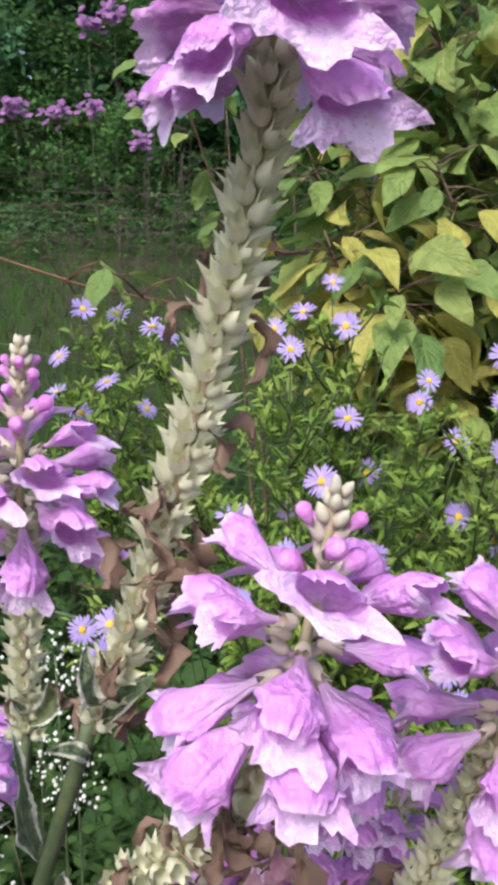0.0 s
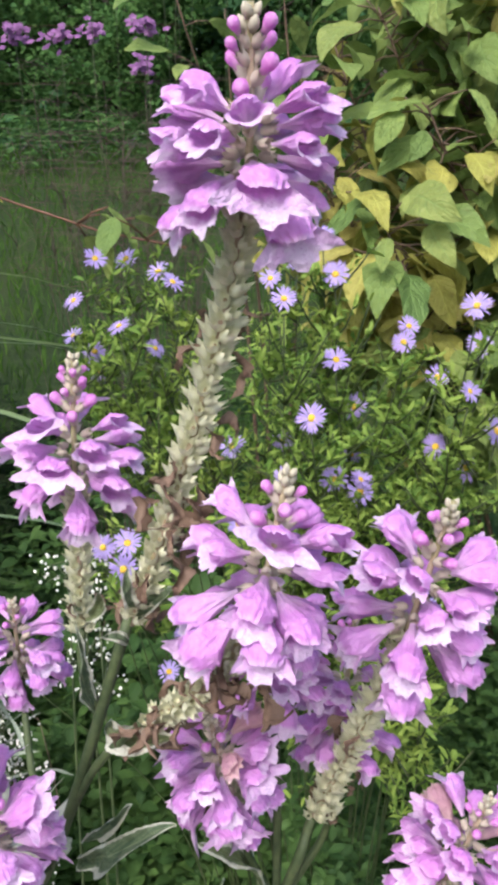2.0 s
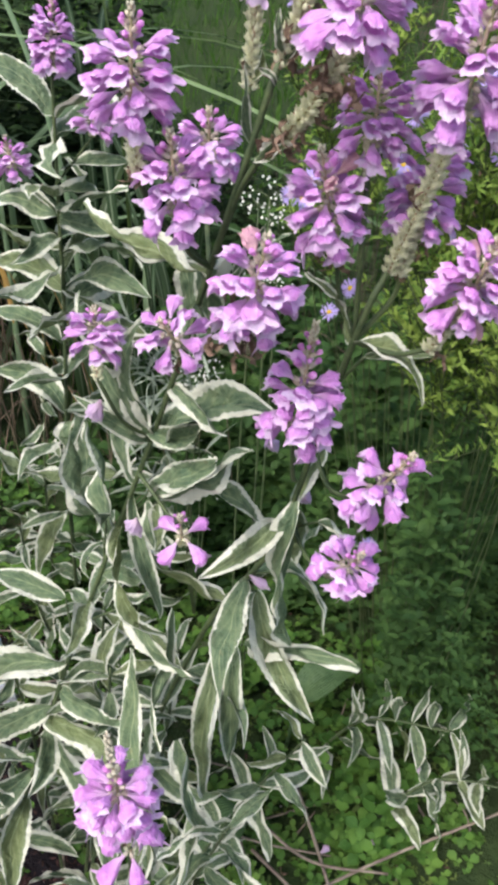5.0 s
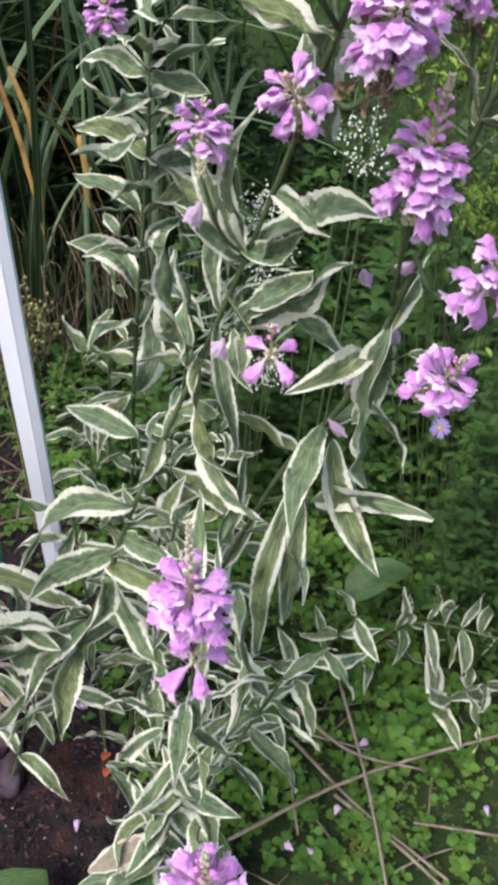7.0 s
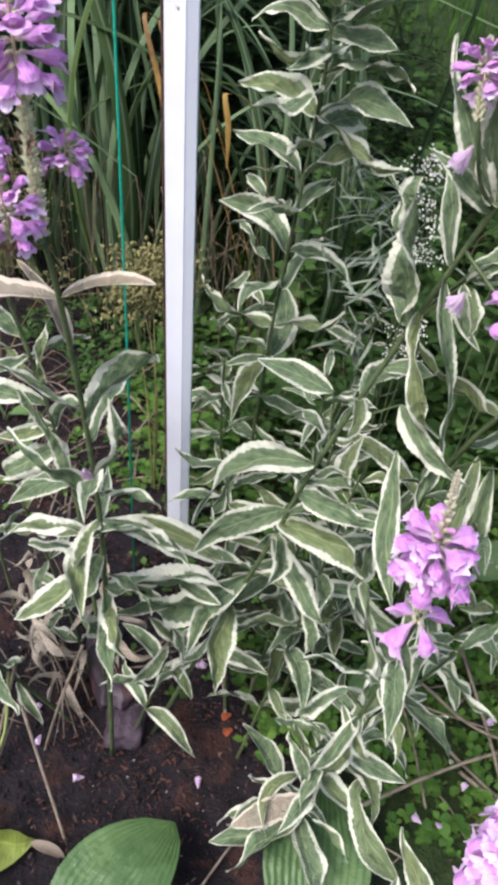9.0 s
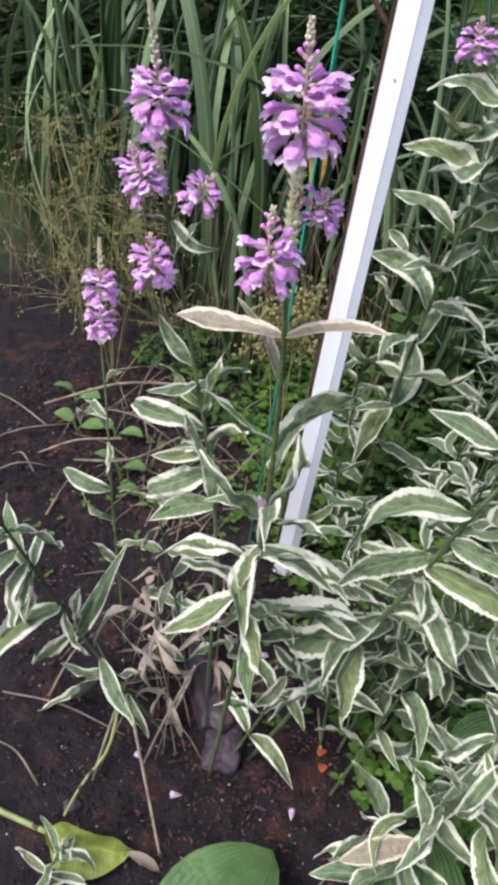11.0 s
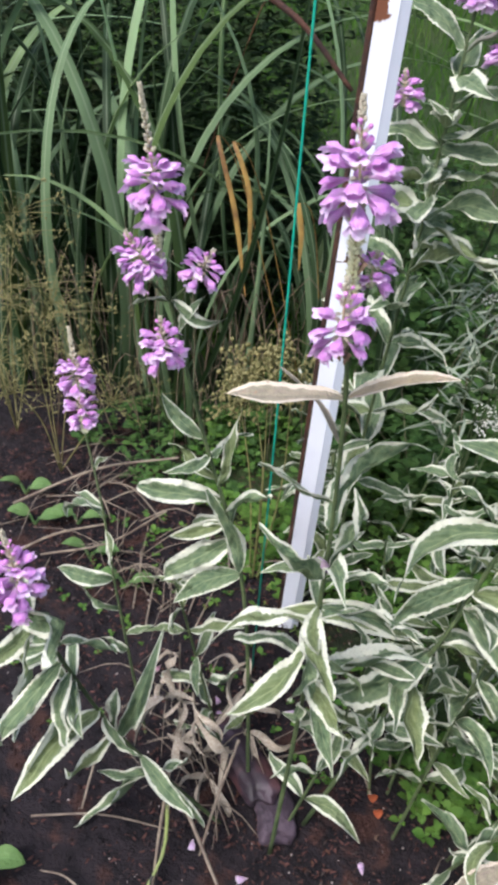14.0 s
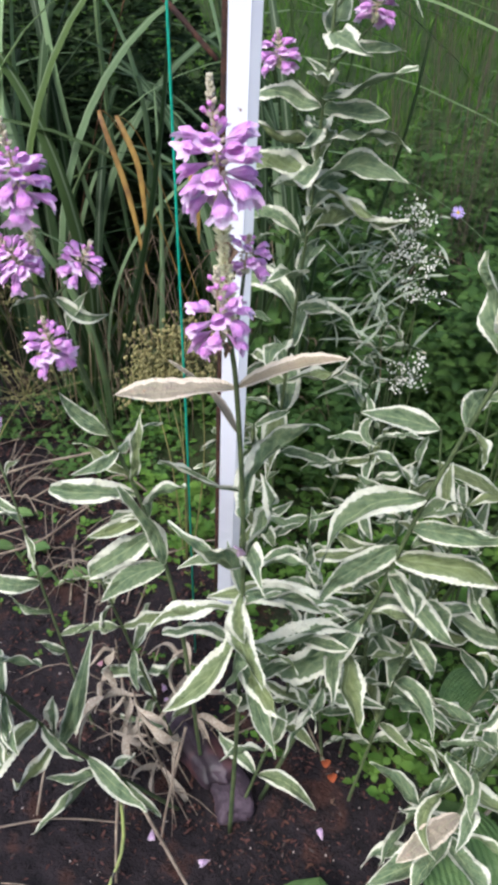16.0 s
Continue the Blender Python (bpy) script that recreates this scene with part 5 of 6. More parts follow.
def joined(name, mesh_poses, mat):
    """One mesh from (mesh, pose) pairs that share a material."""
    verts, faces, uvs = [], [], []
    for me, m in mesh_poses:
        at = len(verts)
        co = np.empty(3 * len(me.vertices))
        me.vertices.foreach_get("co", co)
        a = np.array(m)
        verts += (co.reshape(-1, 3) @ a[:3, :3].T + a[:3, 3]).tolist()
        flat = [(0.0, 0.0)] * len(me.vertices)
        for loop, uv in zip(me.loops, me.uv_layers[0].data):
            flat[loop.vertex_index] = tuple(uv.uv)
        uvs += flat
        faces += [tuple(at + i for i in f.vertices) for f in me.polygons]
    return mesh_of(name, verts, faces, mat, uvs)


def build_shrub(base, limbs, seed, label, per, size, bark=BARK, over=None, yellow=None, inner=0.4):
    """Limbs given by their ends; drooping leaves along the outer part of each, the foremost as parts, the rest joined."""
    rng = random.Random(seed)
    root = thing("shrub", base, label, "shrub")
    placed = []
    for end in limbs:
        end = Vector(end)
        mid = Vector(base).lerp(end, 0.55) + Vector((rng.uniform(-0.06, 0.06), rng.uniform(-0.05, 0.05), 0.12))
        line = smooth_line([base, over or mid, end], 14)
        rows = [(line, 0.005 if over is None else 0.0016, 0.0011)]
        for k in range(per):
            s = rng.uniform(inner, 1.0)
            i = min(13, int(s * 14))
            p = Vector(line[i]).lerp(Vector(line[i + 1]), s * 14 - i)
            a = rng.uniform(0, 6.28)
            out = Vector((math.cos(a), math.sin(a) - 0.45, 0))
            stalk = p + out * rng.uniform(0.015, 0.055) + Vector((0, 0, rng.uniform(-0.015, 0.035)))
            d = (out + Vector((0, 0, rng.uniform(-1.5, 0.1)))).normalized()
            gold = yellow is not None and (stalk - Vector(yellow)).length < 0.13 * rng.uniform(0.4, 1.3) or rng.random() < 0.05
            mesh = rng.choice(YELLOW_LEAVES) if gold else rng.choice(SHRUB_LEAVES)
            placed.append((stalk.y - 0.2 * stalk.z, mesh, aim(stalk, stalk + d * rng.uniform(0.6, 1.15) * size, roll=rng.uniform(-0.7, 0.7))))
            rows.append(([p, p.lerp(stalk, 0.5) + Vector((0, 0, 0.003)), stalk], 0.001, 0.0008))
        part("branch", tubes("branch", rows, bark, 5), root)
    placed.sort(key=lambda row: row[0])
    for _, mesh, m in placed[:300]:
        part("leaf", mesh, root, m)
    for mat in (SHRUB_LEAF, SHRUB_YELLOW):
        rest = [(mesh, m) for _, mesh, m in placed[300:] if mesh.materials[0] is mat]
        if rest:
            part("leaf_mass", joined("leaf_mass", rest, mat), root)["kind"] = "stuff"
    return root


build_shrub((0.52, 1.05, 0.1), [(0.10, 0.86, 1.12), (0.16, 0.78, 1.07), (0.20, 0.82, 1.18), (0.27, 0.85, 1.13), (0.12, 0.98, 1.25), (0.22, 0.95, 1.32), (0.33, 0.9, 1.30), (0.30, 0.80, 1.02), (0.38, 0.95, 1.2), (0.42, 0.9, 1.0), (0.33, 1.0, 1.45), (0.16, 1.05, 1.42), (0.46, 1.0, 1.4), (0.25, 0.85, 0.9), (0.4, 0.9, 0.78), (0.22, 1.1, 1.55), (0.4, 1.15, 1.6), (0.09, 0.92, 1.19), (0.16, 0.92, 1.28), (0.25, 0.9, 1.23), (0.13, 0.9, 1.05), (0.30, 0.95, 1.38)], 21, "broad-leaved shrub with yellowing drooping leaves", 76, 0.066, yellow=(0.14, 0.84, 1.02), inner=0.58)
build_shrub((-1.1, 1.25, 0.1), [(-0.03, 0.74, 1.055)], 22, "thin red-stemmed shrub with drooping green leaves", 24, 0.06, RED_TWIG, (-0.62, 0.95, 1.08))
build_shrub((0.05, 1.45, 0.1), [(-0.09, 1.2, 1.36), (-0.02, 1.25, 1.33), (0.06, 1.25, 1.4)], 23, "slender shrub with fresh green leaves", 7, 0.07)

# ---- tall purple verbena ----
def build_verbena(spots, seed):
    rng = random.Random(seed)
    petal_shape = leaf_data(rng, 0.7, arch=0.0, fold=0.1, nu=2, nv=3, power=(0.5, 0.3))
    for x, y, z in spots:
        y = y + rng.uniform(-0.1, 0.15)
        foot = (x + rng.uniform(-0.08, 0.08), y + 0.1, 0.1)
        root = thing("verbena", foot, "tall thin verbena with clusters of purple florets", "flower", "verbenas")
        part("stem", tube("stem", smooth_line([foot, ((x + foot[0]) / 2, y + 0.06, z * 0.55), (x, y, z - 0.01)], 10), 0.0007, 0.0005, STEM, 5), root)
        poses = []
        for _ in range(30):
            c = Vector((x + rng.gauss(0, 0.011), y + rng.gauss(0, 0.010), z + rng.gauss(0, 0.008)))
            face = Vector((rng.uniform(-0.5, 0.5), -0.6, rng.uniform(0.3, 1))).normalized()
            q = face.to_track_quat("Z", "Y").to_matrix().to_4x4()
            for k in range(5):
                poses.append(Matrix.Translation(c) @ q @ Matrix.Rotation(k * 1.2566, 4, "Z") @ Matrix.Scale(0.0076, 4))
        part("floret_head", scattered("floret_head", VERBENA, petal_shape, poses), root)["kind"] = "stuff"


build_verbena([(-0.10, 1.45, 1.51), (-0.20, 1.45, 1.46), (-0.14, 1.45, 1.47), (-0.32, 1.45, 1.33), (-0.19, 1.45, 1.29), (-0.16, 1.45, 1.33), (-0.02, 1.45, 1.49), (0.01, 1.45, 1.45), (0.06, 1.45, 1.42), (0.26, 1.45, 1.49), (0.32, 1.45, 1.52), (0.29, 1.45, 1.47), (0.22, 1.45, 1.52), (0.11, 1.45, 1.53), (-0.24, 1.45, 1.44), (-0.37, 1.45, 1.32), (-0.27, 1.45, 1.34), (-0.12, 1.45, 1.48), (-0.08, 1.45, 1.53), (0.14, 1.45, 1.49), (0.36, 1.45, 1.53)], 31)

# ---- ornamental grass behind ----
BLADES = []
for k in range(6):
    rng_b = random.Random(60 + k)
    v, f, u = leaf_data(rng_b, 0.016, arch=0.0, fold=0.6, wavy=0.0015, nu=2, nv=22, power=(0.12, 0.5), least=0.0006)
    bend = 0.2 + 0.17 * k
    for row in v:
        h = row[1]
        row[2] += bend * h ** 2.4
        row[1] = h - 0.30 * bend * h ** 2 - 0.9 * max(0.0, bend - 0.2) * h ** 5
    BLADES.append(mesh_of("blade", v, f, BLADE, u))


def build_grass(base, spread, count, seed, length, label, dry=()):
    rng = random.Random(seed)
    root = thing("ornamental_grass", base, label, "grass", "ornamental grasses")
    for i in range(count):
        b = Vector(base) + Vector((rng.gauss(0, spread), rng.gauss(0, spread * 0.6), 0))
        a = rng.uniform(0, 6.28)
        while math.cos(a) > 0.25 or (base[0] > -0.7 and math.sin(a) > 0.1):
            a = rng.uniform(0, 6.28)
        b.x = min(b.x, base[0] + 0.12)
        m = Matrix.Translation(b) @ Matrix.Rotation(a, 4, "Z") @ Matrix.Rotation(radians(90 - rng.uniform(2, 40)), 4, "X") @ Matrix.Rotation(rng.uniform(-0.3, 0.3), 4, "Y")
        ln = length * rng.uniform(0.6, 1.15)
        part("blade", rng.choice(BLADES), root, m @ Matrix.Diagonal((ln * rng.uniform(0.6, 1.35), ln, ln, 1)))
    strands = []
    for i in range(46):
        b = Vector(base) + Vector((rng.gauss(0, spread * 1.3), rng.gauss(-0.05, spread * 0.8), 0))
        d = Vector((rng.uniform(-1, 1), rng.uniform(-1, 0.4), 0))
        h = rng.uniform(0.12, 0.42)
        strands.append((smooth_line([b, b + d * 0.08 + Vector((0, 0, h)), b + d * rng.uniform(0.12, 0.3) + Vector((0, 0, h * rng.uniform(0.1, 1.1)))], 7), 0.0014, 0.0006))
    part("dead_strands", tubes("dead_strands", strands, THATCH, 4), root, label="brown dead strands under the blades")["kind"] = "stuff"
    for pts in dry:
        d = smooth_line(pts, 24)
        v, f, u = leaf_data(rng, 0.06, arch=0.0, fold=0.0, nu=2, nv=24)
        for i, row in enumerate(v):
            share, side = (i // 3) / 24, i % 3 - 1
            w = 0.001 + 0.0033 * math.sin(math.pi * max(0.0, share - 0.4) / 0.6)
            row[:] = Vector(d[i // 3]) + Vector((0.93, 0.36, 0)) * (side * w) + Vector((0, 0.5 * w * abs(side), 0))
        part("dry_blade", mesh_of("dry_blade", v, f, BLADE_DRY, u), root, label="ochre dry blade hanging down")
    return root


THATCH = tissue("dead_strand", (0.10, 0.075, 0.05), (0.20, 0.15, 0.10), 25.0, 0.1, 0.8)
build_grass((-0.92, 0.98, 0.08), 0.13, 40, 71, 1.3, "tall arching ornamental grass with green blades")
build_grass((-0.58, 1.02, 0.08), 0.12, 28, 72, 1.1, "tall arching ornamental grass with green and ochre blades", [[(-0.60, 1.0, 0.1), (-0.70, 0.86, 0.6), (-0.712, 0.745, 0.72), (-0.671, 0.731, 0.609), (-0.644, 0.731, 0.478)], [(-0.58, 1.0, 0.1), (-0.67, 0.86, 0.6), (-0.685, 0.745, 0.715), (-0.65, 0.731, 0.645), (-0.641, 0.731, 0.52)], [(-0.55, 1.0, 0.1), (-0.57, 0.86, 0.55), (-0.572, 0.745, 0.64), (-0.560, 0.731, 0.60), (-0.557, 0.731, 0.54)]])
build_grass((-1.30, 0.95, 0.08), 0.14, 36, 73, 1.2, "tall arching ornamental grass with green blades")

# ---- ground cover ----
def build_cover(name, label, mat, count, seed, area, high, size, width, everywhere=False):
    rng = random.Random(seed)
    shape = leaf_data(rng, width, arch=0.08, fold=0.25, nu=2, nv=3, power=(0.5, 0.4))
    x0, x1, y0, y1 = area
    poses = []
    while len(poses) < count:
        x, y = rng.uniform(x0, x1), rng.uniform(y0, y1)
        lump = noise.noise(Vector((x * 6, y * 6, 5.0))) + 0.5 * noise.noise(Vector((x * 15, y * 15, 1.0)))
        rim = (2 * (x - x0) / (x1 - x0) - 1) ** 2 + (2 * (y - y0) / (y1 - y0) - 1) ** 2
        if everywhere and rim > 0.95 + 0.5 * lump:
            continue
        if (x + 1.1 * y < 0.25 * lump and not everywhere) or rng.random() > 0.66 + 0.9 * lump:
            continue
        z = ground_z(x, y) + high * (0.5 + 0.6 * lump) * rng.uniform(0.2, 1.0)
        p = Vector((x, y, max(z, ground_z(x, y))))
        a = rng.uniform(0, 6.28)
        for k in range(3):
            d = Vector((math.cos(a + 2.1 * k), math.sin(a + 2.1 * k), rng.uniform(-0.1, 0.5)))
            poses.append(aim(p, p + d, roll=rng.uniform(-0.4, 0.4), scale=size * rng.uniform(0.4, 1.5) * (1 + 0.4 * lump)))
    tagged(new(name, scattered(name, mat, shape, poses)), label, "ground cover", kind="stuff")


build_cover("ground_cover", "low bright green ground cover with small round leaves", CLOVER, 19000, 81, (-0.75, 0.7, 0.2, 1.3), 0.08, 0.012, 0.75)
build_cover("low_herbs", "taller green weeds with small pointed leaves", HERB, 42000, 83, (0.07, 0.85, 0.5, 1.3), 0.58, 0.013, 0.42)
# Two near-black covers added as backing, standing for deep shade behind the grass.
build_cover("dark_herbs", "dense undergrowth coloured near black for the shade behind the grass", SHADE_LEAF, 22000, 84, (-2.5, -0.45, 1.1, 2.5), 0.6, 0.028, 0.4, True)
build_cover("tall_undergrowth", "tall undergrowth coloured near black for the shade behind the ornamental grass", SHADE_LEAF, 26000, 89, (-2.7, -0.75, 1.15, 2.3), 1.5, 0.034, 0.4, True)
build_cover("tall_weeds", "leafy green weeds behind the flower bed", HERB, 17000, 87, (-0.75, 0.75, 0.85, 2.2), 0.52, 0.026, 0.5, True)
build_cover("leafy_weeds", "leafy green weeds round the pole", HERB, 7000, 85, (-0.55, 0.1, 0.7, 1.2), 0.26, 0.022, 0.55)
build_cover("far_weeds", "rough dark weeds along the garden fence", TREE_LEAF, 16000, 88, (-5.0, 3.5, 6.3, 8.3), 0.55, 0.06, 0.3)
build_cover("moss", "dense dark green moss and fine creeping leaves", MOSS, 24000, 82, (-0.6, 0.8, 0.25, 1.6), 0.035, 0.007, 0.45)


def build_turf():
    rng = random.Random(91)
    shape = leaf_data(rng, 0.06, arch=0.12, fold=0.2, nu=1, nv=3, power=(0.2, 0.5))
    poses = []
    for _ in range(24000):
        x, y = rng.uniform(-3.0, 1.2), 1.2 + 6.3 * rng.random() ** 1.3
        p = Vector((x, y, ground_z(x, y)))
        poses.append(aim(p, p + Vector((rng.uniform(-0.5, 0.5), rng.uniform(-0.5, 0.5), 1)), roll=rng.uniform(-3, 3), scale=rng.uniform(0.04, 0.11)))
    tagged(new("lawn_grass", scattered("lawn_grass", TURF, shape, poses)), "unmown green lawn grass", "grass", kind="stuff")


build_turf()


def build_wisps(base, count, seed, label):
    """A loose tuft of thin reddish stems that lean apart and carry fine side threads."""
    rng = random.Random(seed)
    root = thing("wispy_grass", base, label, "grass")
    rows = []
    for _ in range(count):
        p = Vector(base) + Vector((rng.gauss(0, 0.03), rng.gauss(0, 0.03), 0))
        a, lean, high = rng.uniform(0, 6.28), rng.uniform(0.04, 0.2), rng.uniform(0.95, 1.18)
        tip = p + Vector((math.cos(a) * lean, math.sin(a) * lean, high))
        line = smooth_line([p, p.lerp(tip, 0.6) + Vector((0, 0, 0.05)), tip], 14)
        rows.append((line, 0.0007, 0.0005))
        for k in range(9, 15):
            q = Vector(line[k])
            for _ in range(2):
                rows.append(([q, q + Vector((rng.gauss(0, 0.03), rng.gauss(0, 0.03), 0.035)), q + Vector((rng.gauss(0, 0.05), rng.gauss(0, 0.05), 0.03))], 0.0006, 0.0004))
    part("stem_mass", tubes("stem_mass", rows, WISP, 3), root)["kind"] = "stuff"


WISP = tissue("reddish_wisp", (0.075, 0.05, 0.042), (0.14, 0.10, 0.085), 40.0, 0.1, 0.8)
build_wisps((-0.17, 1.42, ground_z(-0.17, 1.42)), 26, 92, "loose tuft of thin reddish brown grass stems")
build_wisps((-0.30, 1.5, ground_z(-0.30, 1.5)), 14, 93, "loose tuft of thin reddish brown grass stems")


# ---- trees and fence far behind ----
def build_tree(base, high, wide, seed, mat, leaf_size, count, label, conifer=False):
    rng = random.Random(seed)
    root = thing("tree", base, label, "tree")
    x, y, z = base
    part("trunk", tube("trunk", smooth_line([base, (x + 0.05, y, z + high * 0.5), (x, y + 0.05, z + high)], 10), wide * 0.03, wide * 0.006, TRUNK, 9), root)
    shape = leaf_data(rng, 0.45, arch=0.08, fold=0.2, nu=1, nv=2, power=(0.5, 0.6), least=0.02)
    limbs, poses = [], []
    for k in range(46):
        s = rng.uniform(0.04, 0.98)
        p = Vector((x, y, z + high * s))
        a = rng.uniform(0, 6.28)
        reach = wide * (1.05 - s if conifer else math.sqrt(max(0.05, 1 - (1.6 * s - 0.8) ** 2))) * rng.uniform(0.55, 1.1)
        tip = p + Vector((math.cos(a), math.sin(a), -0.15 if conifer else 0.35)) * reach
        limbs.append((smooth_line([p, p.lerp(tip, 0.5) + Vector((0, 0, 0.05 * reach)), tip], 5), wide * 0.015, wide * 0.003))
        for _ in range(count // 46):
            b = p.lerp(tip, rng.uniform(0.15, 1.05)) + Vector((rng.gauss(0, 0.13), rng.gauss(0, 0.13), rng.gauss(0, 0.10))) * wide * 0.6
            d = (tip - p).normalized() + Vector((rng.uniform(-1, 1), rng.uniform(-1, 1), rng.uniform(-1, 0.4)))
            poses.append(aim(b, b + d, roll=rng.uniform(-2, 2), scale=leaf_size * rng.uniform(0.6, 1.3)))
    part("limb_mass", tubes("limb_mass", limbs, TRUNK, 5), root)["kind"] = "stuff"
    crown = part("crown", scattered("crown", mat, shape, poses), root)
    crown["kind"] = "stuff"
    return root


for k, (x, y, h, w) in enumerate(((-3.4, 10.2, 7.5, 2.3), (-2.5, 9.3, 7.5, 2.0), (-1.4, 10.0, 8.0, 2.4), (-0.4, 9.5, 7.0, 2.0), (0.6, 10.3, 7.2, 2.3), (2.5, 10.1, 8.0, 2.4), (4.4, 10.2, 7.0, 2.3), (-5.4, 10.3, 7.6, 2.4), (-2.4, 12.3, 9.0, 2.9), (1.2, 12.4, 9.0, 2.9), (3.6, 12.4, 9.0, 2.9))):
    build_tree((x, y, ground_z(x, y)), h, w, 100 + k, CONIFER, 0.14, 17000, "dark green conifer behind the fence", True)
for k, (x, y, h, w) in enumerate(((-1.5, 8.4, 2.9, 1.2), (-0.1, 8.7, 3.2, 1.2), (1.3, 8.2, 3.0, 1.2), (2.9, 8.3, 2.9, 1.2), (-4.6, 8.9, 2.9, 1.2))):
    build_tree((x, y, ground_z(x, y)), h, w, 120 + k, TREE_LEAF, 0.06, 16000, "leafy green bush at the garden's edge")


for k, (x, y, h, w) in enumerate(((-3.1, 8.5, 1.3, 1.0), (-2.1, 8.7, 1.5, 1.0), (-0.9, 8.4, 1.3, 1.0), (0.4, 8.6, 1.4, 1.0), (-4.1, 8.6, 1.4, 1.0))):
    build_tree((x, y, ground_z(x, y)), h, w, 140 + k, TREE_LEAF, 0.075, 7000, "low dense green bush along the fence")


def build_fence():
    for k in range(3):
        x = -2.6 + 3.6 * k
        z = ground_z(x, 7.7)
        root = thing("fence_post", (x, 7.7, z), "dark weathered wooden fence post", "fence post", "fence posts")
        part("post", tube("post", [(x, 7.7, z - 0.1), (x, 7.7, z + 0.5), (x, 7.7, z + 1.25)], 0.034, 0.032, FENCE, 8), root)
    for up in (0.55, 1.0):
        root = thing("fence_wire", (-2.6, 7.66, ground_z(-2.6, 7.7) + up), "thin fence wire between the posts", "fence wire", "fence wires")
        part("wire", tube("wire", [(-2.7 + 0.4 * i, 7.66, ground_z(-2.7 + 0.4 * i, 7.7) + up - 0.012 * (i % 2)) for i in range(19)], 0.0022, 0.0022, RUST, 5), root)


build_fence()

# ---- small things on the soil ----
def lump(name, mat, size, seed, rough=0.35, level=4):
    """A rounded block worn uneven: noise at three scales on a squared-off ball."""
    bm = bmesh.new()
    bmesh.ops.create_icosphere(bm, subdivisions=level, radius=1)
    for v in bm.verts:
        c = v.co.copy()
        flat = max(abs(c.x), abs(c.y), abs(c.z))
        c = c.lerp(c / flat, 0.45)
        at = v.co + Vector((seed * 7.1, seed * 3.3, 0))
        k = 1 + rough * noise.noise(at * 1.2) + 0.35 * rough * noise.noise(at * 3.5) + 0.15 * rough * noise.noise(at * 9)
        v.co = Vector((c.x * size[0] * k, c.y * size[1] * k, c.z * size[2] * k))
    me = bpy.data.meshes.new(name)
    bm.to_mesh(me)
    bm.free()
    me.materials.append(mat)
    me.polygons.foreach_set("use_smooth", [True] * len(me.polygons))
    return me


def build_stones():
    for x, y, size, turn, tilt in ((-0.345, 0.165, (0.024, 0.032, 0.017), 35, 6), (-0.45, 0.0, (0.008, 0.011, 0.006), -30, 0)):
        ob = new("stone", lump("stone", STONE, size, 10 * x))
        ob.matrix_world = pose(x, y, ground_z(x, y) + 0.3 * size[2], tilt, 0, turn)
        tagged(ob, "dull purplish grey stone half sunk in soil", "stone", "stones")
    ob = new("clay_block", lump("clay_block", CLAY, (0.024, 0.080, 0.022), 4.0, 0.28))
    ob.matrix_world = pose(-0.412, 0.218, ground_z(-0.412, 0.218) + 0.006, -6, 12, 46)
    tagged(ob, "weathered purplish brown clay block lying in the soil", "brick")


def clay():
    """Old fired clay, purplish brown with a redder worn side and soil stains."""
    n = Nodes("old_clay")
    col = n.mix(n.step(n.noise(28.0, 5.0), 0.35, 0.65), (0.014, 0.009, 0.012), (0.050, 0.031, 0.043))
    col = n.mix(n.maths("MULTIPLY", n.step(n.noise(14.0, 3.0), 0.52, 0.64), 0.55), col, (0.085, 0.03, 0.022))
    col = n.mix(n.maths("MULTIPLY", n.step(n.noise(70.0, 4.0), 0.55, 0.7), 0.6), col, (0.03, 0.022, 0.02))
    n.bump(n.maths("ADD", n.noise(40.0, 4.0), n.maths("MULTIPLY", n.noise(150.0, 3.0), 0.4)), 0.6, 0.004)
    return n.finish(col, 0.55, 0, 0.4)


CLAY = clay()
build_stones()


def build_broad(base, leaves, label, mat, seed, width=(0.6, 0.72)):
    """A low plant: broad ribbed leaves on stalks from one base."""
    rng = random.Random(seed)
    root = thing("hosta", base, label, "plant")
    meshes = leaf_meshes("leaf", mat, 2, seed, width=width, arch=(0.08, 0.16), fold=(0.1, 0.2), wavy=(0.01, 0.03), nu=10, nv=12, power=(0.55, 0.7), tip_curl=(0.05, 0.15))
    for k, (b, t) in enumerate(leaves):
        part("leaf", meshes[k % 2], root, aim(b, t, roll=rng.uniform(-0.25, 0.25)))
        part("leaf_stalk", tube("leaf_stalk", smooth_line([base, tuple(0.5 * (p + q) for p, q in zip(base, b)), b], 6), 0.003, 0.0025, HOSTA, 6), root)


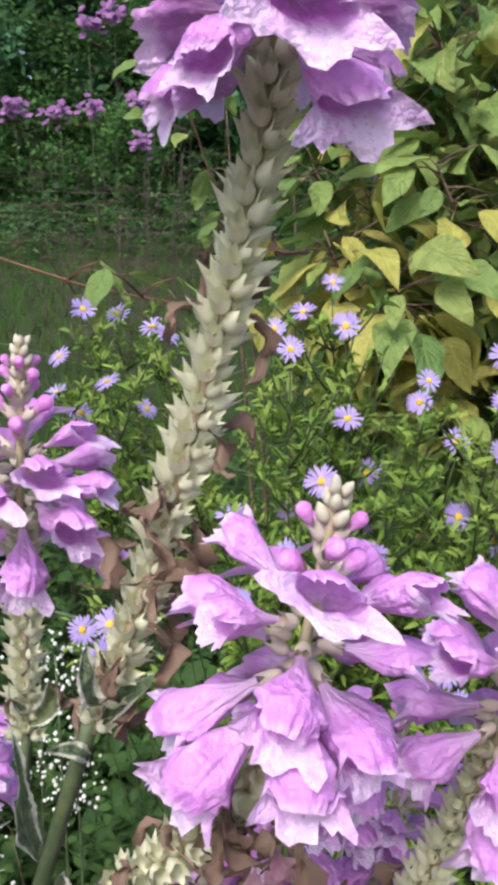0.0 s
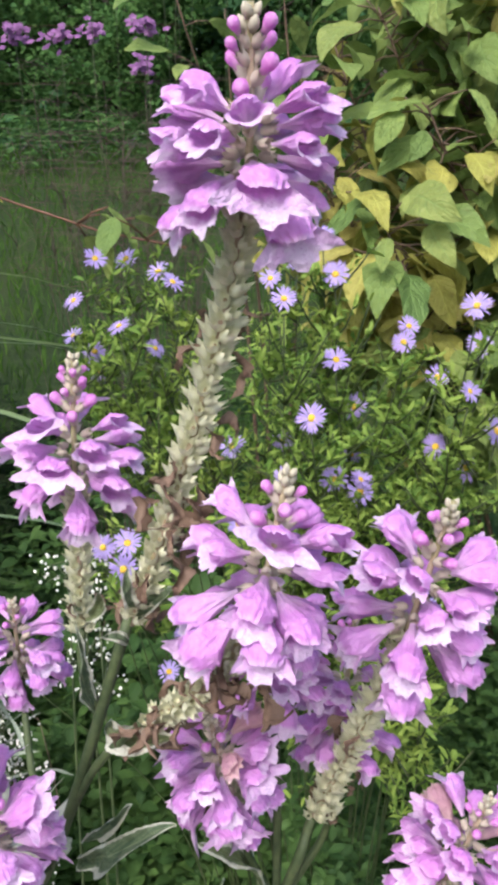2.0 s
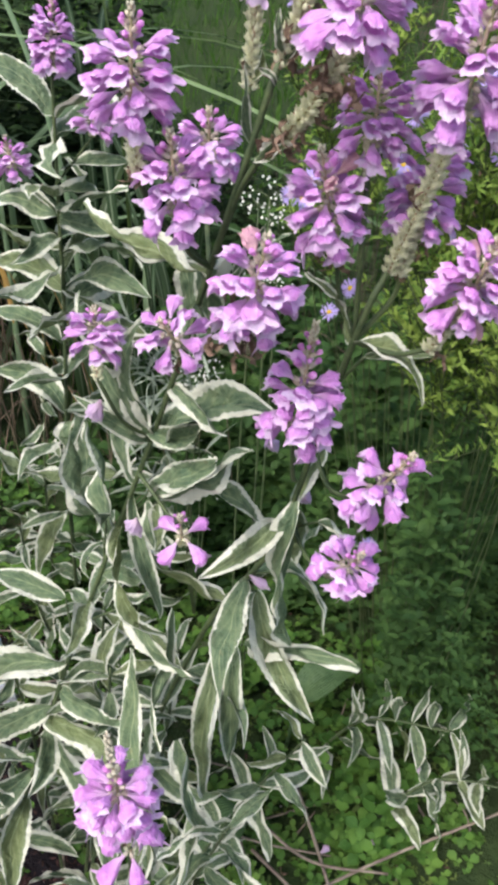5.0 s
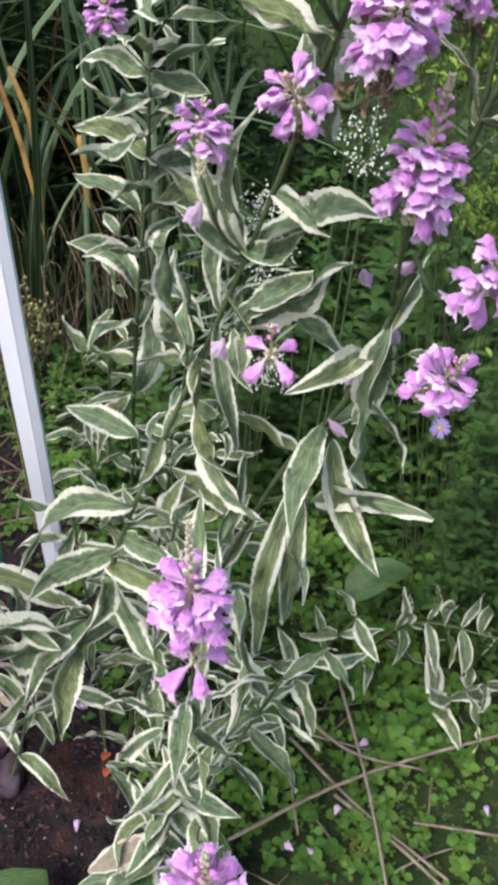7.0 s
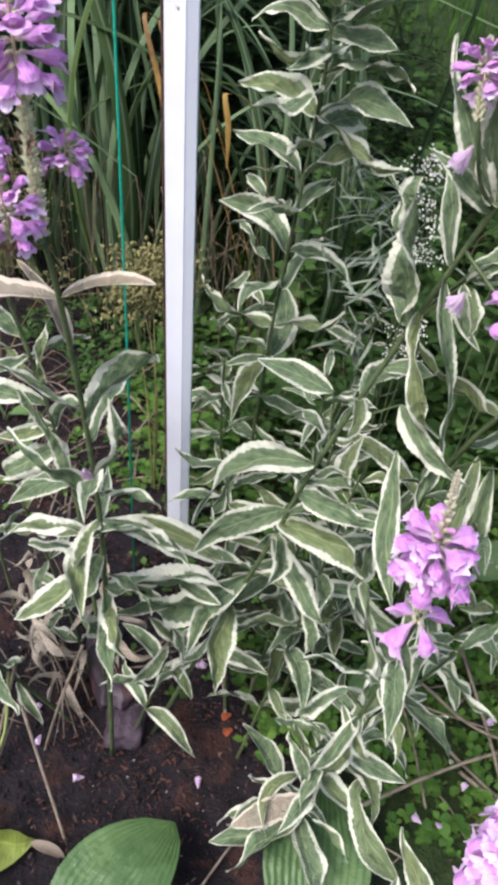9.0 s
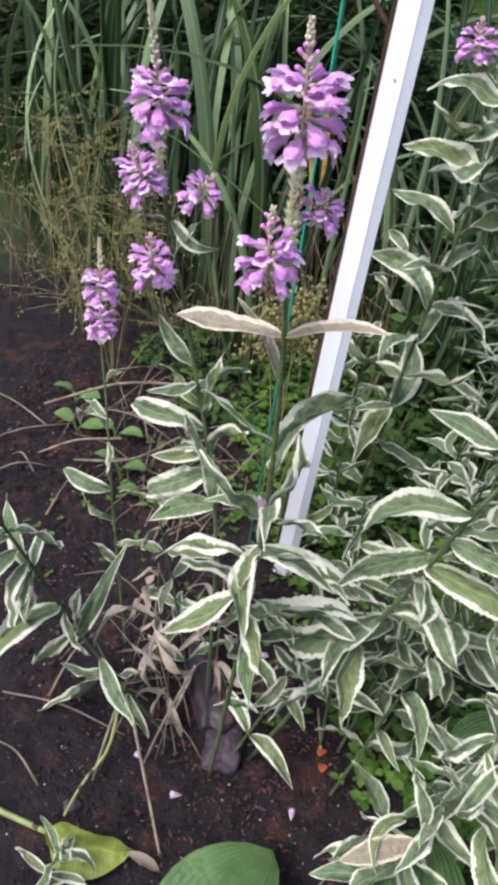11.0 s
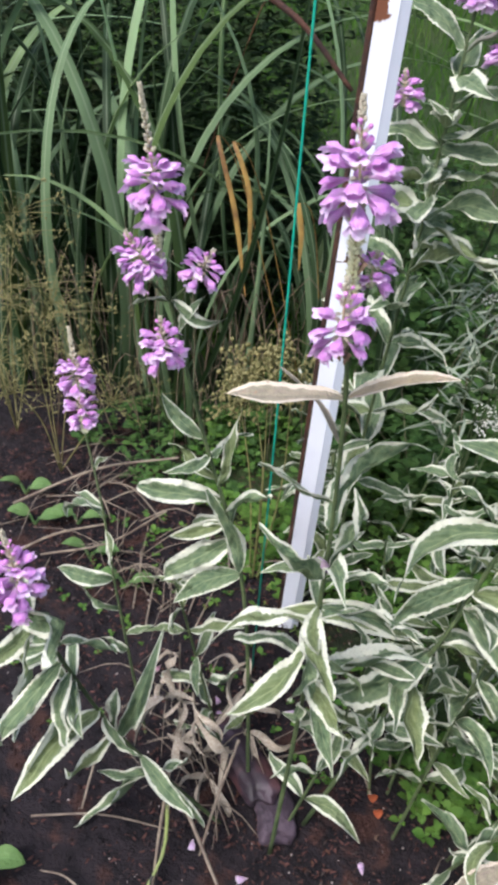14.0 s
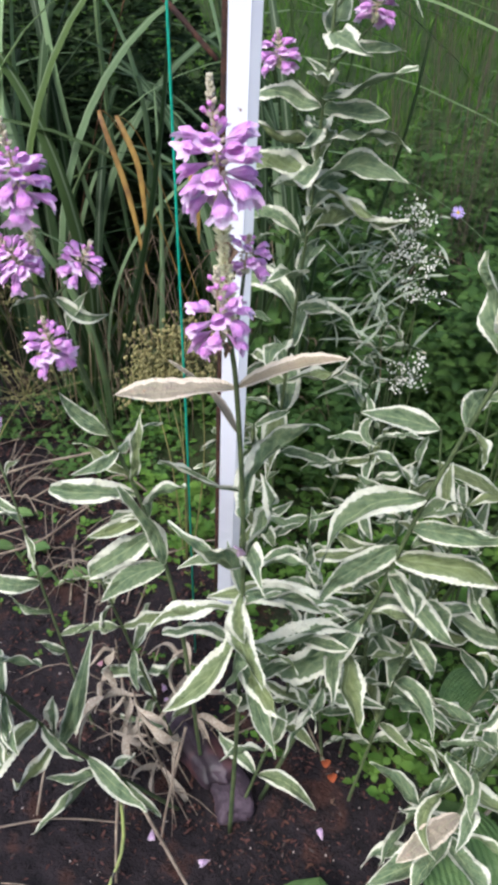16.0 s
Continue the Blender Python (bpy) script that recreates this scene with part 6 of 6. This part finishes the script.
build_broad((-0.24, -0.12, -0.04), [((-0.225, -0.10, 0.03), (-0.215, 0.075, 0.075)), ((-0.03, 0.04, 0.06), (-0.085, 0.20, 0.09))], "broad ribbed green hosta leaves over soil", HOSTA, 44)
build_broad((-0.03, 0.50, 0.09), [((-0.022, 0.500, 0.188), (0.046, 0.560, 0.228)), ((-0.05, 0.36, 0.13), (-0.1, 0.28, 0.13))], "smooth broad green leaf near the moss", HOSTA, 45)
def build_yellow_leaf():
    """A yellowing leaf lying folded on the soil at the end of a thick stalk with dark spots."""
    base = (-0.64, -0.075, -0.006)
    root = thing("hosta", base, "yellowing folded leaf on a spotted stalk", "plant")
    line = smooth_line([base, (-0.53, -0.062, 0.0), (-0.447, -0.042, 0.002)], 12)
    part("leaf_stalk", tube("leaf_stalk", line, 0.0044, 0.0038, SPOTTED, 8), root, label="green stalk with dark spots")
    meshes = leaf_meshes("leaf", YELLOWED, 2, 46, width=(0.5, 0.6), arch=(0.10, 0.14), fold=(0.5, 0.8), wavy=(0.03, 0.05), nu=8, nv=14, tip_curl=(0.05, 0.1), crumple=0.08)
    part("leaf", meshes[0], root, aim((-0.449, -0.042, 0.004), (-0.352, -0.004, 0.012), (0, -0.6, 0.8), 0.3))
    part("leaf", meshes[1], root, aim((-0.450, -0.044, 0.003), (-0.405, -0.059, 0.0), roll=-0.3))
    part("dry_tip", leaf_meshes("dry_tip", STRAW, 1, 3, width=0.3, arch=0.1, fold=0.4, nu=4, nv=8)[0], root, aim((-0.357, -0.005, 0.010), (-0.315, 0.006, -0.002)), "withered grey tip")


def spotted():
    """Yellow-green stalk skin with dark blotches."""
    n = Nodes("spotted_stalk")
    col = n.mix(n.step(n.noise(60.0, 3.0), 0.4, 0.7), (0.19, 0.23, 0.07), (0.13, 0.16, 0.06))
    col = n.mix(n.step(n.noise(75.0, 2.0), 0.6, 0.66), col, (0.02, 0.018, 0.014))
    return n.finish(col, 0.5, 0, 0.35)


SPOTTED = spotted()
build_yellow_leaf()
tagged(new("dry_stalk", tube("dry_stalk", smooth_line([(-0.465, 0.10, 0.13), (-0.447, 0.06, 0.06), (-0.452, 0.02, 0.025), (-0.445, -0.02, 0.012)], 10), 0.0022, 0.0018, SPOTTED, 6)), "thin yellowish stalk hanging down to the soil", "twig", "dry stalks")


def build_litter():
    rng = random.Random(77)
    for k in range(60):
        x, y = (rng.uniform(-0.65, 0.25), rng.uniform(-0.02, 0.5)) if k < 34 else (rng.uniform(-1.05, -0.5), rng.uniform(0.3, 0.7))
        a, ln = rng.uniform(0, 3.14), rng.uniform(0.05, 0.2)
        z = ground_z(x, y) + 0.006
        line = smooth_line([(x, y, z), (x + ln / 2 * math.cos(a), y + ln / 2 * math.sin(a), z + rng.uniform(0.005, 0.04)), (x + ln * math.cos(a), y + ln * math.sin(a), ground_z(x + ln * math.cos(a), y + ln * math.sin(a)) + 0.004)], 8)
        ob = new("dry_stalk", tube("dry_stalk", line, 0.0017, 0.001, STRAW, 5))
        tagged(ob, "dry pale plant stalk lying on the soil", "twig", "dry stalks")
    for k in range(8):
        x, y = rng.uniform(-0.6, 0.15), rng.uniform(-0.08, 0.45)
        ob = new("fallen_petal", OLD_FLOWERS[k % 2] if k % 3 else WITHERED[k % 4])
        ob.matrix_world = Matrix.Translation((x, y, ground_z(x, y) + 0.006)) @ Matrix.Rotation(rng.uniform(0, 6), 4, "Z") @ Matrix.Scale(0.011, 4)
        tagged(ob, "faded fallen petal on the soil", "petal", "fallen petals")


build_litter()

DRY_LEAF = tissue("dry_leaf", (0.50, 0.44, 0.35), (0.30, 0.24, 0.18), 30.0, 0.2)


def build_dry_shoot(points, seed, count, label):
    """A withered shoot with curled hanging leaves."""
    rng = random.Random(seed)
    root = thing("withered_shoot", points[0], label, "plant", "withered shoots")
    line = smooth_line(points, 12)
    part("stem", tube("stem", line, 0.0018, 0.001, STRAW, 5), root)
    meshes = leaf_meshes("leaf", DRY_LEAF, 4, seed, width=(0.09, 0.17), arch=(0.05, 0.25), fold=(0.6, 1.2), wavy=(0.03, 0.07), twist=(-2.0, 2.0), nu=4, nv=10, tip_curl=(0.0, 0.4))
    for k in range(count):
        p = Vector(line[rng.randint(2, 11)])
        d = Vector((rng.uniform(-1, 1), rng.uniform(-1, 0.6), rng.uniform(-1.3, 0.4))).normalized()
        part("leaf", rng.choice(meshes), root, aim(p, p + d * rng.uniform(0.04, 0.085), roll=rng.uniform(-2, 2)))


build_dry_shoot([(-0.43, 0.17, 0.02), (-0.445, 0.15, 0.14), (-0.45, 0.13, 0.25)], 5, 11, "withered tan shoot with curled dry leaves")
build_dry_shoot([(-0.40, 0.22, 0.03), (-0.42, 0.24, 0.14), (-0.43, 0.25, 0.22)], 6, 9, "withered tan shoot with curled dry leaves")


def build_seed_plant(base, tops, seed, label, mat, dot, spread, per):
    """Fine forked stems that end in clouds of small seed heads or florets."""
    rng = random.Random(seed)
    root = thing("herb", base, label, "plant")
    bead = lathe("bead", [(-0.5, 0.15), (-0.2, 0.45), (0.2, 0.45), (0.5, 0.15)], 6, mat)
    n = len(bead.vertices)
    shape = (np.array([v.co[:] for v in bead.vertices]), [tuple(p.vertices) for p in bead.polygons], [(0.5, 0.5)] * n)
    bpy.data.meshes.remove(bead)
    rows, poses = [], []
    for top in tops:
        top = Vector(top)
        line = smooth_line([base, Vector(base).lerp(top, 0.5) + Vector((rng.uniform(-0.02, 0.02), 0, 0.03)), top], 10)
        rows.append((line, 0.0016, 0.0009))
        for _ in range(per):
            p = Vector(line[rng.randint(9, 10)])
            tip = p + Vector((rng.gauss(0, spread), rng.gauss(0, spread), rng.gauss(0.3, 0.6) * spread))
            rows.append(([p, p.lerp(tip, 0.5) + Vector((0, 0, 0.004)), tip], 0.0006, 0.0004))
            for _ in range(5):
                poses.append(aim(tip + Vector((rng.gauss(0, 0.006), rng.gauss(0, 0.006), rng.gauss(0, 0.005))), tip + Vector((0, 0, 1)), scale=dot * rng.uniform(0.6, 1.3)))
    part("stem_mass", tubes("stem_mass", rows, SEEDS if mat is SEEDS else STEM, 4), root)["kind"] = "stuff"
    heads = part("seed_cloud" if mat is SEEDS else "floret_cloud", scattered("cloud", mat, shape, poses), root)
    heads["kind"] = "stuff"
    return root


build_seed_plant((-0.50, 0.46, 0.08), [(-0.53, 0.46, 0.5), (-0.50, 0.45, 0.52), (-0.47, 0.46, 0.50), (-0.55, 0.47, 0.46)], 15, "low herb with ochre green seed heads", SEEDS, 0.005, 0.018, 50)
build_seed_plant((-0.95, 0.62, 0.1), [(-0.95, 0.60, 0.42), (-0.88, 0.58, 0.36), (-1.02, 0.6, 0.46), (-0.82, 0.6, 0.3), (-1.0, 0.55, 0.3)], 16, "wispy ochre herb going to seed", SEEDS, 0.0036, 0.06, 26)
build_seed_plant((-1.12, 0.72, ground_z(-1.12, 0.72)), [(-1.12, 0.70, 0.50), (-1.05, 0.68, 0.56), (-1.2, 0.7, 0.52), (-1.0, 0.7, 0.40), (-1.16, 0.66, 0.36), (-1.08, 0.64, 0.30)], 20, "wispy ochre herb going to seed", SEEDS, 0.0036, 0.065, 26)
white = build_seed_plant((-0.24, 0.66, 0.1), [(-0.235, 0.62, 0.655), (-0.215, 0.61, 0.648), (-0.245, 0.62, 0.635), (-0.22, 0.62, 0.595), (-0.205, 0.62, 0.585), (-0.222, 0.62, 0.428), (-0.20, 0.62, 0.44)], 17, "silvery herb with small white floret clusters", WHITE_FLORET, 0.0028, 0.0095, 16)

build_seed_plant((-0.10, 0.46, 0.08), [(-0.082, 0.47, 0.865), (-0.095, 0.48, 0.85), (-0.072, 0.47, 0.835)], 19, "silvery herb with small white floret clusters", WHITE_FLORET, 0.0024, 0.009, 14)


def add_linear_leaves(root, centre, seed):
    rng = random.Random(seed)
    mesh = leaf_meshes("leaf", SILVER, 2, seed, width=(0.05, 0.06), arch=(0.05, 0.15), fold=(0.3, 0.5), nu=2, nv=8, power=(0.4, 0.5), least=0.002)
    for _ in range(110):
        p = Vector(centre) + Vector((rng.gauss(0, 0.035), rng.gauss(0, 0.03), rng.uniform(-0.14, 0.1)))
        d = Vector((rng.uniform(-1, 1), rng.uniform(-1, 1), rng.uniform(-0.4, 0.8))).normalized()
        part("leaf", rng.choice(mesh), root, aim(p, p + d * rng.uniform(0.04, 0.08), roll=rng.uniform(-1, 1)))


add_linear_leaves(white, (-0.275, 0.63, 0.53), 18)


def build_twigs():
    for name, pts, r in (("twig", [(-0.085, 0.341, 0.1), (-0.009, 0.345, 0.1), (0.069, 0.358, 0.1)], 0.0018), ("twig", [(-0.05, 0.352, 0.09), (-0.01, 0.293, 0.09), (0.028, 0.226, 0.09)], 0.0017), ("twig", [(-0.028, 0.34, 0.085), (0.078, 0.292, 0.085), (0.197, 0.255, 0.085)], 0.0024), ("twig", [(0.049, 0.293, 0.085), (0.127, 0.27, 0.085), (0.214, 0.237, 0.085)], 0.0026), ("twig", [(0.246, 0.33, 0.09), (0.195, 0.315, 0.09), (0.145, 0.299, 0.09)], 0.002), ("twig", [(-0.06, 0.16, 0.09), (0.08, 0.32, 0.115), (0.32, 0.50, 0.17)], 0.0024), ("twig", [(0.0, 0.42, 0.14), (0.085, 0.30, 0.115), (0.17, 0.16, 0.07)], 0.0024), ("twig", [(-0.03, 0.36, 0.12), (0.05, 0.33, 0.125), (0.14, 0.35, 0.12)], 0.0022), ("twig", [(-0.505, 0.330, 0.938), (-0.456, 0.330, 0.910), (-0.406, 0.330, 0.863)], 0.0035)):
        ob = new(name, tube(name, smooth_line(pts, 12), r, r * 0.7, RUST if r > 0.0034 else STRAW, 6))
        tagged(ob, "dry brown twig lying across the bed" if r < 0.0034 else "bare dark twig resting against the pole", "twig", "twigs")
    for x, y, z in ((-0.235, 0.24, 0.045), (-0.225, 0.225, 0.04), (-0.41, 0.46, 0.13)):
        ob = new("red_leaf", mesh_of("red_leaf", *leaf_data(random.Random(3), 0.7, nu=4, nv=6)[:2], RED_LEAF))
        ob.matrix_world = pose(x, y, z, 20, 10, 40 + 900 * x) @ Matrix.Scale(0.018, 4)
        tagged(ob, "small red autumn leaf on the ground cover", "leaf", "red leaves")


build_twigs()


def build_leaf_litter():
    """Scraps of dead leaves and bark strewn over the soil, thicker under the plants."""
    rng = random.Random(55)
    shape = leaf_data(rng, 0.35, arch=0.12, fold=0.5, wavy=0.06, nu=2, nv=4, twist=0.8)
    for name, mat, count, label, size in (("leaf_litter", OLD_LITTER, 420, "scraps of brown dead leaves on the soil", 0.008), ("bark_litter", RUST, 1500, "dark bark chips and rotted scraps on the soil", 0.007), ("red_litter", RED_LITTER, 6500, "reddish brown rotted leaf scraps on the soil", 0.007)):
        poses = []
        while len(poses) < count:
            x, y = rng.uniform(-1.15, 0.4), rng.uniform(-0.12, 0.85)
            near = math.exp(-((x + 0.38) ** 2 + (y - 0.28) ** 2) / 0.05) + 1.2 * math.exp(-((x + 0.82) ** 2 + (y - 0.58) ** 2) / 0.10) + 0.9 * math.exp(-((x - -0.298) ** 2 + (y - 0.174) ** 2) / 0.012) + 0.006
            if rng.random() > near:
                continue
            p = Vector((x, y, ground_z(x, y) + rng.uniform(0.0, 0.012)))
            a = rng.uniform(0, 6.28)
            poses.append(aim(p, p + Vector((math.cos(a), math.sin(a), rng.uniform(-0.1, 0.3))), roll=rng.uniform(-1.5, 1.5), scale=size * rng.uniform(0.4, 1.4)))
        tagged(new(name, scattered(name, mat, shape, poses)), label, "leaf litter", kind="stuff")


OLD_LITTER = tissue("old_leaf_scrap", (0.035, 0.026, 0.024), (0.075, 0.056, 0.048), 40.0, 0.1, 0.8)
RED_LITTER = tissue("rotted_red_leaf", (0.042, 0.018, 0.015), (0.085, 0.036, 0.028), 40.0, 0.1, 0.8)
build_leaf_litter()


def build_soil_grit():
    """Crumbs and small pale stones on the bare earth."""
    rng = random.Random(56)
    bead = lathe("crumb", [(-0.5, 0.2), (-0.2, 0.5), (0.2, 0.45), (0.5, 0.2)], 5, SOIL)
    shape = (np.array([v.co[:] for v in bead.vertices]), [tuple(p.vertices) for p in bead.polygons], [(0.5, 0.5)] * len(bead.vertices))
    bpy.data.meshes.remove(bead)
    for name, mat, count, label, lo, hi in (("soil_crumb", SOIL, 5000, "crumbs of dark soil", 0.002, 0.009), ("grit", GRIT, 500, "small pale stones in the soil", 0.0015, 0.004)):
        poses = []
        for _ in range(count):
            x, y = rng.uniform(-1.1, 0.0), rng.uniform(-0.2, 0.6)
            p = Vector((x, y, ground_z(x, y) + 0.001))
            poses.append(aim(p, p + Vector((rng.uniform(-1, 1), rng.uniform(-1, 1), rng.uniform(-1, 1))), scale=rng.uniform(lo, hi) * rng.uniform(0.5, 1)))
        tagged(new(name, scattered(name, mat, shape, poses)), label, "soil", kind="stuff")


GRIT = tissue("pale_grit", (0.20, 0.17, 0.15), (0.34, 0.30, 0.27), 80.0)
build_soil_grit()


def build_stray_petals():
    """Faded flowers that fell onto the leaves and hang there."""
    rng = random.Random(66)
    for x, y, z in STRAY:
        ob = new("fallen_petal", OLD_PETALS[rng.randint(0, 1)])
        ob.matrix_world = Matrix.Translation((x, y, z)) @ Euler((rng.uniform(-1.5, -0.6), rng.uniform(-0.4, 0.4), rng.uniform(-0.6, 0.6))).to_matrix().to_4x4() @ Matrix.Scale(0.02, 4)
        tagged(ob, "pale faded petal caught on a leaf", "petal", "fallen petals")


PETAL_PALE = petal("pale_petal", (0.72, 0.58, 0.66), (0.66, 0.50, 0.70), (0.80, 0.72, 0.80), (0.56, 0.38, 0.58))
OLD_PETALS = [flower_mesh(40 + k, PETAL_PALE, 0.2) for k in range(2)]
STRAY = [(-0.101, 0.194, 0.813), (-0.083, 0.198, 0.720), (-0.004, 0.250, 0.697), (0.019, 0.257, 0.728), (-0.015, 0.248, 0.645), (0.032, 0.206, 0.800), (-0.009, 0.262, 0.763), (-0.315, 0.077, 0.535)]
build_stray_petals()

build_broad((-0.673, -0.058, -0.020), [((-0.643, -0.028, 0.020), (-0.598, -0.008, 0.030)), ((-0.643, -0.028, 0.020), (-0.623, -0.073, 0.020))], "small fresh green seedling leaves on bare soil", FRESH, 47)
for pts in ([(-0.430, 0.080, 0.113), (-0.376, 0.049, 0.052), (-0.322, 0.018, -0.010)], [(-0.47, 0.12, 0.13), (-0.46, 0.07, 0.06), (-0.45, 0.035, 0.012)], [(-0.40, 0.16, 0.16), (-0.41, 0.12, 0.08), (-0.415, 0.09, 0.01)]):
    tagged(new("dry_stalk", tube("dry_stalk", smooth_line(pts, 8), 0.0022, 0.0016, STRAW, 6)), "pale dry stalk leaning on the soil", "twig", "dry stalks")


# ---- stalks and weeds on the soil behind the shorter clump ----
for pts in ([(-0.824, 0.32, 0.265), (-0.69, 0.33, 0.36), (-0.565, 0.32, 0.422)], [(-0.839, 0.32, 0.163), (-0.76, 0.32, 0.23), (-0.673, 0.32, 0.28)], [(-0.86, 0.42, 0.08), (-0.72, 0.40, 0.17), (-0.60, 0.36, 0.30)]):
    tagged(new("dry_stalk", tube("dry_stalk", smooth_line(pts, 10), 0.0022, 0.0015, STRAW, 6)), "long pale dry stalk leaning among the plants", "twig", "dry stalks")
leaf(b3, (-0.62, 0.232, 0.37), (-0.70, 0.26, 0.345), 0.3)
for k, (x, y) in enumerate(((-0.92, 0.49), (-0.85, 0.52), (-0.79, 0.46), (-0.98, 0.55), (-0.70, 0.42))):
    build_broad((x, y, ground_z(x, y)), [((x + 0.01, y, ground_z(x, y) + 0.02), (x + 0.05, y + 0.01, ground_z(x, y) + 0.03)), ((x - 0.01, y, ground_z(x, y) + 0.02), (x - 0.045, y - 0.015, ground_z(x, y) + 0.03))], "low weed with rounded dull green leaves on the soil", FRESH, 140 + k)
build_dry_shoot([(-0.50, 0.22, 0.02), (-0.505, 0.215, 0.14), (-0.50, 0.20, 0.24)], 8, 8, "withered tan shoot with curled dry leaves")
build_cover("soil_weeds", "sparse tiny green weeds on the dark soil", CLOVER, 450, 86, (-0.9, -0.25, 0.15, 0.6), 0.02, 0.008, 0.7, True)
build_cover("edge_weeds", "low green weeds along the foot of the tall grass", HERB, 1300, 90, (-1.0, -0.5, 0.64, 1.0), 0.10, 0.016, 0.5, True)


def build_dry_tuft(base, count, seed, label):
    """A loose tuft of fine dry stems, fallen outwards."""
    rng = random.Random(seed)
    root = thing("dry_tuft", base, label, "plant", "dry tufts")
    rows = []
    for _ in range(count):
        a, ln = rng.uniform(0, 6.28), rng.uniform(0.05, 0.16)
        p = Vector(base) + Vector((rng.gauss(0, 0.02), rng.gauss(0, 0.02), 0))
        q = p + Vector((math.cos(a), math.sin(a), 0)) * ln
        rows.append((smooth_line([p, p.lerp(q, 0.5) + Vector((0, 0, rng.uniform(0.01, 0.08))), (q.x, q.y, ground_z(q.x, q.y) + rng.uniform(0.004, 0.03))], 6), 0.0011, 0.0005))
    part("dry_stem_mass", tubes("dry_stem_mass", rows, STRAW, 4), root)["kind"] = "stuff"


for k, (x, y, c) in enumerate(((-0.47, 0.2, 13), (-0.52, 0.26, 11), (-0.42, 0.14, 8), (-0.75, 0.5, 14), (-0.9, 0.6, 16), (-0.62, 0.42, 12))):
    build_dry_tuft((x, y, ground_z(x, y)), c, 170 + k, "loose tuft of fine pale dry stems on soil")


# ---- more leaves low in the tall clump ----
for base, tip, turn, slim in (((-0.10, 0.22, 0.56), (-0.055, 0.14, 0.47), 0.8, 0.7), ((-0.075, 0.235, 0.60), (-0.07, 0.16, 0.52), -0.6, 0.6), ((-0.06, 0.20, 0.48), (-0.02, 0.13, 0.38), 0.9, 0.6), ((-0.10, 0.2, 0.42), (-0.055, 0.12, 0.33), -0.7, 0.7)):
    leaf(a2, base, tip, turn, slim=slim)


def build_strewn_petals():
    """Shrivelled lilac petals lying on the low leaves and the soil."""
    rng = random.Random(68)
    for k in range(20):
        x, y = (rng.uniform(-0.08, 0.24), rng.uniform(0.18, 0.5)) if k < 8 else (rng.uniform(-0.55, -0.2), rng.uniform(0.0, 0.35))
        ob = new("fallen_petal", OLD_PETALS[k % 2])
        ob.matrix_world = Matrix.Translation((x, y, ground_z(x, y) + (0.055 if k < 8 else 0.006))) @ Euler((rng.uniform(-0.5, 0.5), rng.uniform(-0.5, 0.5), rng.uniform(0, 6.28))).to_matrix().to_4x4() @ Matrix.Scale(rng.uniform(0.009, 0.016), 4)
        tagged(ob, "shrivelled lilac petal lying on the bed", "petal", "fallen petals")


build_strewn_petals()
